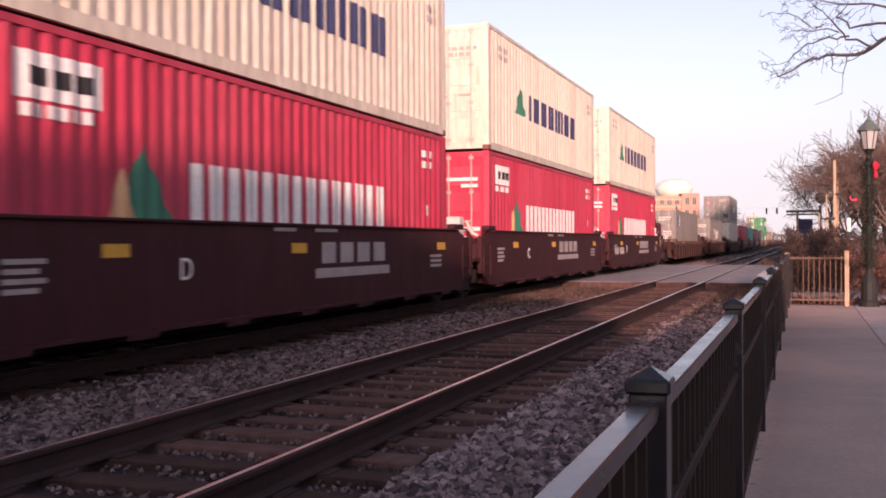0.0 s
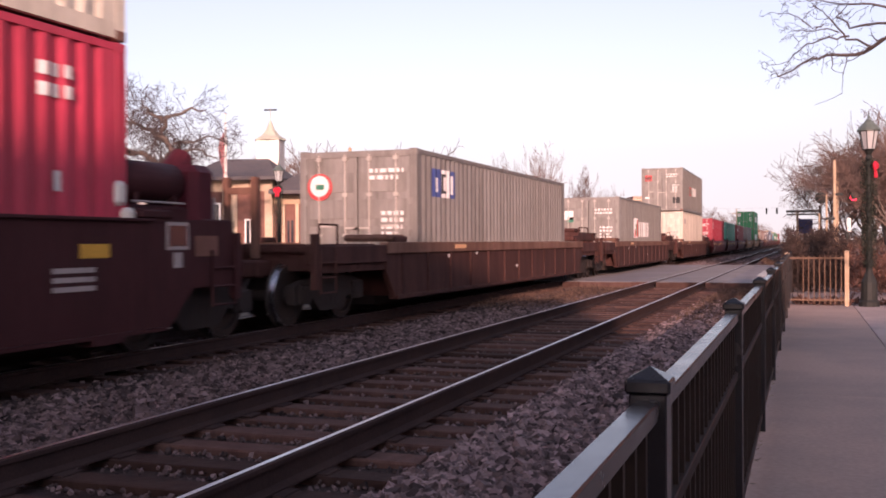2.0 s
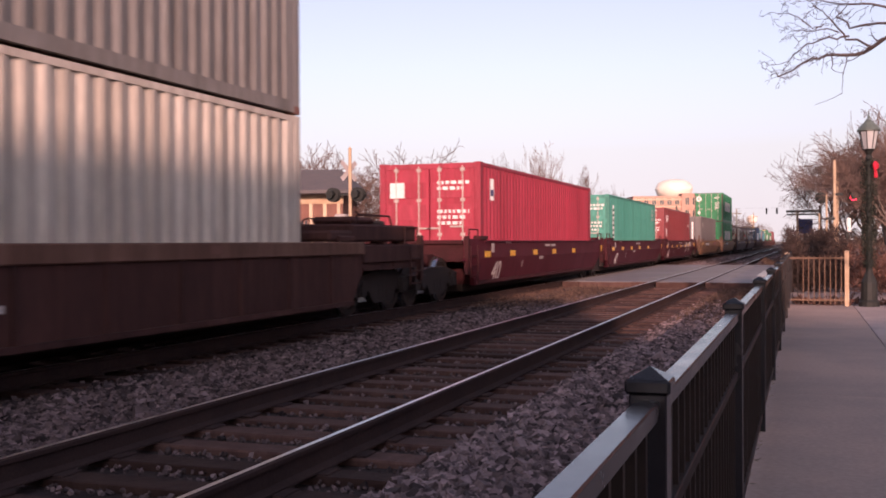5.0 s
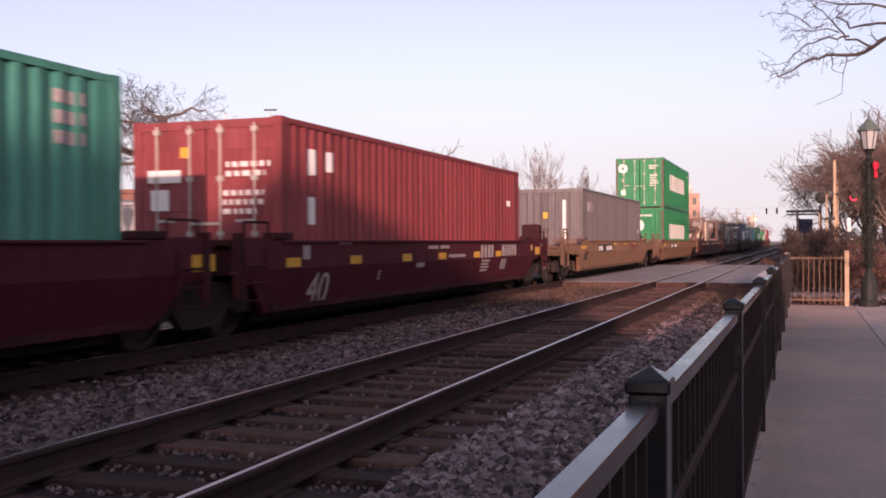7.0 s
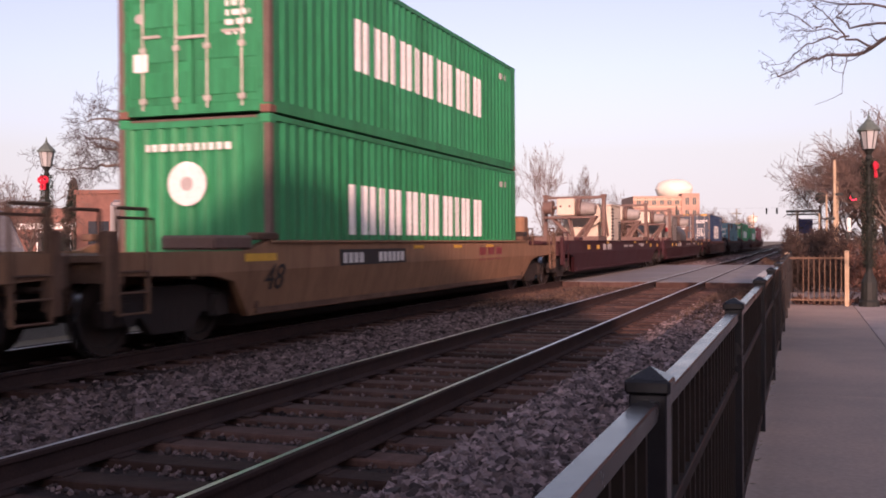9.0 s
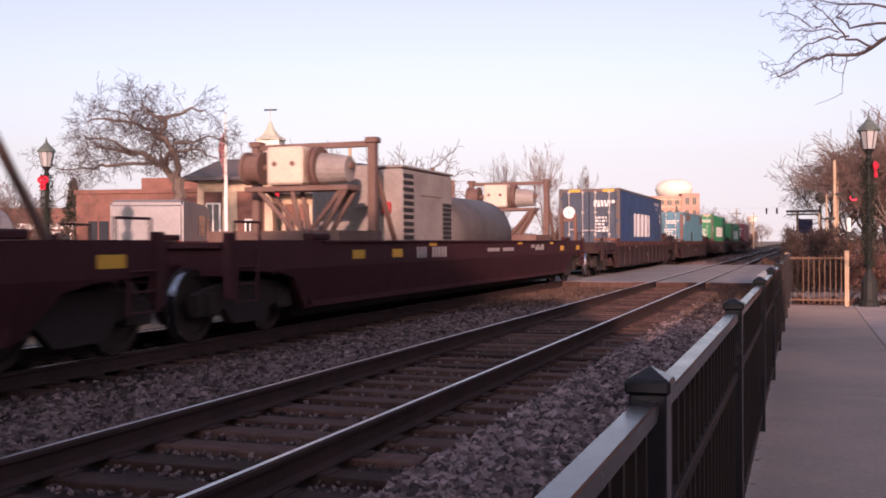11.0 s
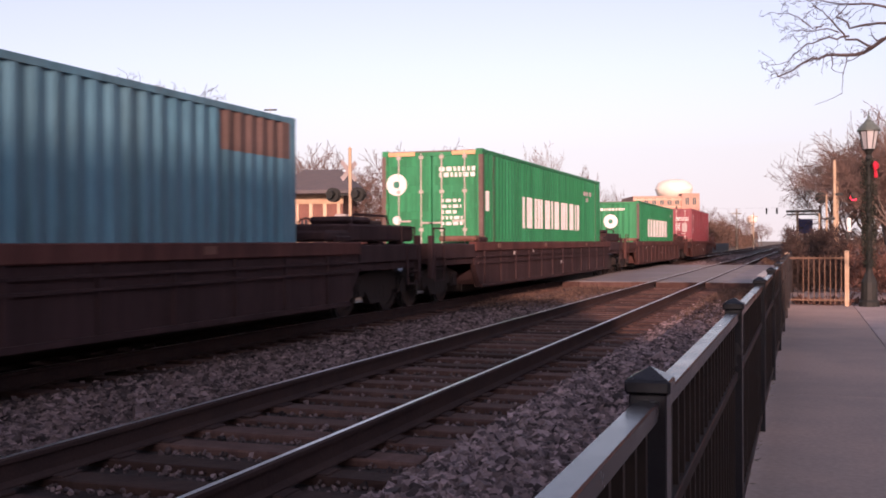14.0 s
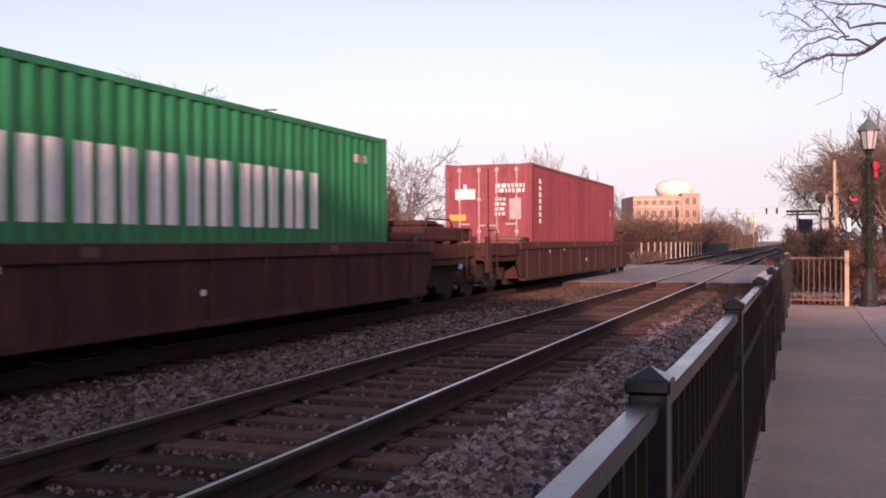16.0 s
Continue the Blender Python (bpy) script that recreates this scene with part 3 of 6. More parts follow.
def street_lamp(x, y, z, label, h=3.45, bow=1.0, turn=0.0):
    lamp = empty("street_lamp", label, "street lamp", "lamps along the tracks", "", pose(x, y, z, 0, 0, turn))
    bm = bmesh.new()
    lathe(bm, [(0.17, 0), (0.17, 0.08), (0.14, 0.12), (0.135, 0.42), (0.11, 0.48), (0.075, 0.56), (0.06, 0.6)], 12)
    part("base", bm, "iron", lamp)
    bm = bmesh.new()
    lathe(bm, [(0.06, 0.58), (0.05, 1.5), (0.045, h - 0.75), (0.06, h - 0.73), (0.06, h - 0.7), (0.04, h - 0.66), (0.075, h - 0.6), (0.11, h - 0.56)], 12)
    part("pole", bm, "iron", lamp)
    bm = bmesh.new()
    lathe(bm, [(0.1, h - 0.555), (0.155, h - 0.26), (0.16, h - 0.24)], 8)
    part("lantern", bm, "lamp_glass", lamp, "frosted glass lantern")
    bm = bmesh.new()
    for i in range(8):
        a = 2 * math.pi * i / 8
        tube(bm, (0.102 * math.cos(a), 0.102 * math.sin(a), h - 0.555), (0.163 * math.cos(a), 0.163 * math.sin(a), h - 0.24), 0.007, n=4)
    part("lantern_frame", bm, "iron", lamp)
    bm = bmesh.new()
    lathe(bm, [(0.2, h - 0.245), (0.2, h - 0.225), (0.13, h - 0.14), (0.075, h - 0.09), (0.05, h - 0.05), (0.02, h - 0.03), (0.028, h - 0.005), (0.012, h + 0.03), (0.003, h + 0.09)], 12)
    part("roof", bm, "lamp_roof", lamp, "pale domed lantern roof with finial")
    # garland wound on the pole, ribbon bow
    verts, faces = [], []
    rng = random.Random(5)
    for i in range(2600):
        s = rng.random()
        a = rng.uniform(0, 2 * math.pi)
        r = 0.05 + 0.085 * rng.random() * (1.25 - 0.45 * s)
        c = Vector((r * math.cos(a), r * math.sin(a), h - 0.72 - s * (h - 1.4)))
        d = Vector((rng.gauss(0, 1), rng.gauss(0, 1), rng.gauss(0, 1))).normalized() * 0.05
        e = d.cross(Vector((rng.gauss(0, 1), 1, 0))).normalized() * 0.008
        k = len(verts)
        verts += [c - e, c + e, c + d]
        faces.append((k, k + 1, k + 2))
    g = joined("garland", [tuple(v) for v in verts], faces, "garland", lamp, "dark evergreen garland wound on the pole")
    s = 0.12 * bow
    for sx in (-1, 1):
        ring = []
        for i in range(7):
            a = math.pi * i / 6
            ring.append(Vector((sx * s * (0.1 + 0.9 * math.sin(a)), -0.11, h - 0.85 + 0.55 * s * math.cos(a))))
        vs, fs = [], []
        limb(vs, fs, ring, [0.03] * 7, 6)
        joined("bow_loop", vs, fs, "bow", lamp, "red ribbon loop")
        boxpart("bow_tail", lamp, "bow", (min(sx * 0.01, sx * 0.07), max(sx * 0.01, sx * 0.07), -0.13, -0.1, h - 1.06, h - 0.86), 0.005, "red ribbon end")
    bm = bmesh.new()
    bmesh.ops.create_icosphere(bm, subdivisions=1, radius=0.045, matrix=Matrix.Translation((0, -0.13, h - 0.85)))
    part("bow_knot", bm, "bow", lamp, "red ribbon knot")
    return lamp


street_lamp(1.08, 18.9, 0.07, "dark iron street lamp with red bow on the pavement", 3.3, 0.8, 75)
street_lamp(-15.37, 17.45, 0.02, "dark iron street lamp with a red bow across the tracks")
street_lamp(-15.68, 28.18, 0.02, "dark iron street lamp with a red bow before the station", 3.75)


# ---- bare trees ----
TWIG = [0.006]


def grow(rng, thick, thin, start, way, length, radius, level, levels, droop, wild, kids):
    seg = max(3, 6 - level)
    path, radii = [start.copy()], [radius]
    d = way.normalized()
    end = 0.45 if level < levels else 0.3
    for i in range(seg):
        d = (d + Vector((rng.gauss(0, wild * (1 + 0.2 * level)), rng.gauss(0, wild * (1 + 0.2 * level)), rng.gauss(0, wild * (1 + 0.2 * level)) + droop * (1 if level < 2 else 0.4)))).normalized()
        path.append(path[-1] + d * length / seg)
        radii.append(max(TWIG[0], radius * (1 - (1 - end) * (i + 1) / seg)))
    store = thick if level < 2 else thin
    limb(store[0], store[1], path, radii, 7 if level == 0 else 5 if level == 1 else 3)
    if level >= levels:
        return
    for k in range(kids[min(level, len(kids) - 1)]):
        f = 1.0 if k == 0 else rng.uniform(0.3 if level else 0.55, 0.98)
        i = min(int(f * seg), seg - 1)
        p = path[i].lerp(path[i + 1], f * seg - i) if f < 1 else path[-1]
        r = radii[i] * (0.85 if k == 0 else rng.uniform(0.45, 0.72))
        side = Vector((rng.gauss(0, 1), rng.gauss(0, 1), rng.gauss(0, 0.6)))
        side = (side - side.project(d)).normalized()
        spread = 0.25 if k == 0 else rng.uniform(0.6, 1.1)
        grow(rng, thick, thin, p, (d + side * spread).normalized(), length * rng.uniform(0.55, 0.8), r, level + 1, levels, droop, wild, kids)


def bare_tree(m, label, seed, height, radius, rmin=0.006, levels=5, droop=0.04, wild=0.14, kids=(5, 4, 4, 3, 3), trunk=0.3, mats=("bark", "twig"), group=""):
    rng = random.Random(seed)
    tree = empty("tree", label, "tree", group, "", m)
    TWIG[0] = rmin
    thick, thin = ([], []), ([], [])
    grow(rng, thick, thin, Vector((0, 0, -0.3)), Vector((rng.gauss(0, 0.06), rng.gauss(0, 0.06), 1)), height * trunk + 0.3, radius, 0, levels, droop, wild, kids)
    joined("trunk", *thick, mats[0], tree)
    joined("crown", *thin, mats[1], tree)
    return tree


def spreading_tree():
    """The old tree by the station: a leaning fork, long crooked limbs and drooping twigs."""
    TWIG[0] = 0.0065
    rng = random.Random(17)
    tree = empty("tree", "old wide bare tree with crooked drooping limbs", "tree", m=pose(-20.0, 29.2, -0.3))
    thick, thin = ([], []), ([], [])
    for run, r0, r1 in (((-0.2, 0.0, -0.13, 2.5, -0.1, 3.8), 0.24, 0.2),
                        ((-0.1, 3.7, 0.0, 4.65, -0.44, 5.25, -0.3, 5.85, 0.3, 6.1, 0.7, 6.15), 0.13, 0.02),
                        ((-0.15, 3.6, -1.14, 4.3, -1.96, 4.72, -2.8, 4.84, -3.4, 5.1), 0.14, 0.025),
                        ((-0.9, 4.2, -0.45, 4.47, 0.0, 4.7), 0.07, 0.06),
                        ((-0.44, 5.2, -1.37, 5.43, -2.19, 5.8, -3.1, 5.95, -3.5, 5.8), 0.09, 0.02),
                        ((-1.5, 4.4, -2.8, 4.3, -4.0, 4.25, -4.9, 4.2, -5.4, 4.45), 0.06, 0.012),
                        ((0.0, 4.65, 0.7, 4.72, 1.25, 4.4), 0.06, 0.015),
                        ((0.1, 4.9, 0.9, 5.2, 1.5, 4.95), 0.05, 0.012),
                        ((-0.42, 5.7, -1.1, 6.05, -1.45, 6.3, -1.7, 6.5), 0.06, 0.012),
                        ((-2.19, 5.75, -2.5, 6.1, -3.0, 6.25), 0.045, 0.012),
                        ((-1.96, 4.72, -2.8, 5.2, -3.6, 5.3, -4.0, 5.0), 0.055, 0.012)):
        path = [Vector((x, 0.5 * math.sin(2.1 * x + z) * (z > 4), z)) for x, z in zip(run[::2], run[1::2])]
        fine = []
        for a, b in zip(path, path[1:]):
            for k in range(4):
                fine.append(a.lerp(b, k / 4) + Vector((rng.gauss(0, 0.035), rng.gauss(0, 0.05), rng.gauss(0, 0.035))))
        fine.append(path[-1])
        radii = [r0 + (r1 - r0) * i / (len(fine) - 1) for i in range(len(fine))]
        limb(*thick, fine, radii, 7)
        for i in range(2, len(fine)):
            if fine[i].z < 4.1:
                continue
            for _ in range(1 + (rng.random() < 0.6)):
                out = Vector((rng.gauss(0, 0.8), rng.gauss(0, 0.8), rng.gauss(0.05, 0.6)))
                grow(rng, thin, thin, fine[i], out, rng.uniform(0.4, 0.75), max(0.012, radii[i] * 0.3), 2, 5, -0.06, 0.22, (4, 4, 4, 3, 2))
    joined("trunk", *thick, "bark", tree)
    joined("crown", *thin, "dark_twig", tree)


spreading_tree()
upright = bare_tree(pose(-31, 106, -0.4), "tall bare tree with upright limbs", 3, 14.0, 0.2, 0.019, 5, 0.3, 0.08, (6, 4, 3, 3, 3), 0.3, ("bark", "twig"), "trees behind the train")
round_tree = bare_tree(pose(-24.5, 60, -0.4), "bare round-crowned tree", 21, 10.5, 0.18, 0.016, 5, 0.06, 0.13, (6, 4, 4, 3, 3), 0.3, ("bark", "twig"), "trees behind the train")
for src, x, y, s, rz in ((upright, -26.6, 107.5, 1.1, 70), (upright, -22.6, 108.7, 0.88, 140), (upright, -20.2, 113, 0.7, 20),
                         (round_tree, -28.0, 52, 0.88, 40), (round_tree, -27.6, 56, 0.98, 110), (round_tree, -33.5, 52, 0.8, 170), (round_tree, -25.6, 62, 0.72, 200), (round_tree, -28.6, 53.5, 0.85, 285), (round_tree, -26.6, 55, 0.8, 330), (round_tree, -31, 34, 0.55, 10), (round_tree, -34, 36, 0.6, 130), (round_tree, -29.5, 30, 0.45, 250),
                         (round_tree, -21, 120, 0.6, 300), (round_tree, -19, 95, 0.45, 33), (round_tree, -31, 190, 1.1, 33), (round_tree, -37, 180, 1.3, 80), (round_tree, -26, 200, 1.0, 180),
                         (round_tree, -21, 230, 1.2, 210), (round_tree, -16, 240, 1.1, 20), (round_tree, -40, 170, 1.2, 290), (round_tree, -13, 260, 1.0, 120), (round_tree, -10, 270, 0.8, 150),
                         (round_tree, -33, 150, 0.9, 15), (round_tree, -28, 150, 0.8, 95)):
    t = copy_thing(src, pose(x, y, -0.4, 0, 0, rz))
    t.scale = (s, s, s) if src is round_tree else (0.6 * s, 0.6 * s, s)
upright.scale = (0.6, 0.6, 1.0)

street_tree = bare_tree(pose(1.8, 53.5, -0.4), "bare reddish street tree beyond the crossing", 8, 13.0, 0.15, 0.0095, 5, 0.05, 0.13, (6, 5, 4, 4, 3), 0.22, ("bark", "twig"), "street trees")
for x, y, s, rz in ((4.6, 54.5, 1.25, 90), (3.4, 62, 1.1, 200), (6.2, 52, 1.35, 300), (3.0, 58, 1.15, 20), (5.4, 70, 1.3, 60), (6.2, 46, 1.15, 33), (4.2, 49, 1.0, 150), (0.9, 58, 0.95, 250), (2.9, 49.5, 0.9, 10)):
    t = copy_thing(street_tree, pose(x, y, -0.4, 0, 0, rz))
    t.scale = (s, s, s)


def overhanging_tree():
    """The pavement tree whose lowest limbs hang over the fence."""
    TWIG[0] = 0.0024
    rng = random.Random(4)
    tree = empty("tree", "bare tree beside the pavement with overhanging thin branches", "tree", m=pose(3.56, 12.4, 0.0))
    o = Vector((3.56, 12.4, 0.0))
    thick, thin = ([], []), ([], [])
    grow(rng, thick, thin, Vector((0, 0, -0.1)), Vector((0, 0, 1)), 2.4, 0.14, 0, 3, 0.1, 0.1, (4, 3, 3, 3))
    lead = ((3.4, 12.35, 2.2), (1.7, 11.4, 2.95))
    high = ((3.4, 12.35, 2.4), (1.8, 11.5, 3.35))
    for stem, run, r in ((lead, (0.78, 3.19, 0.56, 3.09, 0.28, 3.08, 0.08, 3.05, -0.19, 2.9, -0.3, 2.9), 0.034),
                         ((), (0.66, 3.13, 0.45, 3.26, 0.28, 3.41, 0.2, 3.53, 0.03, 3.66), 0.016),
                         ((), (0.43, 3.27, 0.24, 3.23, 0.03, 3.18, -0.15, 3.07, -0.35, 3.0), 0.013),
                         ((), (0.36, 3.32, 0.22, 3.34, -0.01, 3.32, -0.15, 3.33), 0.01),
                         ((), (0.2, 3.36, 0.1, 3.35, -0.13, 3.5, -0.19, 3.55, -0.34, 3.55), 0.009),
                         ((), (0.41, 3.07, 0.36, 2.86, 0.36, 2.69, 0.12, 2.6), 0.006),
                         ((), (0.28, 3.08, 0.26, 2.91, 0.39, 2.88), 0.008),
                         (high, (0.78, 3.34, 0.45, 3.37, 0.33, 3.48, 0.43, 3.6), 0.024),
                         (high, (0.78, 3.51, 0.56, 3.54, 0.24, 3.61, 0.1, 3.7), 0.022),
                         (high, (0.9, 3.5, 0.7, 3.66, 0.4, 3.72), 0.022)):
        pts = list(stem) + [(x, 10.72 + 0.1 * math.sin(9 * x + 5 * z), z) for x, z in zip(run[::2], run[1::2])]
        path = [Vector(p) - o for p in pts]
        fine = []
        for a, b in zip(path, path[1:]):
            for k in range(3):
                fine.append(a.lerp(b, k / 3) + Vector((rng.gauss(0, 0.012), rng.gauss(0, 0.012), rng.gauss(0, 0.012))))
        fine.append(path[-1])
        radii = [max(0.003, r * (1 - 0.88 * i / len(fine))) for i in range(len(fine))]
        limb(*thick, fine, [q * 0.85 for q in radii], 5)
        for i in range(3, len(fine) - 1):
            for _ in range(2 if radii[i] < 0.03 else 1):
                if r > 0.008 and rng.random() < 0.55:
                    d = (fine[i + 1] - fine[i]).normalized() + Vector((rng.gauss(0, 0.6), rng.gauss(0, 0.6), rng.gauss(0, 0.6)))
                    grow(rng, thin, thin, fine[i], d, rng.uniform(0.07, 0.17), max(0.0026, radii[i] * 0.35), 2, 4, -0.05, 0.2, (3, 3, 2, 2))
    joined("trunk", *thick, "dark_twig", tree)
    joined("crown", *thin, "dark_twig", tree)


overhanging_tree()


def hedge(name, x0, x1, y0, y1, z0, z1, count, size, mat, label, seed=1, wide=0.22):
    rng = random.Random(seed)
    verts, faces = [], []
    for _ in range(count):
        a, b = rng.random(), rng.random()
        top = z0 + (z1 - z0) * (0.7 + 0.3 * math.sin(a * 9 + b * 4))
        c = Vector((x0 + (x1 - x0) * a, y0 + (y1 - y0) * b, z0 + (top - z0) * rng.random() ** 0.6))
        d = Vector((rng.gauss(0, 1), rng.gauss(0, 1), rng.gauss(0, 1) + 0.5)).normalized() * size * rng.uniform(0.6, 1.4)
        e = d.cross(Vector((rng.gauss(0, 1), rng.gauss(0, 1), 0.3))).normalized() * size * wide
        k = len(verts)
        verts += [tuple(c), tuple(c + d * 0.5 + e), tuple(c + d), tuple(c + d * 0.5 - e)]
        faces.append((k, k + 1, k + 2, k + 3))
    return joined(name, verts, faces, mat, None, label, "hedge", "stuff")


def conifer(m, height, width, label):
    tree = empty("conifer", label, "tree", "", "", m)
    bm = bmesh.new()
    tube(bm, (0, 0, -0.1), (0, 0, height * 0.95), 0.12, 0.02)
    part("trunk", bm, "bark", tree)
    rng = random.Random(3)
    verts, faces = [], []
    for _ in range(2600):
        f = rng.random() ** 0.7
        a, r = rng.uniform(0, 2 * math.pi), width * (1 - f) * (0.45 + 0.55 * rng.random()) * (0.8 + 0.2 * math.sin(f * 40))
        c = Vector((r * math.cos(a), r * math.sin(a), 0.4 + f * (height - 0.4)))
        d = Vector((math.cos(a), math.sin(a), -0.35 + rng.gauss(0, 0.3))) * 0.22
        e = d.cross(Vector((rng.gauss(0, 1), rng.gauss(0, 1), 1))).normalized() * 0.05
        k = len(verts)
        verts += [tuple(c - e), tuple(c + e), tuple(c + d)]
        faces.append((k, k + 1, k + 2))
    joined("crown", verts, faces, "needle", tree)


conifer(pose(-37.8, 45.0, -0.4), 5.2, 1.5, "dark green conifer behind the low brick building")
hedge("hedge", -0.4, 0.95, 23.5, 28.0, 0.0, 1.5, 16000, 0.16, "hedge_dark", "dense brown leafless hedge behind the picket fence", 1, 0.05)
hedge("hedge", 0.9, 4.0, 21.0, 28.5, 0.0, 1.1, 14000, 0.13, "leaf", "rust-brown dry shrubs beside the lamp", 2, 0.1)
hedge("fallen_leaves", -0.2, 1.4, 19.0, 19.6, 0.05, 0.2, 900, 0.07, "leaf", "fallen dry leaves along the fence foot", 3)
hedge("hedge", -10.5, -9.4, 56, 75, -0.3, 0.5, 3000, 0.16, "shrub", "brown scrub beyond the crossing", 4)
hedge("grass", -0.36, -0.24, 2.2, 18.8, 0.06, 0.1, 1600, 0.035, "grass", "dry grass blades and litter along the fence foot", 9, 0.06)
hedge("grass", -1.3, -0.42, 6.0, 30.5, -0.24, -0.12, 2600, 0.09, "grass", "sparse dry weeds on the track shoulder", 10, 0.05)
hedge("weeds", -6.9, -4.95, 20.5, 30.6, -0.24, -0.09, 4500, 0.09, "weed", "dead tan weeds between the tracks by the crossing", 21, 0.08)
hedge("weeds", -2.2, -0.44, 17.5, 30.6, -0.24, -0.1, 4500, 0.08, "weed", "dead tan weeds and litter on the shoulder by the crossing", 22, 0.09)
hedge("weeds", -4.8, -2.3, 25.5, 30.6, -0.24, -0.16, 1500, 0.06, "weed", "dead weeds between the far ties", 23, 0.09)
hedge("weeds", -2.1, -0.3, 54.2, 66.0, -0.3, 0.25, 3500, 0.18, "weed", "dead weeds on the bank beyond the street", 24, 0.06)
hedge("brush", -45, -12, 120, 150, -0.4, 4.0, 30000, 0.8, "shrub", "brown brush and low trees in the distance", 5, 0.05)
hedge("brush", -40, -12, 200, 300, -0.4, 5.0, 26000, 1.0, "shrub", "far belt of brown winter trees", 6, 0.07)
hedge("brush", -1.0, 60, 120, 330, -0.4, 2.6, 20000, 0.9, "shrub", "far belt of brown winter trees beside the line", 7, 0.07)
hedge("brush", -120, -45, 90, 220, -0.4, 5.0, 24000, 0.9, "shrub", "brown winter trees far behind the station", 8, 0.06)


# ---- crossing signals, poles and signs ----
def crossing_signal(x, y, h, label):
    s = empty("crossing_signal", label, "crossing signal", "", "", pose(x, y, -0.1))
    bm = bmesh.new()
    lathe(bm, [(0.2, 0), (0.2, 0.05), (0.06, 0.08), (0.06, h), (0.02, h + 0.06)], 10)
    part("mast", bm, "tan_post", s)
    boxpart("arm", s, "iron", (-0.75, 0.75, -0.03, 0.03, h - 1.35, h - 1.29))
    for sx in (-0.68, 0.68):
        bm = bmesh.new()
        tube(bm, (sx, -0.08, h - 1.3), (sx, -0.12, h - 1.3), 0.26, n=18)
        part("backplate", bm, "iron", s)
        bm = bmesh.new()
        tube(bm, (sx, -0.125, h - 1.3), (sx, -0.15, h - 1.3), 0.15, n=14)
        part("lens", bm, "signal_red" if sx > 0 else "black_mark", s, "glowing red lens" if sx > 0 else "unlit dark lens")
        bm = bmesh.new()
        tube(bm, (sx, -0.13, h - 1.22), (sx, -0.36, h - 1.24), 0.15, 0.15, n=10)
        part("hood", bm, "iron", s)
    return s


crossing_signal(1.45, 48.4, 4.55, "railway crossing signal with red flashing lenses")
for x, y, h, r, mat in ((1.19, 43.0, 4.6, 0.055, "tan_post"), (0.88, 42.6, 3.2, 0.035, "tan_post"), (0.62, 43.5, 2.5, 0.035, "tan_post"), (-0.3, 60, 3.0, 0.06, "tan_post")):
    u = empty("pole", "weathered tan pole beside the crossing", "pole", "poles at the crossing", "", pose(x, y, -0.2))
    bm = bmesh.new()
    lathe(bm, [(r * 1.3, 0), (r * 1.2, 0.4), (r, h), (r * 0.4, h + 0.05)], 10)
    part("shaft", bm, mat, u)
    boxpart("bracket", u, "iron", (-0.04, 0.32, -0.05, 0.05, h * 0.7, h * 0.7 + 0.1))
cant = empty("cantilever_signal", "dark cantilever arm reaching over the street", "signal gantry", m=pose(1.2, 79.6, -0.2))
boxpart("arm", cant, "iron", (-2.4, 0, -0.08, 0.08, 3.55, 3.7))
boxpart("arm", cant, "iron", (-2.35, 0, -0.08, 0.08, 3.33, 3.44))
boxpart("mast", cant, "iron", (-0.1, 0.1, -0.1, 0.1, 0, 4.0), 0.01)
for x in (-2.0, -1.2):
    boxpart("bracket", cant, "iron", (x, x + 0.06, -0.05, 0.05, 3.42, 3.57))
sign = empty("blue_sign", "dark blue enamel sign on a post", "sign", m=pose(0.1, 70, -0.2))
boxpart("post", sign, "iron", (-0.04, 0.04, -0.04, 0.04, 0, 2.2))
boxpart("board", sign, "blue_sign", (-0.42, 0.5, -0.06, -0.02, 1.9, 2.85), 0.01)
box_unit = empty("signal_cabinet", "small white cabinet on a post by the crossing", "cabinet", m=pose(1.55, 40.0, -0.2))
boxpart("post", box_unit, "iron", (-0.04, 0.04, -0.04, 0.04, 0, 1.8))
boxpart("body", box_unit, "white_wall", (-0.02, 0.12, -0.1, 0.1, 1.75, 2.25), 0.02)
gantry = empty("traffic_lights", "distant traffic lights hanging on a span wire", "traffic light", m=pose(-4.4, 157.8, -0.3))
boxpart("wire", gantry, "iron", (-14, 14, -0.006, 0.006, 6.44, 6.452))
for x in (-14, 14):
    boxpart("mast", gantry, "iron", (x - 0.12, x + 0.12, -0.12, 0.12, 0, 7.0))
for x in (-0.75, 0.72):
    head = boxpart("signal_head", gantry, "iron", (x - 0.13, x + 0.13, -0.1, 0.1, 5.55, 6.45), 0.03)
    for z in (5.6, 5.9, 6.2):
        boxpart("visor", head, "iron", (x - 0.11, x + 0.11, -0.3, -0.1, z, z + 0.17), 0.03)
for i, (x, y, h) in enumerate(((-8, 180, 6.4), (-9.0, 150, 6.2))):
    u = empty("utility_pole", "thin tan utility pole along the line", "pole", "poles along the line", "", pose(x, y, -0.4))
    bm = bmesh.new()
    lathe(bm, [(0.12, 0), (0.08, h), (0.04, h + 0.05)], 8)
    part("shaft", bm, "tan_post", u)
    boxpart("crossarm", u, "tan_post", (-0.7, 0.7, -0.05, 0.05, h - 0.7, h - 0.58))
far_fence = empty("picket_fence", "pale post fence beyond the crossing", "fence", m=pose(-10.5, 63, -0.3))
for i in range(16):
    boxpart("post", far_fence, "tan_wall", (-0.04, 0.04, i * 3.3 - 0.04, i * 3.3 + 0.04, 0, 1.45), 0.01)
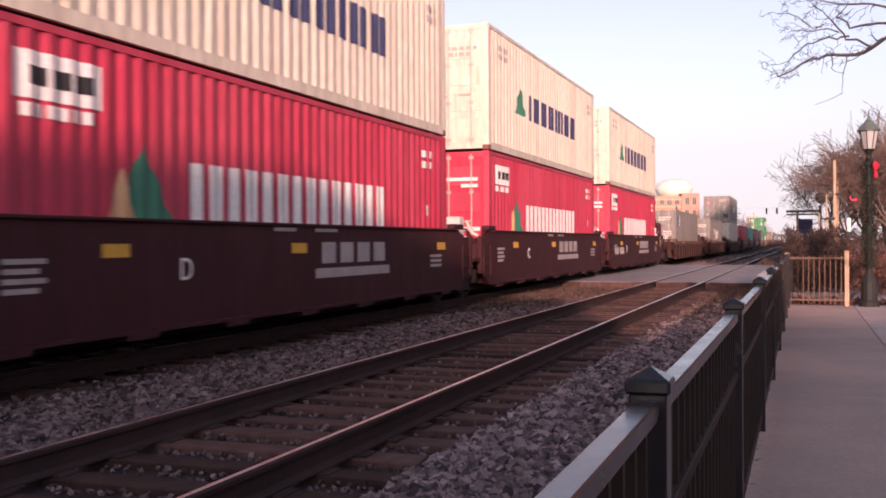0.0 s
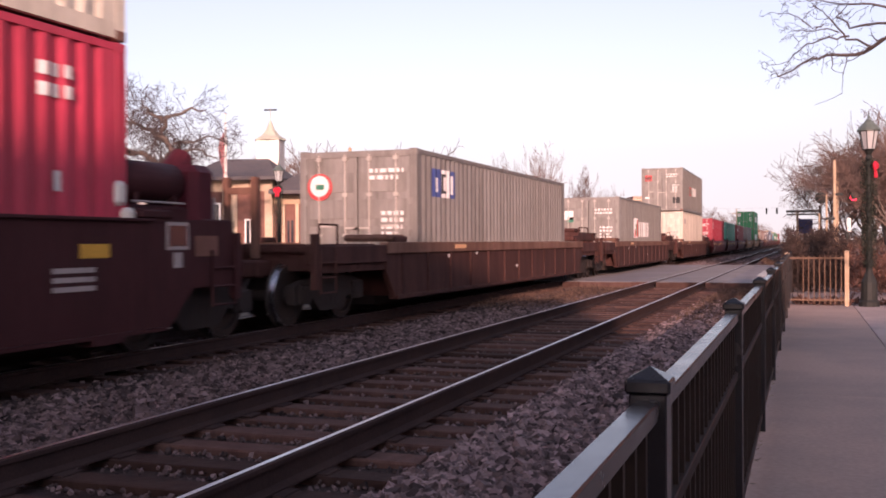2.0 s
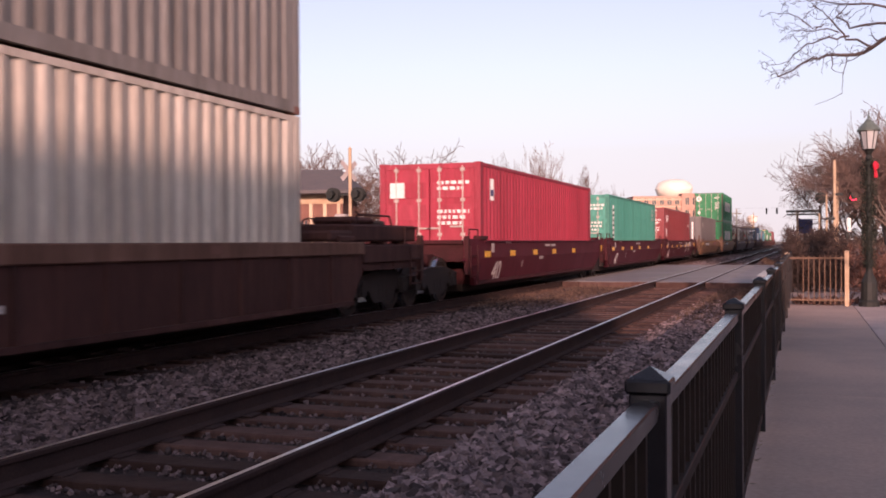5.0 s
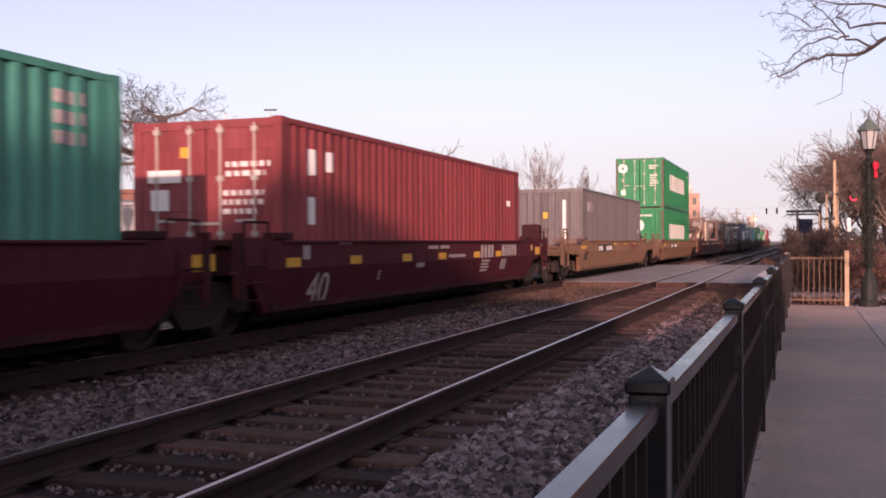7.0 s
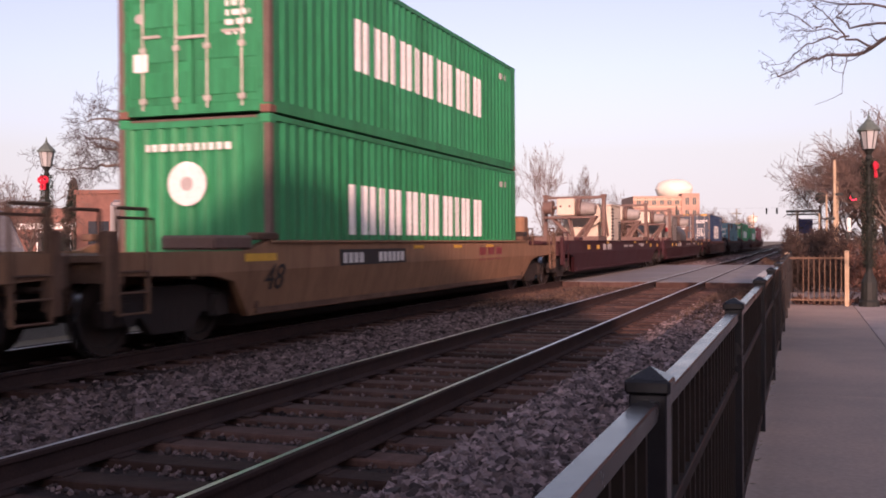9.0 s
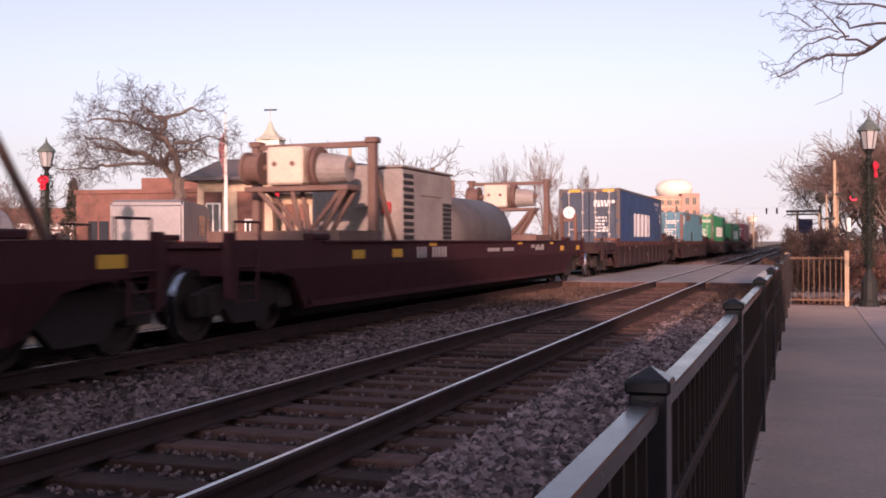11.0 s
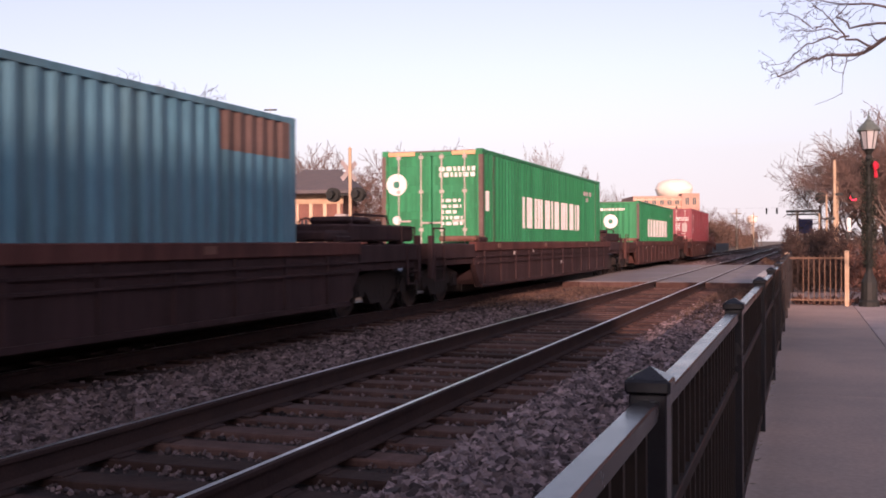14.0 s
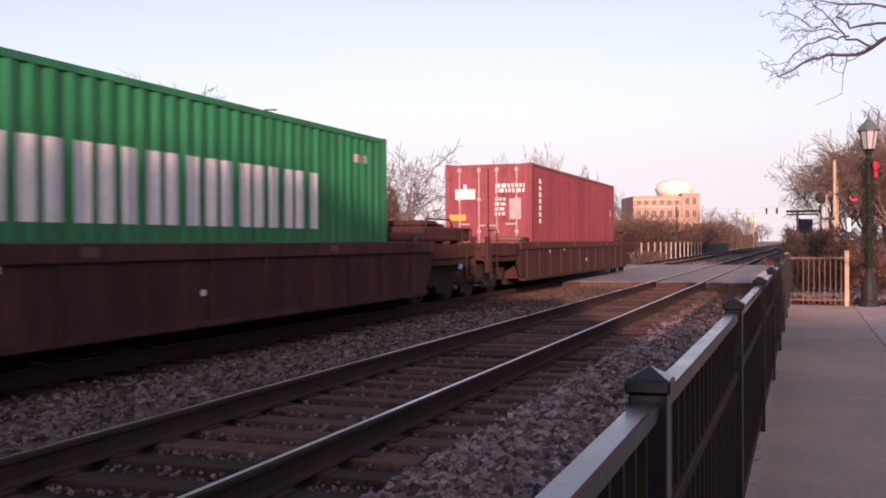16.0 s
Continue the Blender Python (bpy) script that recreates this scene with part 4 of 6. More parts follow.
for z in (0.5, 1.15):
    boxpart("rail", far_fence, "tan_picket", (-0.015, 0.015, 0.07, 50.0, z, z + 0.03))
boxpart("wall_far", None, "dark_wall", (-13.2, -12.8, 105, 190, -0.5, 0.85))
tagged(bpy.data.objects["wall_far"], "low dark wall beside the distant line", "wall", kind="structure")


# ---- station, buildings, water tower, parked van ----
def windowed(parent, mat_glass, x0, x1, y, z0, z1, frame_mat="white_wall"):
    w = boxpart("window", parent, frame_mat, (x0 - 0.08, x1 + 0.08, y - 0.06, y + 0.02, z0 - 0.08, z1 + 0.08))
    boxpart("pane", w, mat_glass, (x0, x1, y - 0.075, y - 0.055, z0, z1))
    boxpart("mullion", w, frame_mat, ((x0 + x1) / 2 - 0.03, (x0 + x1) / 2 + 0.03, y - 0.095, y - 0.05, z0, z1))


def hip_roof(bm, x0, x1, y0, y1, z0, z1, inset):
    lo = [bm.verts.new(p) for p in ((x0, y0, z0), (x1, y0, z0), (x1, y1, z0), (x0, y1, z0))]
    lu = [bm.verts.new((v.co.x, v.co.y, z0 + 0.14)) for v in lo]
    ym = (y0 + y1) / 2
    a, b = bm.verts.new((x0 + inset, ym, z1)), bm.verts.new((x1 - inset, ym, z1))
    bm.faces.new(lo[::-1])
    for i in range(4):
        bm.faces.new((lo[i], lo[(i + 1) % 4], lu[(i + 1) % 4], lu[i]))
    bm.faces.new((lu[0], lu[1], b, a))
    bm.faces.new((lu[1], lu[2], b))
    bm.faces.new((lu[2], lu[3], a, b))
    bm.faces.new((lu[3], lu[0], a))


station = empty("station_building", "low brick and tan station with a grey hipped roof", "building", m=pose(-21.2, 37.5, -0.3, 0, 0, 14))
boxpart("wall", station, "brown_brick", (-3.2, 0.0, 0, 3.2, 0, 4.32))
boxpart("band", station, "tan_wall", (-3.24, 0.04, -0.05, 0.4, 3.75, 4.32))
boxpart("pier", station, "tan_wall", (-2.15, -1.5, -0.07, 0.3, 0, 3.75))
boxpart("pier", station, "tan_wall", (-3.24, -2.95, -0.07, 0.3, 0, 3.75))
boxpart("pier", station, "tan_wall", (-0.3, 0.04, -0.07, 0.3, 0, 3.75))
windowed(station, "glass", -2.8, -2.3, 0, 1.6, 3.2)
windowed(station, "glass", -1.1, -0.75, 0, 1.5, 2.5)
bm = bmesh.new()
hip_roof(bm, -3.65, 0.4, -0.75, 3.75, 4.2, 5.25, 0.95)
part("roof", bm, "slate", station, "grey shingle hipped roof")
bm = bmesh.new()
box(bm, -1.37, -0.33, 2.4, 3.4, 4.0, 6.2)
cup = part("cupola", bm, "cupola_wall", station, "white cupola with a flared spire")
bm = bmesh.new()
lathe(bm, [(0.74, 6.2), (0.72, 6.25), (0.42, 6.42), (0.2, 6.7), (0.08, 7.0), (0.02, 7.15), (0.015, 7.7)], 8, (-0.85, 2.9, 0))
part("spire", bm, "copper", cup)
boxpart("weathervane", cup, "iron", (-1.13, -0.55, 2.89, 2.91, 7.55, 7.62))
wing = empty("station_wing", "lower brick station wing with pale pilasters and hipped roof", "building", m=pose(-21.2, 37.5, -0.3, 0, 0, 14))
boxpart("wall", wing, "brown_brick", (0.05, 3.0, 0.25, 3.6, 0, 3.6))
# darker tan here carries the shade of the roof overhang
boxpart("frieze", wing, "tan_post", (0.05, 3.04, 0.19, 0.26, 3.2, 3.6))
for x in (0.45, 1.05, 1.65, 2.25, 2.85):
    boxpart("pilaster", wing, "tan_wall", (x - 0.075, x + 0.075, 0.12, 0.3, 0, 3.2), 0.015)
for x in (0.75, 1.35, 1.95, 2.55):
    windowed(wing, "glass", x - 0.13, x + 0.13, 0.25, 1.3, 2.5, "brown_brick")
bm = bmesh.new()
hip_roof(bm, 0.06, 3.6, -0.75, 4.0, 3.6, 4.75, 0.95)
part("roof", bm, "slate", wing, "grey shingle hipped roof")

# crossing signal of the far side, seen from behind
far_signal = empty("crossing_signal", "sunlit crossing signal mast with gate gear across the tracks", "crossing signal", m=pose(-14.27, 30.5, -0.1))
bm = bmesh.new()
lathe(bm, [(0.2, 0), (0.2, 0.06), (0.065, 0.1), (0.055, 4.45), (0.07, 4.46), (0.01, 4.56)], 10)
part("mast", bm, "tan_post", far_signal)
for lean in (-45, 45):
    m = boxpart("crossbuck_blade", far_signal, "grey_mark", (-0.42, 0.42, 0.07, 0.09, -0.08, 0.08))
    m.matrix_local = pose(0, 0, 3.75, 0, lean, 62) if lean > 0 else pose(0, 0.02, 3.75, 0, lean, 62)
boxpart("arm", far_signal, "iron", (-0.7, 0.55, -0.03, 0.03, 2.92, 2.98))
for x in (-0.62, 0.3):
    for g in (-1, 1):
        bm = bmesh.new()
        tube(bm, (x, g * 0.08, 2.95), (x, g * 0.11, 2.95), 0.24, n=18)
        part("backplate", bm, "iron", far_signal)
        bm = bmesh.new()
        tube(bm, (x, g * 0.12, 2.98), (x, g * 0.34, 2.95), 0.13, n=10)
        part("hood", bm, "iron", far_signal)
boxpart("gate_gear", far_signal, "grey_mark", (-0.5, -0.1, -0.22, 0.22, 1.7, 2.3), 0.04, "white gate mechanism case")
boxpart("counterweight", far_signal, "iron", (-0.3, 0.5, -0.3, -0.22, 2.05, 2.2), 0.02)
boxpart("cabinet", far_signal, "white_wall", (0.1, 0.34, -0.16, 0.16, 1.75, 2.2), 0.03)
hedge("hedge", -16.95, -15.5, 37.0, 39.5, -0.3, 3.5, 9000, 0.2, "shrub", "tall brown winter shrubs beside the station", 12, 0.07)
hedge("hedge", -18.6, -16.9, 39.5, 43.0, -0.3, 3.0, 6000, 0.24, "leaf", "rusty leafed shrubs beside the station", 13, 0.07)

annex = empty("brick_building", "long low brick building with a flat parapet", "building", m=pose(-29.5, 38.5, -0.3, 0, 0, 14))
boxpart("wall", annex, "brown_brick", (-2.3, 4.6, 0, 7, 0, 3.9))
boxpart("parapet", annex, "brown_brick", (-2.38, 4.68, -0.08, 7.08, 3.86, 4.06), 0.02)
boxpart("penthouse", annex, "brown_brick", (-0.2, 3.6, 2.5, 6.5, 3.9, 4.75), 0.02)
for i in range(3):
    windowed(annex, "glass", -1.7 + i * 2.1, -0.7 + i * 2.1, 0, 1.0, 2.6, "brown_brick")
shops = empty("shop_row", "distant low brick shops with pale trim", "building", m=pose(-42, 45, -0.3, 0, 0, 20))
boxpart("wall", shops, "brown_brick", (-12, 8, 0, 8, 0, 3.6))
boxpart("cornice", shops, "white_wall", (-12.1, 8.1, -0.15, 0, 2.4, 2.75))
for i in range(6):
    windowed(shops, "glass", -11 + i * 3.1, -9.2 + i * 3.1, 0, 0.6, 2.2)

flag_pole = empty("flagpole", "white flagpole with a limp striped flag", "flagpole", m=pose(-19.54, 31.25, -0.3))
bm = bmesh.new()
lathe(bm, [(0.07, 0), (0.07, 3.4), (0.03, 6.1), (0.05, 6.12), (0.05, 6.18), (0.01, 6.22)], 10)
part("pole", bm, "white_wall", flag_pole)
verts, faces = [], []
for i in range(9):
    for j in range(14):
        s, q = i / 8, j / 13
        verts.append((-0.03 - 0.24 * s * (0.6 + 0.4 * math.sin(q * 5)), 0.07 * math.sin(s * 11 + q * 3), 5.6 - 1.55 * q - 0.25 * s))
for i in range(8):
    for j in range(13):
        faces.append((i * 14 + j, (i + 1) * 14 + j, (i + 1) * 14 + j + 1, i * 14 + j + 1))
joined("flag", verts, faces, "flag", flag_pole, "limp red and white striped flag")

apt = empty("apartment_building", "distant four-storey brick apartment building with pale bands", "building", m=pose(-34.6, 243, -0.5, 0, 0, 19.8))
boxpart("wall", apt, "pink_brick", (-4, 11.6, 0, 16, 0, 12.6))
boxpart("tower", apt, "pink_brick", (7.6, 11.8, -0.5, 3.0, 0, 13.2))
boxpart("cornice", apt, "tan_wall", (-4.1, 7.6, -0.3, 0, 11.6, 12.0))
for fl in range(4):
    boxpart("band", apt, "tan_wall", (-4.05, 7.59, -0.12, 0, 0.9 + fl * 3.0, 1.2 + fl * 3.0))
    for i in range(6):
        windowed(apt, "glass", -3.2 + i * 1.85, -2.2 + i * 1.85, -0.02, 1.5 + fl * 3.0, 3.2 + fl * 3.0, "tan_wall")
    windowed(apt, "glass", 8.4, 9.3, -0.52, 1.5 + fl * 3.0, 3.2 + fl * 3.0, "tan_wall")
    windowed(apt, "glass", 10.1, 11.0, -0.52, 1.5 + fl * 3.0, 3.2 + fl * 3.0, "tan_wall")
tower = empty("water_tower", "cream domed water tower behind the apartments", "water tower", m=pose(-36.4, 306, -0.5))
bm = bmesh.new()
lathe(bm, [(1.2, 13.6), (3.6, 14.4), (5.0, 15.6), (5.55, 17.0), (5.5, 17.9), (4.7, 19.2), (3.0, 20.0), (1.0, 20.3), (0.1, 20.35)], 28)
part("tank", bm, "tank", tower, smooth=True)
bm = bmesh.new()
lathe(bm, [(1.6, 0), (1.2, 2), (1.1, 13.7)], 16)
part("stem", bm, "tank", tower)
tower2 = empty("water_tower", "far pale spherical water tower over the line", "water tower", m=pose(-24, 520, -0.5))
bm = bmesh.new()
lathe(bm, [(0.5, 10.2), (2.0, 10.8), (2.6, 12.2), (2.3, 13.6), (0.9, 14.5), (0.1, 14.6)], 18)
part("tank", bm, "tank", tower2, smooth=True)
bm = bmesh.new()
lathe(bm, [(0.5, 0), (0.45, 10.3)], 10)
part("stem", bm, "tank", tower2)


def parked_van(m, label):
    van = empty("van", label, "van", m=m)
    bm = bmesh.new()
    prism(bm, [(-2.7, 0.45), (-2.7, 1.1), (-2.3, 1.35), (-1.75, 2.2), (-1.4, 2.4), (2.6, 2.42), (2.75, 2.3), (2.75, 0.45)], -0.98, 0.98)
    bmesh.ops.bevel(bm, geom=list(bm.edges), offset=0.07, segments=2, affect="EDGES")
    part("body", bm, "van", van)
    for sx in (-1, 1):
        for y0, y1, top in ((-1.9, -1.1, 2.0), (-1.0, 0.3, 2.05)):
            boxpart("window", van, "glass", (sx * 0.975 - 0.01, sx * 0.975 + 0.01, y0 + 0.15, y1, 1.45, top))
        for y in (-1.75, 1.7):
            bm = bmesh.new()
            tube(bm, (sx * 0.98, y, 0.36), (sx * 0.78, y, 0.36), 0.36, n=16)
            w = part("wheel", bm, "rubber", van)
            bm = bmesh.new()
            tube(bm, (sx * 0.99, y, 0.36), (sx * 0.9, y, 0.36), 0.21, n=14)
            part("hubcap", bm, "steel", w)
    for sx in (-0.92, 0.8):
        boxpart("tail_lamp", van, "red_mark", (sx, sx + 0.1, 2.74, 2.77, 0.9, 1.3))
    boxpart("bumper", van, "black_mark", (-0.95, 0.95, -2.85, -2.7, 0.45, 0.7), 0.03)
    return van


white_van = parked_van(pose(-17.85, 25.3, 0.02, 0, 0, 204), "silver-grey parked van beside the far lamp")
car_two = copy_thing(white_van, pose(-21.0, 20.2, 0.02, 0, 0, 70))
car_two.scale = (0.92, 0.9, 0.88)
tagged(car_two, "silver-grey parked van across the far apron")
boxpart("platform", None, "asphalt", (-22, -13.2, -20, 60, -0.5, 0.02))
tagged(bpy.data.objects["platform"], "grey asphalt apron across the tracks", "pavement", kind="structure")

# unseen plain blocks added behind the viewer, which throw the long evening shade
boxpart("wall_behind", None, "brick", (5.0, 10.1, -70, -20.3, -0.5, 9.76))
tagged(bpy.data.objects["wall_behind"], "unseen plain brick block added behind the viewer to cast shade", "building", kind="structure")
# unseen block added on the right so the fence reflects less sky
boxpart("wall_east", None, "brick", (12, 20, -14, 15, -0.5, 5.0))
tagged(bpy.data.objects["wall_east"], "unseen plain brick block added beside the pavement to dim reflections", "building", kind="structure")
boxpart("lawn", None, "ground", (4.3, 60, -40, 30.9, -0.48, 0.02))
tagged(bpy.data.objects["lawn"], "dry winter lawn beside the pavement", "ground", kind="structure")
boxpart("wall_behind_low", None, "brick", (10.11, 30, -26, -18, -0.5, 7.6))
tagged(bpy.data.objects["wall_behind_low"], "unseen lower plain brick block added behind the pavement to cast shade", "building", kind="structure")
# unseen tree copies added behind the viewer to dapple the sunlight
for x, y, k, rz in ((0.5, -14.5, 0.66, 15), (4.0, -13.0, 0.66, 100), (7.2, -15.0, 0.74, 220), (11.0, -13.5, 0.8, 310)):
    t = copy_thing(round_tree, pose(x, y, -0.4, 0, 0, rz))
    t.scale = (k, k, k)
# unseen blocks added along the street, sized to shade the distant train
for nm, y0, y1, top in (("wall_street", 40, 72, 16.5), ("wall_street_far", 72.01, 108, 18.5)):
    boxpart(nm, None, "brick", (11.5, 24, y0, y1, -0.5, top))
    tagged(bpy.data.objects[nm], "unseen plain brick block added past the crossing to shade the train", "building", kind="structure")


# ---- shipping containers ----
CW, CL = 1.219, 12.192


def corrugation(a, b):
    """(y, x) corners of a wavy steel sheet between a and b, crest outward."""
    pts, y = [(a, CW - 0.006)], a + 0.05
    while y + 0.278 < b:
        pts += [(y, CW - 0.006), (y + 0.068, CW - 0.042), (y + 0.139, CW - 0.042), (y + 0.207, CW - 0.006)]
        y += 0.278
    return pts + [(b, CW - 0.006)]


def sheet(bm, pts, z0, z1, sx=1.0):
    lo = [bm.verts.new((sx * x, y, z0)) for y, x in pts]
    hi = [bm.verts.new((sx * x, y, z1)) for y, x in pts]
    for i in range(len(pts) - 1):
        bm.faces.new((lo[i], lo[i + 1], hi[i + 1], hi[i]))


def marking(c, y0, y1, lo, hi, mat, name="marking", label=""):
    """Paint on the near side that follows the waves. lo and hi: heights, or (at y0, at y1)."""
    lo = lo if isinstance(lo, tuple) else (lo, lo)
    hi = hi if isinstance(hi, tuple) else (hi, hi)
    pts = corrugation(0.16, c["length"] - 0.16)
    coat = c["coats"] = c.get("coats", 0) + 1          # each coat of paint lies over the last
    ys = sorted({y0, y1, *(y for y, x in pts if y0 < y < y1)})
    bm = bmesh.new()
    row = []
    for y in ys:
        x = np.interp(y, [p[0] for p in pts], [p[1] for p in pts]) + 0.003 + 0.0006 * coat
        f = (y - y0) / (y1 - y0)
        row.append([bm.verts.new((x, y, lo[0] + f * (lo[1] - lo[0]))), bm.verts.new((x, y, hi[0] + f * (hi[1] - hi[0])))])
    for a, b in zip(row, row[1:]):
        if (a[1].co - a[0].co).length < 1e-5:
            bm.faces.new((a[0], b[0], b[1]))
        elif (b[1].co - b[0].co).length < 1e-5:
            bm.faces.new((a[0], b[0], a[1]))
        else:
            bm.faces.new((a[0], b[0], b[1], a[1]))
    return part(name, bm, mat, c, label)


def front_mark(c, x0, x1, z0, z1, mat, name="marking", label=""):
    return boxpart(name, c, mat, (x0, x1, -0.024, -0.004, z0, z1), 0, label)


def bars(c, y0, y1, z0, z1, n, mat, label="large painted brand mark in plain bars"):
    w = (y1 - y0) / n
    for i in range(n):
        a = y0 + i * w
        marking(c, a + 0.06 * w, a + 0.40 * w, z0, z1, mat, "brand_bar", label)
        marking(c, a + 0.56 * w, a + 0.90 * w, z0, z1, mat, "brand_bar", label)


def triangle(c, y0, y1, z0, z1, mat):
    m = (y0 + y1) / 2
    marking(c, y0, m, z0, (z0, z1), mat, "emblem")
    marking(c, m, y1, z0, (z1, z0), mat, "emblem")


def front_disc(c, x, z, r, mat, name="emblem"):
    bm = bmesh.new()
    tube(bm, (x, -0.026, z), (x, -0.004, z), r, n=20)
    return part(name, bm, mat, c)


def container(mat, s, z, H, label, doors=True, length=CL, edge=None, posts_in=0.0, door_mat=None):
    c = empty("shipping_container", label, "shipping container", "containers on the train", "", pose(TRAIN_X, s, z))
    c["length"] = length
    L = length
    fm = edge or mat
    bm = bmesh.new()
    for sx in (-1, 1):
        for y0, y1 in ((0.0, 0.16), (L - 0.16, L)):
            box(bm, min(sx * CW, sx * (CW - 0.14)), max(sx * CW, sx * (CW - 0.14)), y0, y1, 0.05, H - 0.05, 0.008)
        if posts_in:
            for y0 in (posts_in, L - posts_in - 0.16):
                boxpart("inset_post", c, mat, (min(sx * (CW + 0.004), sx * (CW - 0.12)), max(sx * (CW + 0.004), sx * (CW - 0.12)), y0, y0 + 0.16, 0.185, H - 0.095))
                boxpart("worn_edge", c, "c_patch", (min(sx * (CW + 0.003), sx * (CW + 0.007)), max(sx * (CW + 0.003), sx * (CW + 0.007)), y0 + 0.06, y0 + 0.1, 0.5, H - 0.12))
        x0, x1 = sorted((sx * (CW - 0.001), sx * (CW - 0.07)))
        box(bm, x0, x1, 0.16, L - 0.16, 0.02, 0.18)
        box(bm, x0, x1, 0.16, L - 0.16, H - 0.09, H - 0.012)
    for y0, y1 in ((0.002, 0.09), (L - 0.09, L - 0.002)):
        box(bm, -CW + 0.14, CW - 0.14, y0, y1, 0.03, 0.17)
        box(bm, -CW + 0.14, CW - 0.14, y0, y1, H - 0.14, H - 0.02)
    part("frame", bm, fm, c)
    for sx in (-1, 1):
        bm = bmesh.new()
        sheet(bm, corrugation(0.16, L - 0.16), 0.17, H - 0.08, sx)
        part("side_panel", bm, mat, c)
    for sx in (-1, 1):
        for y0 in (-0.004, L - 0.174):
            for z0 in (0.0, H - 0.118):
                bm = bmesh.new()
                a, b = sorted((sx * (CW + 0.003), sx * (CW - 0.16)))
                box(bm, a, b, y0, y0 + 0.178, z0, z0 + 0.118, 0.012)
                part("corner_casting", bm, fm if z0 else "c_rust", c)
    bm = bmesh.new()
    y = 0.1
    k = 0
    while y < L - 0.1:
        y2 = min(y + 0.1, L - 0.1)
        box(bm, -CW + 0.07, CW - 0.07, y, y2, H - 0.06, H - 0.018 - 0.016 * (k % 2))
        y, k = y2, k + 1
    part("roof", bm, mat, c)
    bm = bmesh.new()
    box(bm, -CW + 0.1, CW - 0.1, 0.1, L - 0.1, 0.08, 0.16)
    part("underside", bm, "c_rust", c)

    def wavy_end(y, out):
        bm = bmesh.new()
        pts, x = [(-CW + 0.13, y)], -CW + 0.17
        while x + 0.24 < CW - 0.13:
            pts += [(x, y), (x + 0.05, y - out * 0.04), (x + 0.12, y - out * 0.04), (x + 0.17, y)]
            x += 0.24
        pts.append((CW - 0.13, y))
        lo = [bm.verts.new((px, py, 0.16)) for px, py in pts]
        hi = [bm.verts.new((px, py, H - 0.13)) for px, py in pts]
        for i in range(len(pts) - 1):
            bm.faces.new((lo[i], lo[i + 1], hi[i + 1], hi[i]))
        part("end_panel", bm, mat, c)

    wavy_end(L - 0.012, 1)
    if not doors:
        wavy_end(0.012, -1)
    else:
        for sx in (-1, 1):
            bm = bmesh.new()
            a, b = sorted((sx * 0.012, sx * (CW - 0.145)))
            box(bm, a, b, 0.014, 0.06, 0.17, H - 0.14, 0.008)
            d = part("door", bm, door_mat or mat, c)
            for z0 in np.linspace(0.28, H - 0.8, 4):
                boxpart("door_panel", d, door_mat or mat, (a + 0.07, b - 0.07, 0.002, 0.018, z0, z0 + (H - 0.9) / 4 - 0.06), 0.006)
            for rx in (0.25, 0.8):
                bm = bmesh.new()
                tube(bm, (sx * rx, -0.016, 0.1), (sx * rx, -0.016, H - 0.08), 0.015, n=6)
                for z0 in (0.2, H * 0.36, H * 0.66, H - 0.2):
                    box(bm, sx * rx - 0.05, sx * rx + 0.05, -0.03, 0.012, z0, z0 + 0.07)
                part("lock_rod", bm, "rod", d, "galvanised locking rod")
                bm = bmesh.new()
                box(bm, min(sx * rx, sx * rx - sx * 0.3), max(sx * rx, sx * rx - sx * 0.3), -0.036, -0.022, H * 0.42 + 0.04 * (rx > 0.5), H * 0.42 + 0.04 + 0.04 * (rx > 0.5))
                part("handle", bm, "rod", d)
            for z0 in (0.35, 0.95, 1.55, H - 0.45):
                boxpart("hinge", d, mat, (sx * (CW - 0.13) - 0.04, sx * (CW - 0.13) + 0.04, -0.008, 0.02, z0, z0 + 0.12))
    if mat == "c_green":
        for x in (-CW - 0.003, CW - 0.097):
            boxpart("worn_post", c, "c_patch", (x, x + 0.1, -0.006, 0.1, 0.13, H - 0.13), 0.006)
        boxpart("worn_header", c, "c_patch", (-CW + 0.2, CW - 0.2, -0.004, 0.004, H - 0.05, H - 0.02))
    moving.append((c, TRAIN_X, s, z))
    return c


def code_bars(c, x0, x1, z, mat="white", rows=1, h=0.075):
    rng = random.Random(int(x0 * 100 + z * 10))
    for r in range(rows):
        x = x0
        end = x1 - rng.uniform(0, 0.3) * (x1 - x0) * (r > 0)
        while x < end:
            w = rng.choice((0.05, 0.08, 0.12))
            front_mark(c, x, min(x + w, end), z - r * 0.13, z - r * 0.13 + h, mat, "code_bar")
            x += w + 0.05


def side_code(c, y, z, mat="white", n=4, rows=2):
    for r in range(rows):
        for i in range(n):
            marking(c, y + i * 0.17, y + i * 0.17 + 0.12, z - r * 0.2, z - r * 0.2 + 0.13, mat, "code_bar")


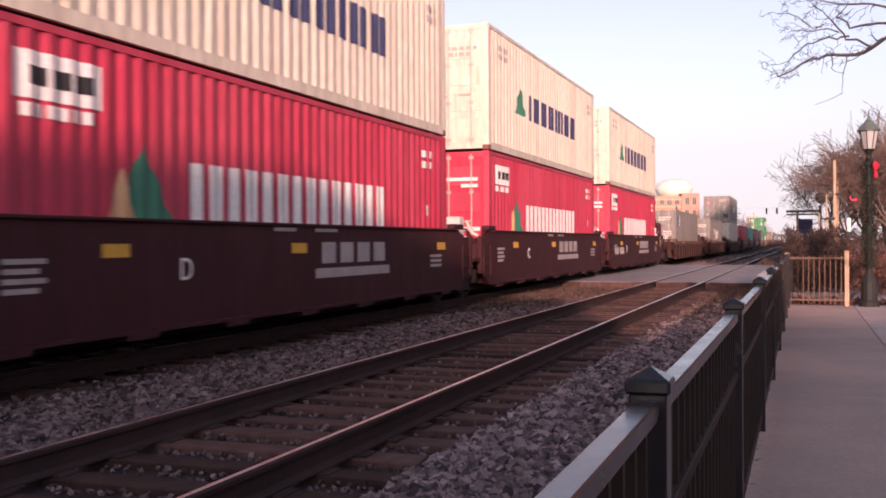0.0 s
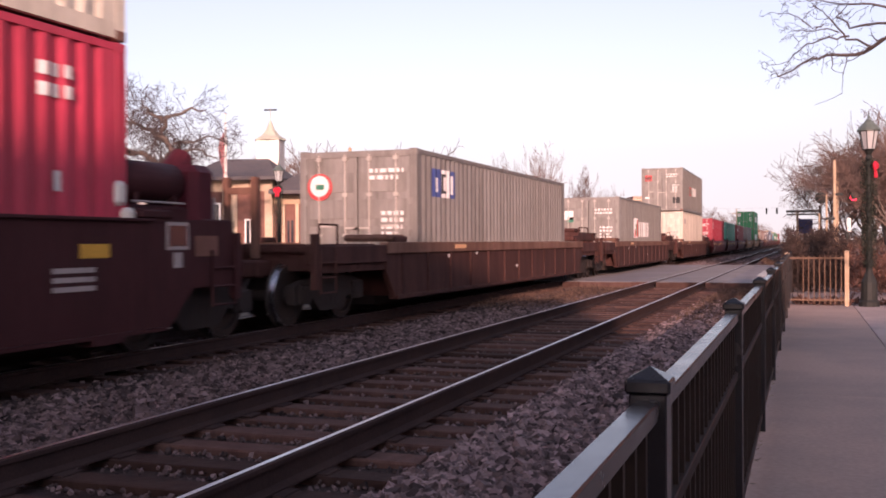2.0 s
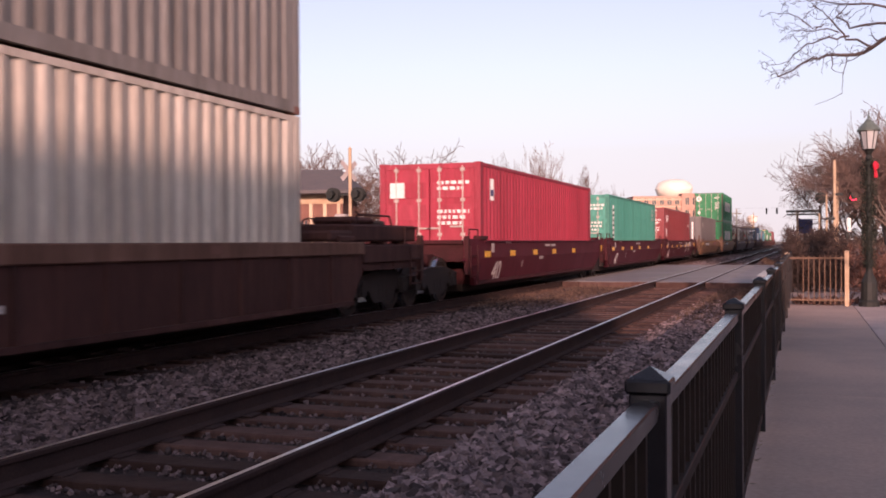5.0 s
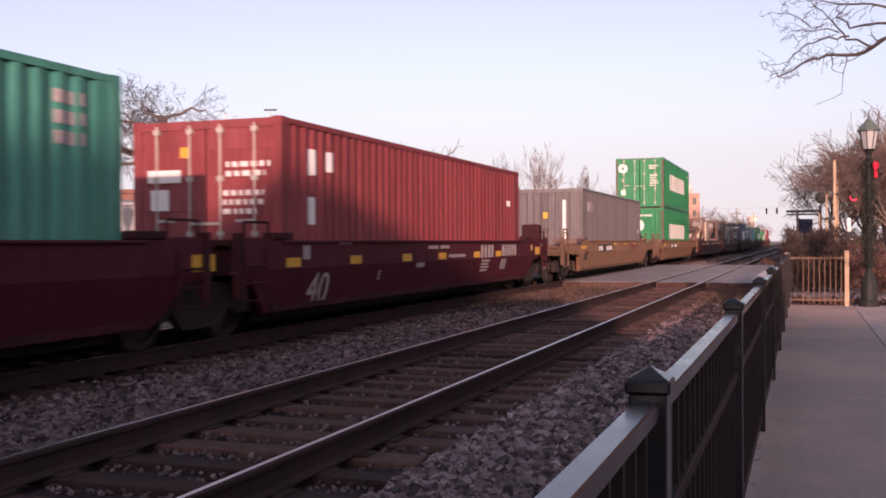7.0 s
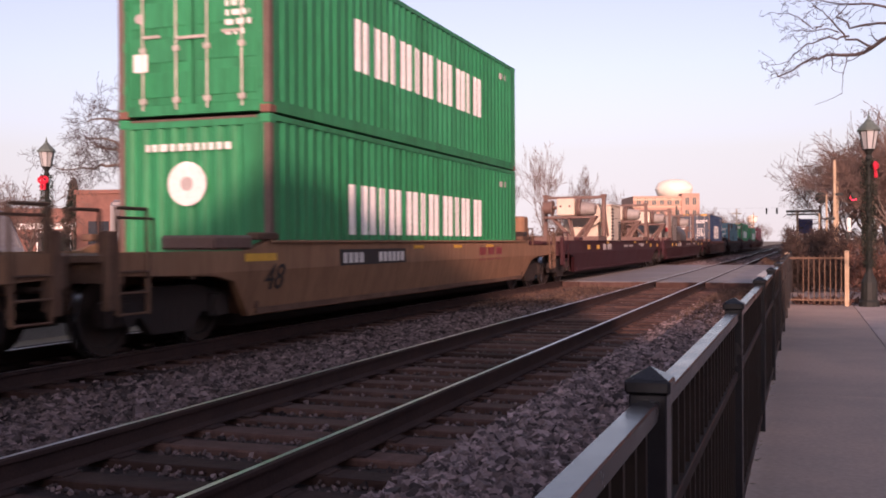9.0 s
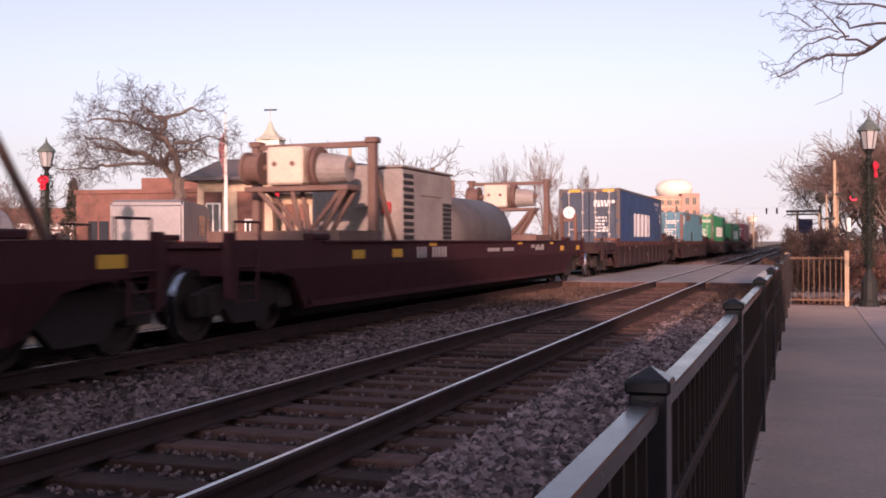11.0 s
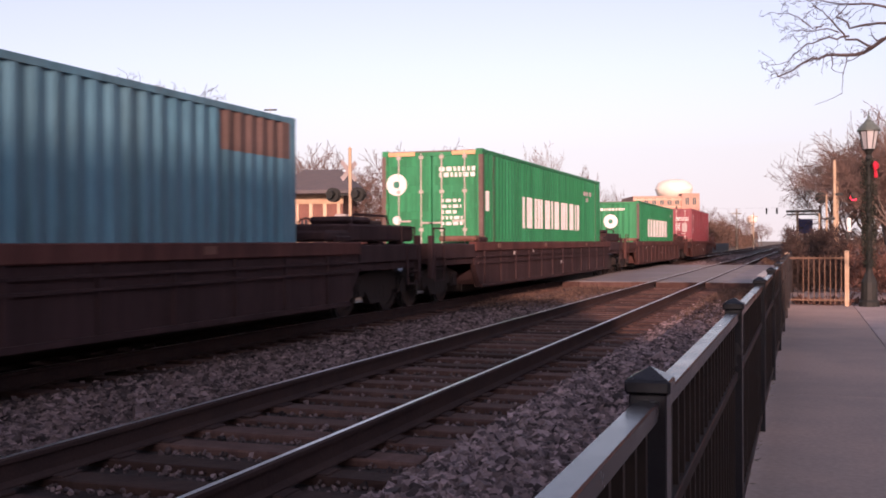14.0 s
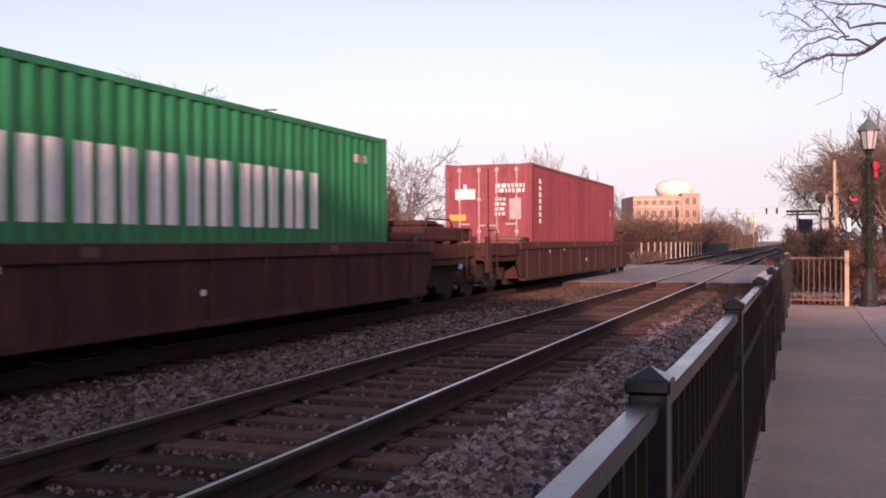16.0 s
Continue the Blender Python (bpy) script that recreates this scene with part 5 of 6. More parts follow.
LOW = 0.44
for i, s in enumerate((6.73, 21.85, 36.97)):
    c = container("c_red", s, LOW, 2.896, "crimson corrugated container with white painted bars in a brown well car")
    front_mark(c, 0.2, 0.95, 2.2, 2.28, "white"); front_mark(c, 0.55, 0.95, 2.05, 2.13, "white"); front_mark(c, 0.2, 1.0, 1.05, 1.14, "white"); front_mark(c, 0.25, 0.7, 0.85, 0.93, "white")
    triangle(c, 1.9, 2.95, 1.06, 1.86, "green_mark"); triangle(c, 1.82, 2.3, 1.06, 1.6, "orange_mark")
    bars(c, 3.25, 9.1, 1.02, 1.74, 7, "white")
    marking(c, 0.5, 1.75, 2.15, 2.6, "white", "notice_panel")
    for k in range(3):
        marking(c, 0.7 + k * 0.32, 0.95 + k * 0.32, 2.28, 2.46, "black_mark", "code_bar")
    side_code(c, 0.6, 1.98, "white", 6, 1)
    side_code(c, 10.9, 2.4, "white", 3, 2)
    marking(c, 11.1, 11.2, 1.3, 1.5, "white", "code_bar")
    u = container("c_white", s, LOW + 2.916, 2.896, "off-white corrugated container stacked above a crimson one")
    triangle(u, 2.3, 3.3, 1.1, 1.88, "green_mark")
    bars(u, 3.65, 9.3, 1.06, 1.72, 7, "navy_mark")
    front_mark(u, -0.1, 0.06, 0.75, 0.9, "yellow_mark", "warning_label"); code_bars(u, 0.25, 0.95, 2.3, "grey_mark", 2); side_code(u, 0.9, 2.4, "grey_mark", 4, 2); side_code(u, 11.2, 2.3, "grey_mark", 3, 2)

c = container("c_grey", 57.64, LOW - 0.04, 2.591, "grey corrugated container with a white emblem in a rusty well car")
marking(c, 0.87, 1.33, 1.72, 2.27, "blue_mark", "emblem"); marking(c, 1.335, 1.815, 1.72, 2.27, "white", "emblem"); marking(c, 1.82, 2.18, 1.72, 2.27, "blue_mark", "emblem")
marking(c, 1.0, 1.2, 1.82, 2.1, "white", "emblem"); marking(c, 1.44, 1.71, 1.8, 2.19, "black_mark", "emblem"); marking(c, 1.5, 1.65, 1.86, 2.13, "white", "emblem"); marking(c, 1.92, 2.06, 1.8, 2.18, "white", "emblem")
front_disc(c, -0.78, 1.9, 0.26, "red_mark"); front_disc(c, -0.78, 1.92, 0.2, "white").location.y = -0.006; front_mark(c, -0.85, -0.68, 1.85, 1.95, "green_mark", "emblem").location.y = -0.02
code_bars(c, 0.25, 0.95, 2.15, "white", 2); code_bars(c, 0.5, 0.95, 1.35, "white", 4)

c = container("c_grey", 79.38, LOW - 0.04, 2.591, "grey corrugated container with a red and green emblem")
marking(c, 3.7, 4.6, 0.98, 1.82, "white", "emblem"); marking(c, 3.75, 4.05, 1.0, 1.35, "red_mark", "emblem"); marking(c, 4.1, 4.45, 1.08, 1.6, "green_mark", "emblem"); marking(c, 4.4, 4.62, 1.02, 1.75, "red_mark", "emblem")
bars(c, 4.95, 7.85, 1.03, 1.68, 3, "white")
code_bars(c, 0.25, 0.95, 2.05, "white", 2); code_bars(c, 0.45, 0.95, 1.35, "white", 4); front_mark(c, -1.0, -0.6, 1.7, 2.05, "white", "emblem"); front_mark(c, -0.85, -0.6, 1.6, 1.8, "green_mark", "emblem")

c = container("c_cream", 101.33, LOW, 2.591, "worn white corrugated container in a rusty well car", edge="c_cream")
front_mark(c, -1.05, -0.45, 1.6, 1.85, "grey_mark", "worn_patch"); marking(c, 0.7, 1.6, 1.85, 2.15, "grey_mark", "worn_patch"); front_mark(c, -0.3, -0.1, 0.9, 1.0, "grey_mark", "worn_patch"); code_bars(c, 0.4, 0.9, 1.3, "grey_mark", 3)
c = container("c_grey", 101.33, LOW + 2.611, 2.591, "taupe corrugated container stacked on a worn white one")
marking(c, 3.9, 4.8, 1.05, 1.6, "red_mark", "emblem"); marking(c, 4.15, 4.6, 1.15, 1.5, "green_mark", "emblem"); bars(c, 5.25, 7.8, 1.1, 1.62, 3, "white")
front_mark(c, -1.0, -0.6, 1.8, 2.15, "red_mark", "emblem"); front_mark(c, -0.95, -0.65, 1.85, 2.05, "white", "emblem"); front_mark(c, 0.62, 1.05, 0.45, 0.82, "black_mark", "dark_patch")
code_bars(c, 0.25, 0.95, 2.15, "white", 2); code_bars(c, 0.6, 1.0, 1.5, "white", 4); front_mark(c, -1.0, -0.75, 0.75, 0.85, "white", "code_bar")

c = container("c_rose", 122.0, LOW, 2.591, "crimson corrugated container in a maroon well car")
marking(c, 0.7, 1.1, 1.75, 2.25, "white", "notice_panel"); marking(c, 0.8, 1.0, 1.85, 2.0, "navy_mark", "emblem"); front_mark(c, -0.95, -0.6, 1.8, 2.15, "white", "emblem"); code_bars(c, 0.2, 0.95, 2.1, "white", 2); code_bars(c, 0.2, 0.95, 1.45, "white", 3)

c = container("c_teal", 137.67, LOW - 0.04, 2.591, "teal corrugated container with a white upright bar")
marking(c, 0.72, 1.08, 0.95, 2.2, "white", "name_strip")
for k in range(6):
    marking(c, 0.8, 1.0, 1.02 + k * 0.19, 1.12 + k * 0.19, "black_mark", "code_bar")
front_mark(c, -1.0, -0.62, 1.85, 2.25, "white", "notice_panel"); front_mark(c, -0.47, -0.24, 1.9, 2.22, "white", "notice_panel"); front_mark(c, -0.42, -0.3, 1.94, 2.18, "red_mark", "emblem")
code_bars(c, 0.35, 1.05, 2.15, "white", 2); code_bars(c, 0.3, 0.95, 1.5, "white", 3); front_mark(c, -0.95, -0.8, 1.35, 1.5, "yellow_mark", "warning_label"); side_code(c, 11.2, 2.2, "grey_mark", 3, 3)

c = container("c_oxblood", 153.29, LOW - 0.04, 2.591, "oxblood corrugated container in a maroon well car")
marking(c, 0.82, 1.08, 1.82, 2.2, "white", "code_bar"); marking(c, 1.42, 1.62, 1.9, 2.2, "white", "code_bar"); marking(c, 0.82, 1.0, 1.1, 1.5, "white", "code_bar")
front_mark(c, -0.95, -0.4, 1.7, 1.88, "white", "brand_bar"); front_mark(c, -0.9, -0.6, 1.3, 1.6, "white", "emblem"); front_mark(c, -0.4, -0.25, 2.05, 2.2, "yellow_mark", "warning_label")
code_bars(c, 0.35, 1.05, 1.9, "white", 2); code_bars(c, 0.3, 0.95, 1.5, "white", 3); side_code(c, 11.2, 1.7, "white", 2, 1)

c = container("c_taupe", 173.27, LOW - 0.04, 2.591, "brown-grey corrugated container in an ochre well car", doors=False)
bars(c, 0.75, 1.75, 1.85, 2.15, 4, "grey_mark"); front_mark(c, 0.55, 0.66, 0.5, 2.2, "white", "code_bar"); front_mark(c, -0.1, 0.06, 1.6, 1.8, "yellow_mark", "warning_label"); side_code(c, 11.5, 1.2, "white", 1, 1)

for s, z, doors in ((193.29, LOW, False), (193.29, LOW + 2.56, True)):
    c = container("c_green", s, z, 2.55, "bright green corrugated container with broad white bars, double stacked", doors=doors)
    bars(c, 2.5 + 0.2 * doors, 9.52, 0.92 + 0.08 * doors, 1.72 + 0.12 * doors, 9, "white")
    if doors:
        front_disc(c, -0.85, 2.02, 0.24, "white"); front_disc(c, -0.85, 2.02, 0.07, "green_mark", "emblem_star").location.y = -0.006; front_disc(c, -0.85, 1.4, 0.07, "grey_mark"); front_mark(c, -0.95, -0.72, 0.65, 0.9, "white", "notice_panel"); code_bars(c, 0.5, 0.95, 2.1, "white", 2); code_bars(c, 0.55, 0.95, 1.6, "white", 5)
    else:
        front_disc(c, -0.08, 1.62, 0.31, "white"); front_disc(c, -0.08, 1.62, 0.1, "grey_mark", "emblem_star").location.y = -0.006; code_bars(c, -0.75, 0.62, 2.08, "white", 1, 0.1)
    side_code(c, 10.9, 2.1, "grey_mark", 3, 1)

c = container("c_blue", 260.9, LOW, 2.896, "navy corrugated container with white bars in a rusty well car", edge="c_rim", door_mat="c_blue_dusty")
bars(c, 3.6, 8.05, 1.0, 1.98, 6, "white")
front_mark(c, -0.8, -0.35, 2.75, 2.85, "yellow_mark", "warning_stripe"); front_mark(c, 0.55, 1.0, 2.75, 2.85, "yellow_mark", "warning_stripe"); front_disc(c, -0.8, 1.95, 0.24, "white"); code_bars(c, 0.2, 1.03, 2.3, "white", 2, 0.12); code_bars(c, 0.25, 0.75, 1.7, "white", 5)
side_code(c, 9.75, 2.5, "grey_mark", 8, 1); side_code(c, 10.3, 2.28, "grey_mark", 2, 1); marking(c, 11.5, 11.6, 1.95, 2.1, "white", "code_bar"); marking(c, 11.5, 11.6, 1.7, 1.85, "white", "code_bar")

c = container("c_aqua", 282.6, LOW - 0.04, 2.591, "faded aqua corrugated container with rust-brown patches", edge="c_aqua")
marking(c, 0.65, 1.08, 1.85, 2.35, "white", "notice_panel"); marking(c, 0.75, 0.9, 1.95, 2.25, "black_mark", "code_bar")
marking(c, 2.0, 4.3, 2.1, 2.5, "c_patch", "rust_patch"); marking(c, 10.3, 12.02, 2.0, 2.5, "c_patch", "rust_patch"); marking(c, 4.7, 5.45, 0.8, 1.42, "dark_wall", "repair_patch")
for x in (-1.222, 1.062):
    boxpart("rusty_post", c, "c_rust" if x > 0 else "c_rim", (x, x + 0.16, -0.008, 0.02, 0.12, 2.47), 0.004)
code_bars(c, 0.25, 1.0, 2.0, "white", 2, 0.1); code_bars(c, 0.15, 0.9, 1.5, "white", 4); front_disc(c, -0.55, 1.75, 0.1, "white")

c = container("c_green", 303.55, LOW, 2.896, "long bright green container with broad white bars", length=13.716, posts_in=0.76)
bars(c, 3.4, 10.3, 1.15, 1.95, 9, "white")
marking(c, 0.25, 0.6, 1.5, 1.95, "white", "emblem")
front_disc(c, -0.85, 2.12, 0.25, "white"); front_disc(c, -0.85, 2.12, 0.08, "green_mark", "emblem_star").location.y = -0.006; front_disc(c, -0.85, 1.3, 0.1, "white"); code_bars(c, 0.2, 1.05, 2.4, "white", 2, 0.1); code_bars(c, 0.25, 0.75, 1.7, "white", 5)
front_mark(c, -1.05, -0.4, 2.77, 2.86, "orange_mark", "warning_stripe"); front_mark(c, 0.5, 1.05, 2.77, 2.86, "orange_mark", "warning_stripe"); side_code(c, 10.95, 2.3, "grey_mark", 8, 1); side_code(c, 11.45, 2.1, "grey_mark", 2, 1)

c = container("c_green", 326.2, LOW - 0.02, 2.591, "bright green container with a round white emblem", doors=False)
bars(c, 2.75, 9.65, 1.02, 1.84, 9, "white")
front_disc(c, -0.02, 1.7, 0.31, "white"); front_disc(c, -0.02, 1.7, 0.1, "green_mark", "emblem_star").location.y = -0.006; code_bars(c, -0.6, 0.6, 2.17, "white", 1, 0.11); side_code(c, 10.9, 2.1, "grey_mark", 3, 1)

c = container("c_brick", 348.2, LOW, 2.896, "faded red container at the tail of the train")
front_mark(c, -0.92, -0.36, 1.95, 2.22, "white", "brand_bar"); front_mark(c, -0.68, -0.6, 2.2, 2.35, "white", "brand_bar"); front_mark(c, -1.08, -0.62, 1.38, 1.54, "yellow_mark", "notice_panel"); code_bars(c, 0.22, 1.02, 2.25, "white", 2, 0.1); code_bars(c, 0.2, 0.5, 1.9, "white", 4); front_mark(c, 0.6, 0.92, 1.4, 1.95, "grey_mark", "notice_panel")
for k in range(7):
    marking(c, 0.78, 0.98, 1.3 + k * 0.18, 1.42 + k * 0.18, "white", "code_bar")
marking(c, 11.4, 11.5, 1.7, 1.95, "white", "code_bar")


# ---- well cars ----
def wheelset_mesh():
    bm = bmesh.new()
    prof = [(0.0, -0.07), (0.4, -0.07), (WHEEL_R + 0.025, -0.065), (WHEEL_R + 0.02, -0.035), (WHEEL_R, -0.03), (WHEEL_R - 0.006, 0.065), (0.36, 0.07), (0.34, 0.035), (0.16, 0.03), (0.13, 0.085), (0.0, 0.085)]
    for sx in (-1, 1):
        rings = []
        for r, x in prof:
            rings.append([bm.verts.new((sx * (0.7525 + x), max(r, 0.001) * math.cos(2 * math.pi * i / 28), max(r, 0.001) * math.sin(2 * math.pi * i / 28))) for i in range(28)])
        for k, (lo, hi) in enumerate(zip(rings, rings[1:])):
            for i in range(28):
                f = bm.faces.new((lo[i], lo[(i + 1) % 28], hi[(i + 1) % 28], hi[i]))
                f.material_index = 1 if k == 4 else 0
    tube(bm, (-0.95, 0, 0), (0.95, 0, 0), 0.085, n=12)
    me = mesh_of(bm, "wheelset", "wheel")
    me.materials.append(M["tread"])
    return me


wheel_mesh = wheelset_mesh()
bm = bmesh.new()
prism(bm, [(-1.2, 0.34), (-1.2, 0.6), (-0.95, 0.66), (-0.45, 0.74), (0.45, 0.74), (0.95, 0.66), (1.2, 0.6), (1.2, 0.34), (0.95, 0.32), (0.62, 0.42), (0.38, 0.2), (-0.38, 0.2), (-0.62, 0.42), (-0.95, 0.32)], 0.93, 1.06)
box(bm, 0.9, 1.1, -1.06, -0.72, 0.33, 0.62, 0.02)
box(bm, 0.9, 1.1, 0.72, 1.06, 0.33, 0.62, 0.02)
for y in (-0.16, 0.0, 0.16):
    tube(bm, (1.0, y, 0.26), (1.0, y, 0.5), 0.07, n=8)
frame_mesh = mesh_of(bm, "side_frame", "truck")
bm = bmesh.new()
box(bm, -0.95, 0.95, -0.22, 0.22, 0.42, 0.72, 0.03)
bolster_mesh = mesh_of(bm, "bolster", "truck")


def truck(car, y):
    t = new("truck")
    t.parent = car
    t.matrix_local = pose(0, y, 0)
    for sx in (0, 180):
        f = new("side_frame", frame_mesh)
        f.parent, f.matrix_local = t, pose(0, 0, 0, 0, 0, sx)
    b = new("bolster", bolster_mesh)
    b.parent = t
    for dy in (-0.89, 0.89):
        w = new("wheelset", wheel_mesh)
        w.parent, w.matrix_local = t, pose(0, dy, WHEEL_R)
        wheelsets.append((w, dy))
    for dy in (-0.89, 0.89):
        bm = bmesh.new()
        tube(bm, (1.061, dy, WHEEL_R), (1.12, dy, WHEEL_R), 0.13, n=10)
        part("bearing_cap", bm, "truck", t)
    return t


def rodwork(car, mat, pts, r=0.017, name="handrail"):
    bm = bmesh.new()
    for a, b in zip(pts, pts[1:]):
        tube(bm, a, b, r, n=6)
    return part(name, bm, mat, car)


FOLD = 0.88


def tuck(z, bend=0.25):
    """How far a folded car side leans inward at height z."""
    return max(0.0, FOLD - z) * bend


def well_car(mat, s, front, rear, label, top=1.27, trucks=(), ribs=False, well=(-0.55, 12.75), half=1.36, bottom=0.29, end_top=1.16, stepped=False, couplers=(True, True), bend=0.0, web="car_rust_web", gear=None):
    """A deep-sided well car. Lengths along the car count from the front of its container."""
    car = empty("well_car", label, "rail car", "cars of the train", "", pose(TRAIN_X, s, 0))
    a, b = well
    for sx in (-1, 1):
        x0, x1 = sorted((sx * half, sx * (half - 0.1)))
        bm = bmesh.new()
        if ribs:
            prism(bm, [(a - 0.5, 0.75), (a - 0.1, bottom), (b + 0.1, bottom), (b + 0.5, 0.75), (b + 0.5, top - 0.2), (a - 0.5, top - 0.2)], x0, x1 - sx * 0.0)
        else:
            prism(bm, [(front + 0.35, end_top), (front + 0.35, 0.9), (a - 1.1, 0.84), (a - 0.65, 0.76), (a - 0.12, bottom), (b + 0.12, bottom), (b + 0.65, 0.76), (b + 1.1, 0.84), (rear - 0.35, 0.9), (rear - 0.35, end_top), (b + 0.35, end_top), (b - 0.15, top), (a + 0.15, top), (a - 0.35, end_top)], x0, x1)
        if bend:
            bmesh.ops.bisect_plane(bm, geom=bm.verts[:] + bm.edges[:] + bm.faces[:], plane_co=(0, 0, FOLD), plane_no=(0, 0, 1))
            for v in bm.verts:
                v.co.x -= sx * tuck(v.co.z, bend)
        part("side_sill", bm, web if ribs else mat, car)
        bm = bmesh.new()
        c0, c1 = sorted((sx * (half + 0.045), sx * (half - 0.13)))
        if ribs:
            box(bm, c0, c1, a - 0.5, b + 0.5, top - 0.2, top, 0.015)
            part("top_chord", bm, mat, car, "rusty overhanging top chord")
            for y in np.arange(a + 0.2, b, 1.27):
                r0, r1 = sorted((sx * (half + 0.001), sx * (half + 0.03)))
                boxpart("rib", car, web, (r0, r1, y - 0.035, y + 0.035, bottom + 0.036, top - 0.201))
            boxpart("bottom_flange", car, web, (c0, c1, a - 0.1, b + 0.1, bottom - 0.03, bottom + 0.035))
            if web == "car_shade_steel":
                e0, e1 = sorted((sx * (half + 0.001), sx * (half + 0.038)))
                for z in (0.9, 0.76):
                    boxpart("ledge", car, web, (e0, e1, a - 0.3, b + 0.3, z, z + 0.035))
        else:
            box(bm, c0, c1, a + 0.15, b - 0.15, top - 0.035, top, 0.006)
            if not bend:
                box(bm, c0, c1, a, b, bottom - 0.01, bottom + 0.03)
            part("flange", bm, mat, car)
            if stepped:
                for y in np.arange(a + 0.4, b - 0.5, 1.9):
                    boxpart("foot_bracket", car, mat, (c0, c1, y, y + 0.5, bottom - 0.07, bottom - 0.008))
    gear = gear or mat
    boxpart("well_floor", car, gear, (-half + 0.1, half - 0.1, a, b, bottom + 0.02, bottom + 0.1))
    # dark beam added to hide the far rail's bright top under the car
    boxpart("floor_beam", car, "truck", (-half + 0.5, half - 0.5, a + 0.1, b - 0.1, bottom - 0.14, bottom + 0.018))
    for y0, y1 in ((front, a), (b, rear)):
        boxpart("centre_sill", car, gear, (-0.55, 0.55, y0 + 0.1, y1 - 0.05, 0.72, 0.98), 0.03)
        boxpart("end_deck", car, gear, (-half + 0.15, half - 0.15, y0 + 0.4, y1, end_top - 0.1, end_top - 0.03))
        # dark blocks added to stand in for the black shade below the deck
        boxpart("draft_pocket", car, "truck", (-0.5, 0.5, y0 + 0.5, y1 - 0.1, 0.54, 0.718), 0.02)
        boxpart("brake_cylinder", car, "truck", (-0.62, 0.62, (y0 + y1) / 2 - 0.2, (y0 + y1) / 2 + 0.25, 0.3, 0.53), 0.06)
        if ribs:
            e0, e1 = (front + 0.4, a - 0.505) if y0 == front else (b + 0.505, rear - 0.4)
            for sx in (-1, 1):
                x0, x1 = sorted((sx * (half + 0.02), sx * (half - 0.2)))
                boxpart("end_sill", car, gear, (x0, x1, e0, e1, 0.9, end_top - 0.005), 0.015)
                x0, x1 = sorted((sx * (half - 0.03), sx * (half - 0.16)))
                boxpart("end_web", car, web, (x0, x1, e0 + 0.1, e1, 0.78, 0.898))
            boxpart("deck_plate", car, gear, (-half + 0.21, half - 0.21, e0 + 0.1, e1, end_top - 0.028, end_top + 0.012))
        for y in np.linspace(y0 + 0.5, y1 - 0.3, 3):
            boxpart("crossbearer", car, gear, (-half + 0.02, half - 0.02, y, y + 0.1, 0.82, end_top - 0.09))
    for y, sgn in ((a, -1), (b, 1)):
        boxpart("bulkhead", car, gear, (-half + 0.1, half - 0.1, y - 0.05, y + 0.05, bottom + 0.1, end_top - 0.02))
        for sx in (-1, 1):
            e = front if sgn < 0 else rear
            x = sx * (half - 0.02)
            boxpart("corner_post", car, gear, (x - 0.05, x + 0.05, e - sgn * 0.36 - 0.06, e - sgn * 0.36 + 0.06, 0.55, 1.36), 0.01)
            rodwork(car, gear, [(x, e - sgn * 0.5, 0.6), (x, e - sgn * 0.5, 1.5), (x, e - sgn * 1.1, 1.5), (x, e - sgn * 1.1, 1.16)])
            bm = bmesh.new()
            for z in (0.5, 0.72, 0.94):
                tube(bm, (sx * (half + 0.03), e - sgn * 0.45, z), (sx * (half + 0.03), e - sgn * 0.95, z), 0.014, n=6)
            for dy in (0.45, 0.95):
                tube(bm, (sx * (half + 0.03), e - sgn * dy, 0.48), (sx * (half + 0.03), e - sgn * dy, 1.15), 0.016, n=6)
            part("ladder", bm, gear, car)
            boxpart("stack_guide", car, gear, (sx * (half - 0.06) - 0.09, sx * (half - 0.06) + 0.09, y - sgn * 0.1 - 0.28, y - sgn * 0.1 + 0.28, top + 0.002, top + 0.1), 0.02)
    for e, sgn, on in ((front, -1, couplers[0]), (rear, 1, couplers[1])):
        if on:
            bm = bmesh.new()
            box(bm, -0.13, 0.13, min(e, e + sgn * 0.45) - 0.1, max(e, e + sgn * 0.45), 0.72, 0.98, 0.04)
            box(bm, -0.2, 0.2, min(e + sgn * 0.25, e + sgn * 0.5), max(e + sgn * 0.25, e + sgn * 0.5), 0.68, 1.02, 0.06)
            part("coupler", bm, "truck", car, "grimy cast coupler")
    rodwork(car, "truck", [(0.35, front + 0.3, 0.8), (0.4, front - 0.2, 0.45), (0.35, front - 0.5, 0.7)], 0.03, "air_hose")
    hub = Vector((-0.75, rear - 0.7, 1.5))
    rim = [hub + Vector((0.2 * math.cos(math.pi * k / 6), 0, 0.2 * math.sin(math.pi * k / 6))) for k in range(13)]
    vs, fs = [], []
    limb(vs, fs, rim, [0.016] * 13, 5)
    wheel = joined("brake_wheel", vs, fs, "truck", car)
    for k in (0, 3, 6, 9):
        bm = bmesh.new()
        tube(bm, hub, rim[k], 0.012, n=5)
        part("spoke", bm, "truck", wheel)
    bm = bmesh.new()
    tube(bm, (-0.75, rear - 0.72, 1.1), (-0.75, rear - 0.72, 1.5), 0.03, n=6)
    part("brake_post", bm, "truck", car)
    for y in trucks:
        truck(car, y)
    moving.append((car, TRAIN_X, s, 0))
    return car


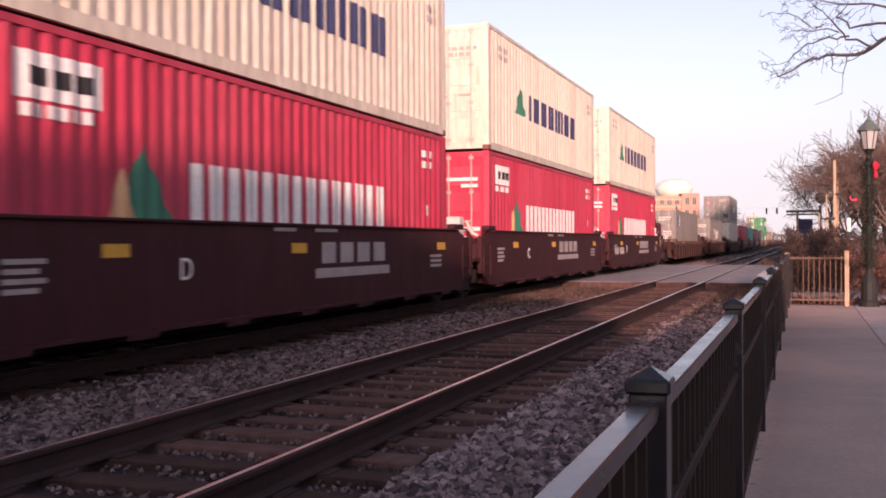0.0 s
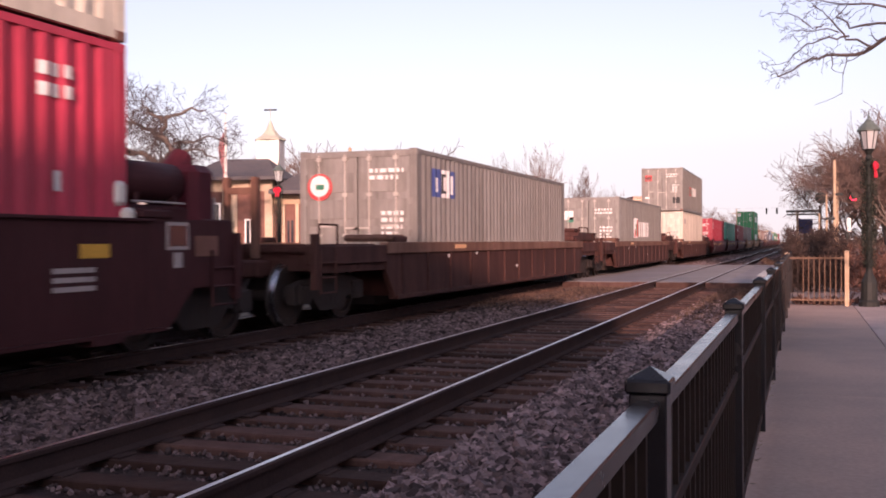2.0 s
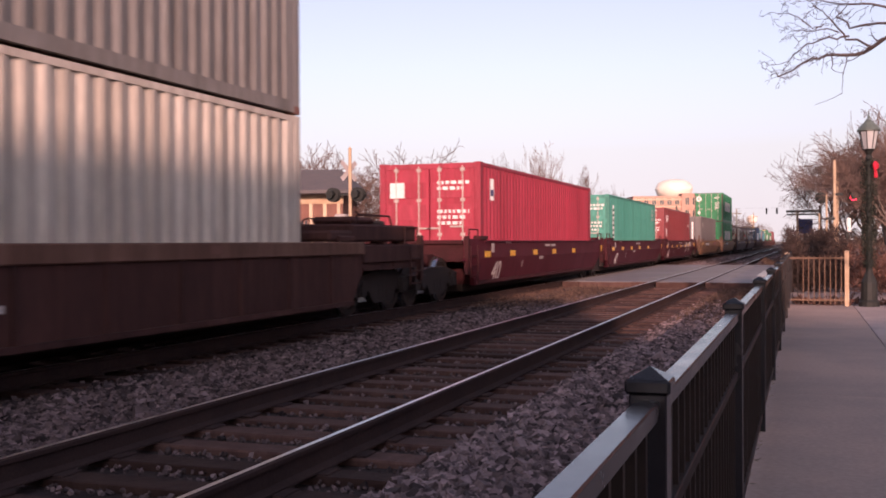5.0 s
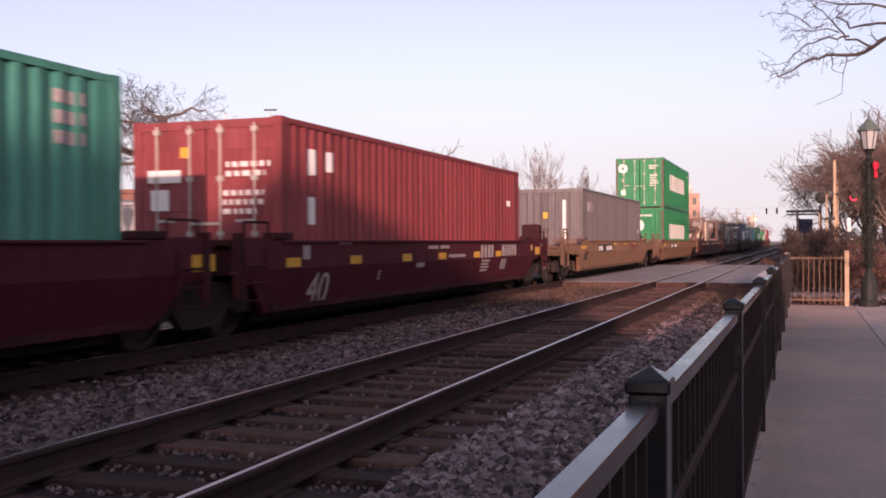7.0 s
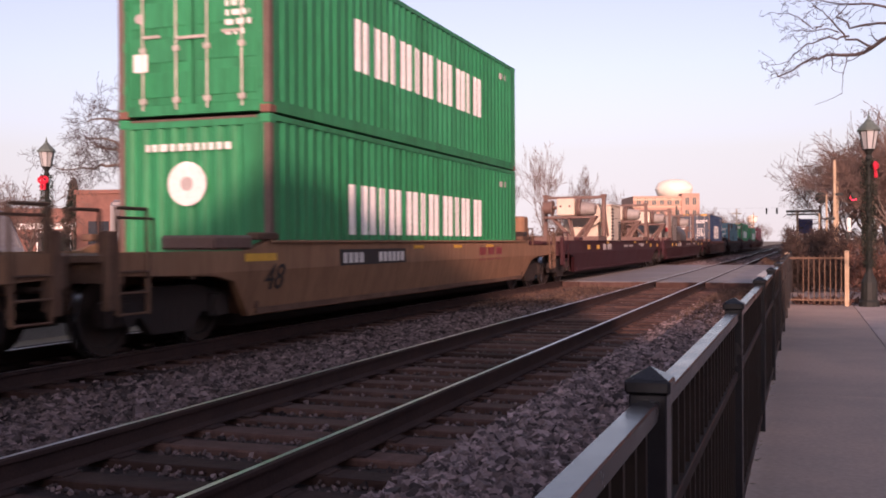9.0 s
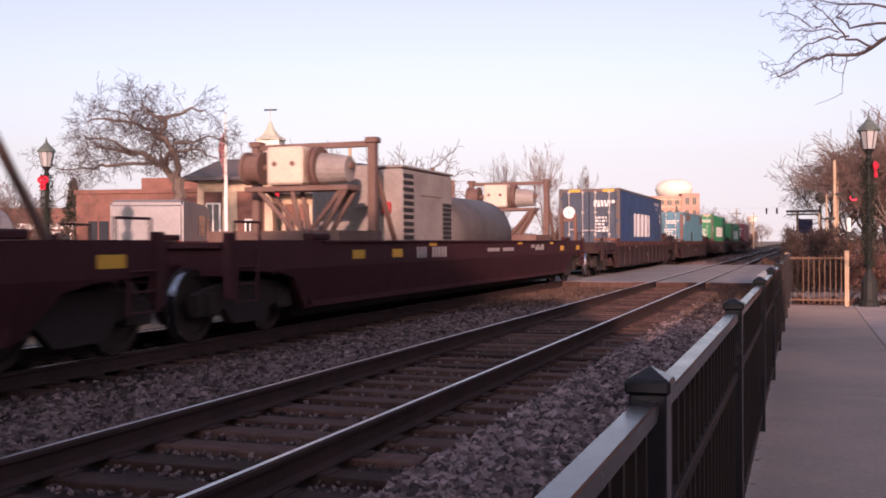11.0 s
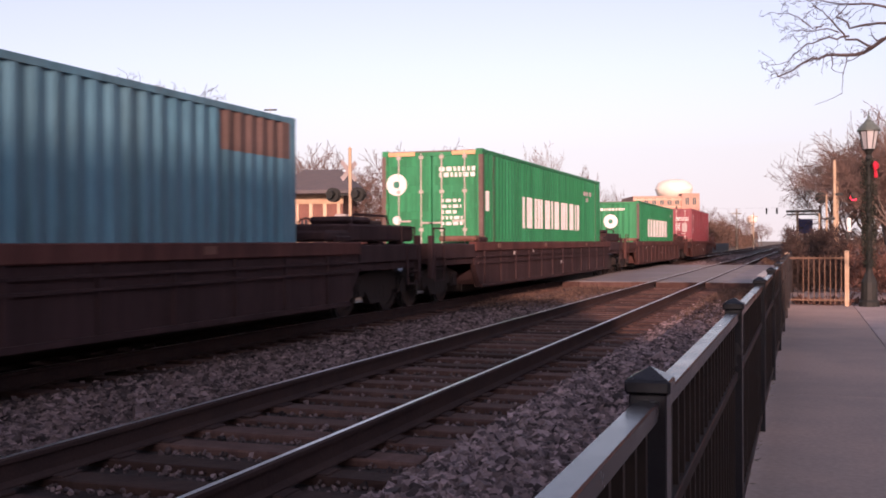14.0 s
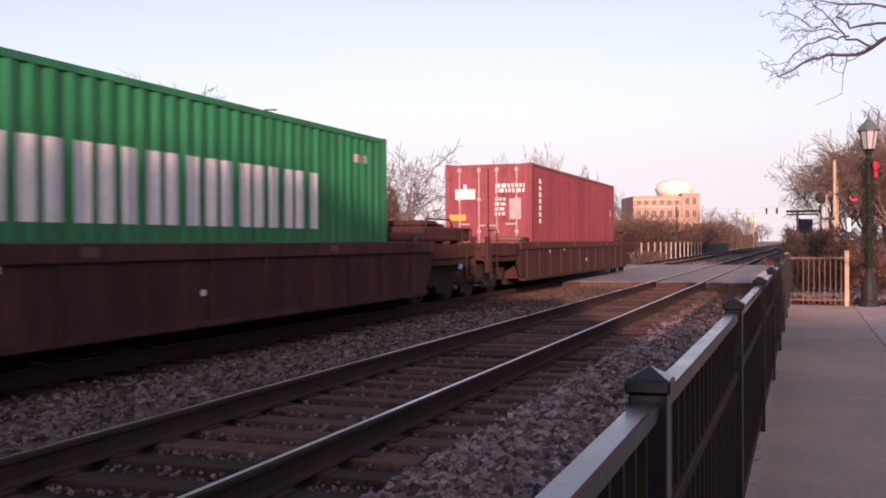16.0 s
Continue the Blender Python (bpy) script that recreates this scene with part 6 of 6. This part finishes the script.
def side_mark(car, y0, y1, z0, z1, mat, half=1.36, name="marking", label="", bend=0.0):
    bm = bmesh.new()
    box(bm, half - 0.004, half + 0.006, y0, y1, z0, z1)
    for v in bm.verts:
        v.co.x -= tuck(v.co.z, bend)
    return part(name, bm, mat, car, label)


def side_word(car, text, y, z, size, mat, half=1.36, bend=0.0):
    lean = math.degrees(math.atan(bend))
    return words("marking", text, size, mat, car, pose(half + 0.004 - tuck(z, bend), y, z, 0, 0, 90) @ pose(0, 0, 0, lean))


def number_bars(car, y, z, n, mat, h=0.22, w=0.13, gap=0.05, half=1.36):
    for i in range(n):
        side_mark(car, y + i * (w + gap), y + i * (w + gap) + w, z, z + h, mat, half, "number_bar")


for i, s in enumerate((6.73, 21.85, 36.97)):
    last = i == 2
    car = well_car("car_brown", s, -1.42, 13.6 + (0.9 if last else 0.05), "dark brown smooth-sided well car with painted grey bars", 1.5, (-1.46,) + ((14.3 - 0.5,) if last else ()), False, (-0.4, 12.6), end_top=1.34, stepped=True, couplers=(False, last))
    for y in (1.75, 5.7, 11.5):
        side_mark(car, y - 0.22, y + 0.22, 1.09, 1.23, "yellow_mark", name="reflector")
    side_word(car, "DCB"[i], 2.85, 0.82, 0.36, "white")
    m = side_mark(car, 6.2, 8.9, 0.72, 0.86, "grey_mark", name="brand_bar")
    for k in range(4):
        side_mark(car, 6.4 + k * 0.62, 6.85 + k * 0.62, 0.93, 1.24, "grey_mark", name="brand_bar")
    side_mark(car, 5.0, 5.6, 1.39, 1.44, "grey_mark", name="number_bar")
    side_mark(car, 6.2, 6.9, 1.39, 1.44, "grey_mark", name="number_bar")
    for r in range(4):
        side_mark(car, 0.2, 0.75 - 0.1 * (r % 2), 1.05 - r * 0.09, 1.1 - r * 0.09, "grey_mark", name="code_bar")
    for r in range(3):
        side_mark(car, 10.9, 11.5, 0.95 - r * 0.09, 1.0 - r * 0.09, "grey_mark", name="code_bar")
    boxpart("air_reservoir", car, "white_gear", (0.5, 0.82, -0.95, -0.6, 1.36, 1.8), 0.04, "white enamelled reservoir")
    rodwork(car, "white_gear", [(0.9, -0.7, 1.7), (0.98, -0.55, 1.45), (1.1, -0.5, 1.38)], 0.035, "pipe")
    if last:
        number_bars(car, -0.4 + 0.7, 0.75, 4, "grey_mark", 0.26, 0.16)
        number_bars(car, 1.35, 0.75, 6, "grey_mark", 0.26, 0.12)
        boxpart("equipment_box", car, "car_brown", (-0.9, 1.2, 12.3, 13.5, 1.36, 1.66), 0.04, "dark maroon equipment box on the end platform")
        bm = bmesh.new()
        lathe(bm, [(0.05, 0.0), (0.17, 0.02), (0.225, 0.09), (0.23, 1.06), (0.18, 1.12)], 18)
        r = part("air_reservoir", bm, "car_brown", car, "dark maroon air reservoir drum", True)
        r.matrix_local = pose(0.98, 12.2, 1.93, -90)
        bm = bmesh.new()
        box(bm, 0.55, 1.3, 13.32, 13.78, 1.4, 2.16, 0.09)
        part("valve_housing", bm, "car_maroon", car, "rounded maroon valve housing")
        bm = bmesh.new()
        tube(bm, (0.9, 13.4, 2.02), (0.9, 13.66, 2.26), 0.17, 0.15, n=12)
        part("hood", bm, "car_maroon", car)
        for y in (12.4, 13.1):
            boxpart("saddle", car, "car_brown", (0.8, 1.16, y, y + 0.07, 1.66, 1.8))
        rodwork(car, "grey_mark", [(1.24, 12.25, 1.69), (1.24, 13.2, 1.69)], 0.013, "guard_rail")
        boxpart("duct", car, "white_gear", (1.0, 1.26, 11.98, 12.17, 1.62, 1.9), 0.05, "white enamelled duct")
        boxpart("duct", car, "white_gear", (1.05, 1.3, 12.08, 12.28, 1.4, 1.615), 0.05, "white enamelled duct")
        boxpart("end_plate", car, "car_brown", (1.3, 1.362, 12.35, 14.05, 0.72, 1.5))
        f = boxpart("panel_frame", car, "grey_mark", (1.358, 1.37, 12.68, 13.1, 1.16, 1.47), 0, "pale framed inspection panel")
        boxpart("panel_glass", f, "glass", (1.369, 1.374, 12.72, 13.06, 1.2, 1.43))
        side_mark(car, 13.23, 13.7, 1.08, 1.32, "c_rust", 1.364, "reflector")
        side_mark(car, 12.81, 12.97, 0.96, 1.13, "grey_mark", 1.364, "code_bar")
        boxpart("valve_block", car, "machine", (0.75, 1.1, 13.8, 14.1, 1.4, 1.8), 0.03)
        rodwork(car, "truck", [(0.7, 13.9, 1.8), (0.7, 13.9, 2.5)], 0.04, "vent_pipe")

for i, (s, kind) in enumerate(((57.64, 0), (79.38, 0), (101.33, 0), (260.9, 1), (282.6, 1), (304.3, 1), (326.2, 1), (348.2, 1))):
    # sunlit last two cars take the lighter tone, shaded ones the darker
    gear = "car_shade_steel" if kind and i < 6 else "car_rust_web"
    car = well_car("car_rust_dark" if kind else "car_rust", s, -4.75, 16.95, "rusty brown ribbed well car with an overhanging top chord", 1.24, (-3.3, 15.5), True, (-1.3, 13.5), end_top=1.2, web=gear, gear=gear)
    bm = bmesh.new()
    box(bm, 0.5, 1.35, -1.7, -0.9, 1.25, 1.37, 0.04)
    part("end_step", bm, "car_rust", car)
    boxpart("crossover_platform", car, gear, (-1.25, 1.3, 13.75, 16.5, 1.25, 1.53), 0.03, "raised crossover platform")
    boxpart("crossover_platform", car, gear, (-1.2, 1.34, 12.9, 13.72, 1.25, 1.42), 0.04, "raised crossover platform")
    for y in (14.1, 15.0, 15.9):
        boxpart("platform_bracket", car, gear, (1.05, 1.32, y, y + 0.08, 1.0, 1.25))
    boxpart("retainer_box", car, gear, (0.35, 1.1, 14.2, 15.1, 1.53, 1.66), 0.05)
    boxpart("brake_lever", car, "truck", (0.7, 0.82, 15.5, 16.2, 1.53, 1.62), 0.03)
    rodwork(car, gear, [(1.27, 13.9, 1.5), (1.27, 14.0, 1.68), (1.27, 15.3, 1.68), (1.27, 15.45, 1.5)], 0.02)
    boxpart("end_light", car, "white_gear", (1.31, 1.34, 16.3, 16.38, 1.06, 1.14), 0.01)
    for y in (-0.2, 4.2, 9.6):
        side_mark(car, y, y + 0.25, 1.1, 1.2, "car_rust" if i % 2 else "c_rust", 1.405, "patch")
    for y, z in ((6.3, 0.62), (1.3, 0.93), (3.1, 0.97)):
        side_mark(car, y, y + 0.09, z, z + 0.07, "white", name="reflector")
    if i in (0, 3):
        for x in (-0.05, 0.42):
            boxpart("brake_stand", car, "car_rust", (x - 0.05, x + 0.05, -4.55, -4.42, 1.0, 2.2), 0.015)
        boxpart("brake_stand_bar", car, "car_rust", (-0.05, 0.42, -4.53, -4.46, 1.95, 2.05))
    if kind == 0:
        side_mark(car, 1.6, 2.3, 1.11, 1.19, "orange_mark", 1.405, "reflector")

for i, s in enumerate((122.0, 137.67, 153.29)):
    last = i == 2
    car = well_car("car_maroon", s, -1.7, 13.9 + (0.9 if last else 0), "maroon folded-side well car with yellow reflectors", 1.27, ((-1.72,) if i else (-2.4,)) + ((13.75,) if last else ()), False, (-0.35, 12.55), couplers=(i == 0, last), end_top=1.3, bend=0.25, gear="car_maroon_gear")
    for y in (-0.15, 1.9, 4.05) + ((5.9, 8.08, 9.7) if last else (6.15, 8.7)):
        side_mark(car, y, y + 0.42, 0.9, 1.03, "yellow_mark", name="reflector")
    side_word(car, "40", 0.6, 0.34, 0.68, "grey_mark", bend=0.25)
    side_mark(car, 0.35, 0.55, 1.0, 1.2, "grey_mark", name="code_bar")
    side_mark(car, 1.5, 1.95, 1.21, 1.25, "grey_mark", name="code_bar")
    side_word(car, "E", 3.05, 0.62, 0.22, "grey_mark", bend=0.25)
    side_mark(car, 4.75, 5.15, 0.78, 0.86, "grey_mark", name="code_bar", bend=0.25)
    if last:
        number_bars(car, 8.6, 0.89, 4, "grey_mark", 0.28, 0.14, 0.11)
        number_bars(car, 10.22, 0.91, 6, "grey_mark", 0.26, 0.12, 0.09)
        for r in range(4):
            side_mark(car, 8.7, 9.26 - 0.08 * (r % 2), 0.8 - r * 0.07, 0.84 - r * 0.07, "grey_mark", name="code_bar", bend=0.25)
        side_mark(car, 10.2, 10.6, 0.6, 0.84, "machine", name="notice_panel", bend=0.25)
        side_mark(car, 6.5, 7.5, 0.93, 0.99, "grey_mark", name="code_bar")
        side_mark(car, 12.83, 12.95, 1.02, 1.16, "orange_mark", name="reflector")
        side_mark(car, 13.88, 13.96, 1.05, 1.18, "grey_mark", name="code_bar")
    for y in (5.35, 6.0):
        side_mark(car, y, y + 0.5, 1.11, 1.17, "grey_mark", name="code_bar")
    side_mark(car, 13.25, 13.72, 0.9, 1.1, "yellow_mark", name="reflector")

for i, s in enumerate((173.27, 193.29)):
    car = well_car("car_yellow", s, -3.85, 16.1, "ochre yellow folded-side well car with dark stencils", 1.27, (-2.0, 14.2), False, (-0.45, 12.65), end_top=1.14, bend=0.25, gear="car_ochre_gear")
    side_mark(car, 1.85, 4.5, 0.885, 1.13, "black_mark", name="stencil_panel", label="dark stencil panel")
    for k in range(4):
        side_mark(car, 1.95 + k * 0.2, 2.09 + k * 0.2, 0.92, 1.08, "white", 1.366, "number_bar")
    for k in range(6):
        side_mark(car, 3.32 + k * 0.19, 3.45 + k * 0.19, 0.92, 1.08, "white", 1.366, "number_bar")
    side_word(car, "48", -0.35, 0.62, 0.5, "black_mark", bend=0.25)
    for k in range(3):
        side_mark(car, 8.8 + k * 0.62, 9.25 + k * 0.62, 0.84, 1.12, "c_oxblood", name="brand_bar", bend=0.25)
    side_mark(car, -0.9, -0.1, 1.0, 1.1, "yellow_mark", name="reflector")
    for e, g in ((-3.4, 1), (15.65, -1)):
        for x in (1.36, 0.75):
            rodwork(car, "car_ochre_gear", [(x, e, 0.5), (x, e, 1.6), (x, e + g * 0.5, 1.6), (x, e + g * 0.5, 0.5)], 0.022)
    boxpart("equipment_box", car, "car_yellow", (-0.3, 0.6, 15.25, 15.75, 1.12, 1.95), 0.04, "ochre equipment box on the end platform")
    if i == 0:
        boxpart("brake_gear", car, "car_maroon_gear", (0.05, 0.6, -3.3, -3.0, 1.12, 1.75), 0.05, "dark red brake gear housing")
    boxpart("valve", car, "truck", (0.7, 1.05, 13.6, 14.0, 1.12, 1.5), 0.04)
    boxpart("end_step", car, "machine_brown", (0.6, 1.36, -1.6, -0.7, 1.15, 1.33), 0.03)
    for k in range(3):
        side_mark(car, 4.9 + 2.2 * k, 5.4 + 2.2 * k, 1.12, 1.18, "yellow_mark", name="reflector")

# ---- machinery on two purple-brown cars ----
for i, s in enumerate((211.9, 234.2)):
    car = well_car("car_purple", s, -2.2, 19.4, "purple-brown folded-side well car carrying machinery", 1.27, (-0.9, 18.1), False, (0.5, 16.9), end_top=1.27, bend=0.25)
    for y in (1.7, 3.3, 15.85, 18.0):
        side_mark(car, y, y + 0.45, 0.98, 1.12, "yellow_mark", name="reflector")
    for y in (5.1, 11.3, 14.6):
        side_mark(car, y, y + 0.4, 1.17, 1.26, "yellow_mark", name="reflector")
    for y in (8.8, 10.0, 13.0):
        side_mark(car, y, y + 0.9, 1.02, 1.1, "grey_mark", name="code_bar")
    number_bars(car, 4.45, 0.95, 3, "grey_mark", 0.2, 0.13)
    number_bars(car, 5.25, 0.95, 5, "grey_mark", 0.2, 0.12)
    for r in range(3):
        side_mark(car, 12.6 + r * 0.5, 12.9 + r * 0.5, 1.08, 1.16, "grey_mark", name="code_bar")


def machine_frame(s, box_mat, x=0.0, length=4.6):
    """Steel frame with splayed legs that carries a boxed winch between two drums."""
    f = empty("machinery_frame", "brown steel frame carrying a boxed winch with drums", "machinery", "machinery on the train", "", pose(TRAIN_X + x, s, 1.27))
    e = length
    for sx in (-1.2, 1.05):
        boxpart("post", f, "machine_brown", (sx - 0.07, sx + 0.07, e - 0.08, e + 0.08, 0.162, 1.66), 0.01)
        boxpart("post_cap", f, "machine_brown", (sx - 0.11, sx + 0.11, e - 0.11, e + 0.11, 1.661, 1.76), 0.015)
    boxpart("cross_beam", f, "machine_brown", (-1.12, 0.97, e - 0.05, e + 0.05, 1.6, 1.7), 0.01)
    boxpart("platform", f, "machine_brown", (-1.1, 0.86, e - 0.62, e - 0.12, 0.84, 0.93), 0.01)
    for x0, x1 in ((-0.85, -0.15), (-0.2, -0.05), (0.72, 0.12), (0.8, 0.36)):
        for y in (e - 0.55, e - 0.2):
            bm = bmesh.new()
            tube(bm, (x0, y, 0.86), (x1, y, 0.14), 0.045, n=6)
            part("brace", bm, "machine_brown", f)
    bm = bmesh.new()
    tube(bm, (1.05, e + 0.08, 1.25), (1.05, e + 0.95, 0.0), 0.05, n=6)
    part("brace", bm, "machine_brown", f)
    boxpart("base_frame", f, "machine_brown", (-1.28, 1.13, e - 1.5, e + 0.15, -0.02, 0.16))
    bm = bmesh.new()
    box(bm, -0.62, 0.06, e - 0.7, e - 0.1, 0.95, 1.59, 0.04)
    h = part("housing", bm, box_mat, f, "cream sheet-metal housing")
    for x0 in (-0.46, -0.12):
        bm = bmesh.new()
        tube(bm, (x0, e - 0.71, 1.3), (x0, e - 0.695, 1.3), 0.045, n=12)
        part("port", bm, "machine_brown", h)
    for x0, x1, r in ((-1.15, -0.85, 0.24), (0.15, 0.24, 0.29)):
        bm = bmesh.new()
        tube(bm, (x0, e - 0.38, 1.26), (x1, e - 0.38, 1.26), r, n=20)
        tube(bm, (x0 - 0.03, e - 0.38, 1.26), (x0 + 0.03, e - 0.38, 1.26), r + 0.05, n=20)
        tube(bm, (x1 - 0.03, e - 0.38, 1.26), (x1 + 0.03, e - 0.38, 1.26), r + 0.05, n=20)
        part("drum", bm, "machine_brown", f)
    bm = bmesh.new()
    tube(bm, (0.29, e - 0.38, 1.22), (0.8, e - 0.38, 1.2), 0.27, 0.22, n=18)
    part("motor_case", bm, "machine", f)
    bm = bmesh.new()
    tube(bm, (-1.1, e - 0.38, 1.26), (0.86, e - 0.38, 1.26), 0.06, n=8)
    part("shaft", bm, "machine_brown", f)
    moving.append((f, TRAIN_X + x, s, 1.27))
    return f


def cabinet(s, L, mat, label, h=1.35):
    c = empty("machine_cabinet", label, "machinery", "machinery on the train", "", pose(TRAIN_X, s, 1.27))
    bm = bmesh.new()
    box(bm, -0.9, 0.98, 0, L, -0.9, h, 0.04)
    b = part("body", bm, mat, c)
    bm = bmesh.new()
    box(bm, -0.93, 1.01, -0.03, L + 0.03, h, h + 0.05, 0.015)
    part("lid", bm, mat, c)
    for y0 in (0.05, L - 0.6):
        for k in range(10 if y0 < 1 else 8):
            z = 0.02 + k * 0.128 if y0 < 1 else 0.02 + k * 0.095
            boxpart("louvre", c, "black_mark", (0.976, 0.992, y0, y0 + 0.5, z, z + 0.075))
    boxpart("panel_seam", c, "machine_brown", (0.978, 0.988, L * 0.35, L * 0.75, 0.86, 0.88))
    bm = bmesh.new()
    tube(bm, (0.3, -0.5, 1.0), (0.3, -0.01, 1.0), 0.3, 0.26, n=18)
    tube(bm, (0.3, -0.52, 1.0), (0.3, -0.3, 1.0), 0.42, n=18)
    part("fan", bm, mat, c)
    boxpart("red_valve", c, "red_mark", (0.62, 0.78, -0.16, -0.01, 0.5, 0.72), 0.03)
    moving.append((c, TRAIN_X, s, 1.27))
    return c


def tank(s, L, label):
    t = empty("steel_tank", label, "tank", "machinery on the train", "", pose(TRAIN_X, s, 1.27))
    bm = bmesh.new()
    prof = [(0.05, 0.0), (0.45, 0.04), (0.79, 0.2), (0.91, 0.42), (0.91, L - 0.42), (0.79, L - 0.2), (0.45, L - 0.04), (0.05, L)]
    lathe(bm, prof, 28)
    b = part("shell", bm, "machine_tank", t, smooth=True)
    b.matrix_local = pose(0.1, 0, 0.12, -90)
    for y in (0.7, L - 0.8):
        boxpart("saddle", t, "machine_brown", (-0.7, 0.9, y, y + 0.16, -0.95, -0.2))
    bm = bmesh.new()
    tube(bm, (0.1, 0.7, 0.95), (0.1, 0.7, 1.65), 0.05, n=8)
    tube(bm, (0.3, 1.5, 0.95), (0.3, 1.5, 1.4), 0.05, n=8)
    part("vent_pipe", bm, "machine_brown", t)
    moving.append((t, TRAIN_X, s, 1.27))
    return t


machine_frame(213.2, "machine_cream", -0.2, 6.0)
cabinet(220.0, 2.2, "machine_cream", "cream louvred machine cabinet on the car")
machine_frame(224.4, "machine_cream", 0.0, 4.2)
machine_frame(233.0, "machine_cream", 0.0, 4.4)
cabinet(238.9, 2.8, "machine", "grey louvred machine cabinet on the car")
tank(242.2, 4.4, "sooty grey horizontal steel tank on saddles")
machine_frame(245.1, "machine_cream", 0.0, 4.58)


# ---- the train rolls past at a steady pace ----
def motions():
    for thing, x, s, z in moving:
        walk(thing, [(t, pose(x, s - SPEED * t, z)) for t in (0.0, 8.0, 16.0)])
    turn = SPEED / WHEEL_R
    for w, dy in wheelsets:
        walk(w, [(i / FPS, pose(0, dy, WHEEL_R, math.degrees(turn * i / FPS))) for i in range(0, 16 * FPS + 1)])


motions()
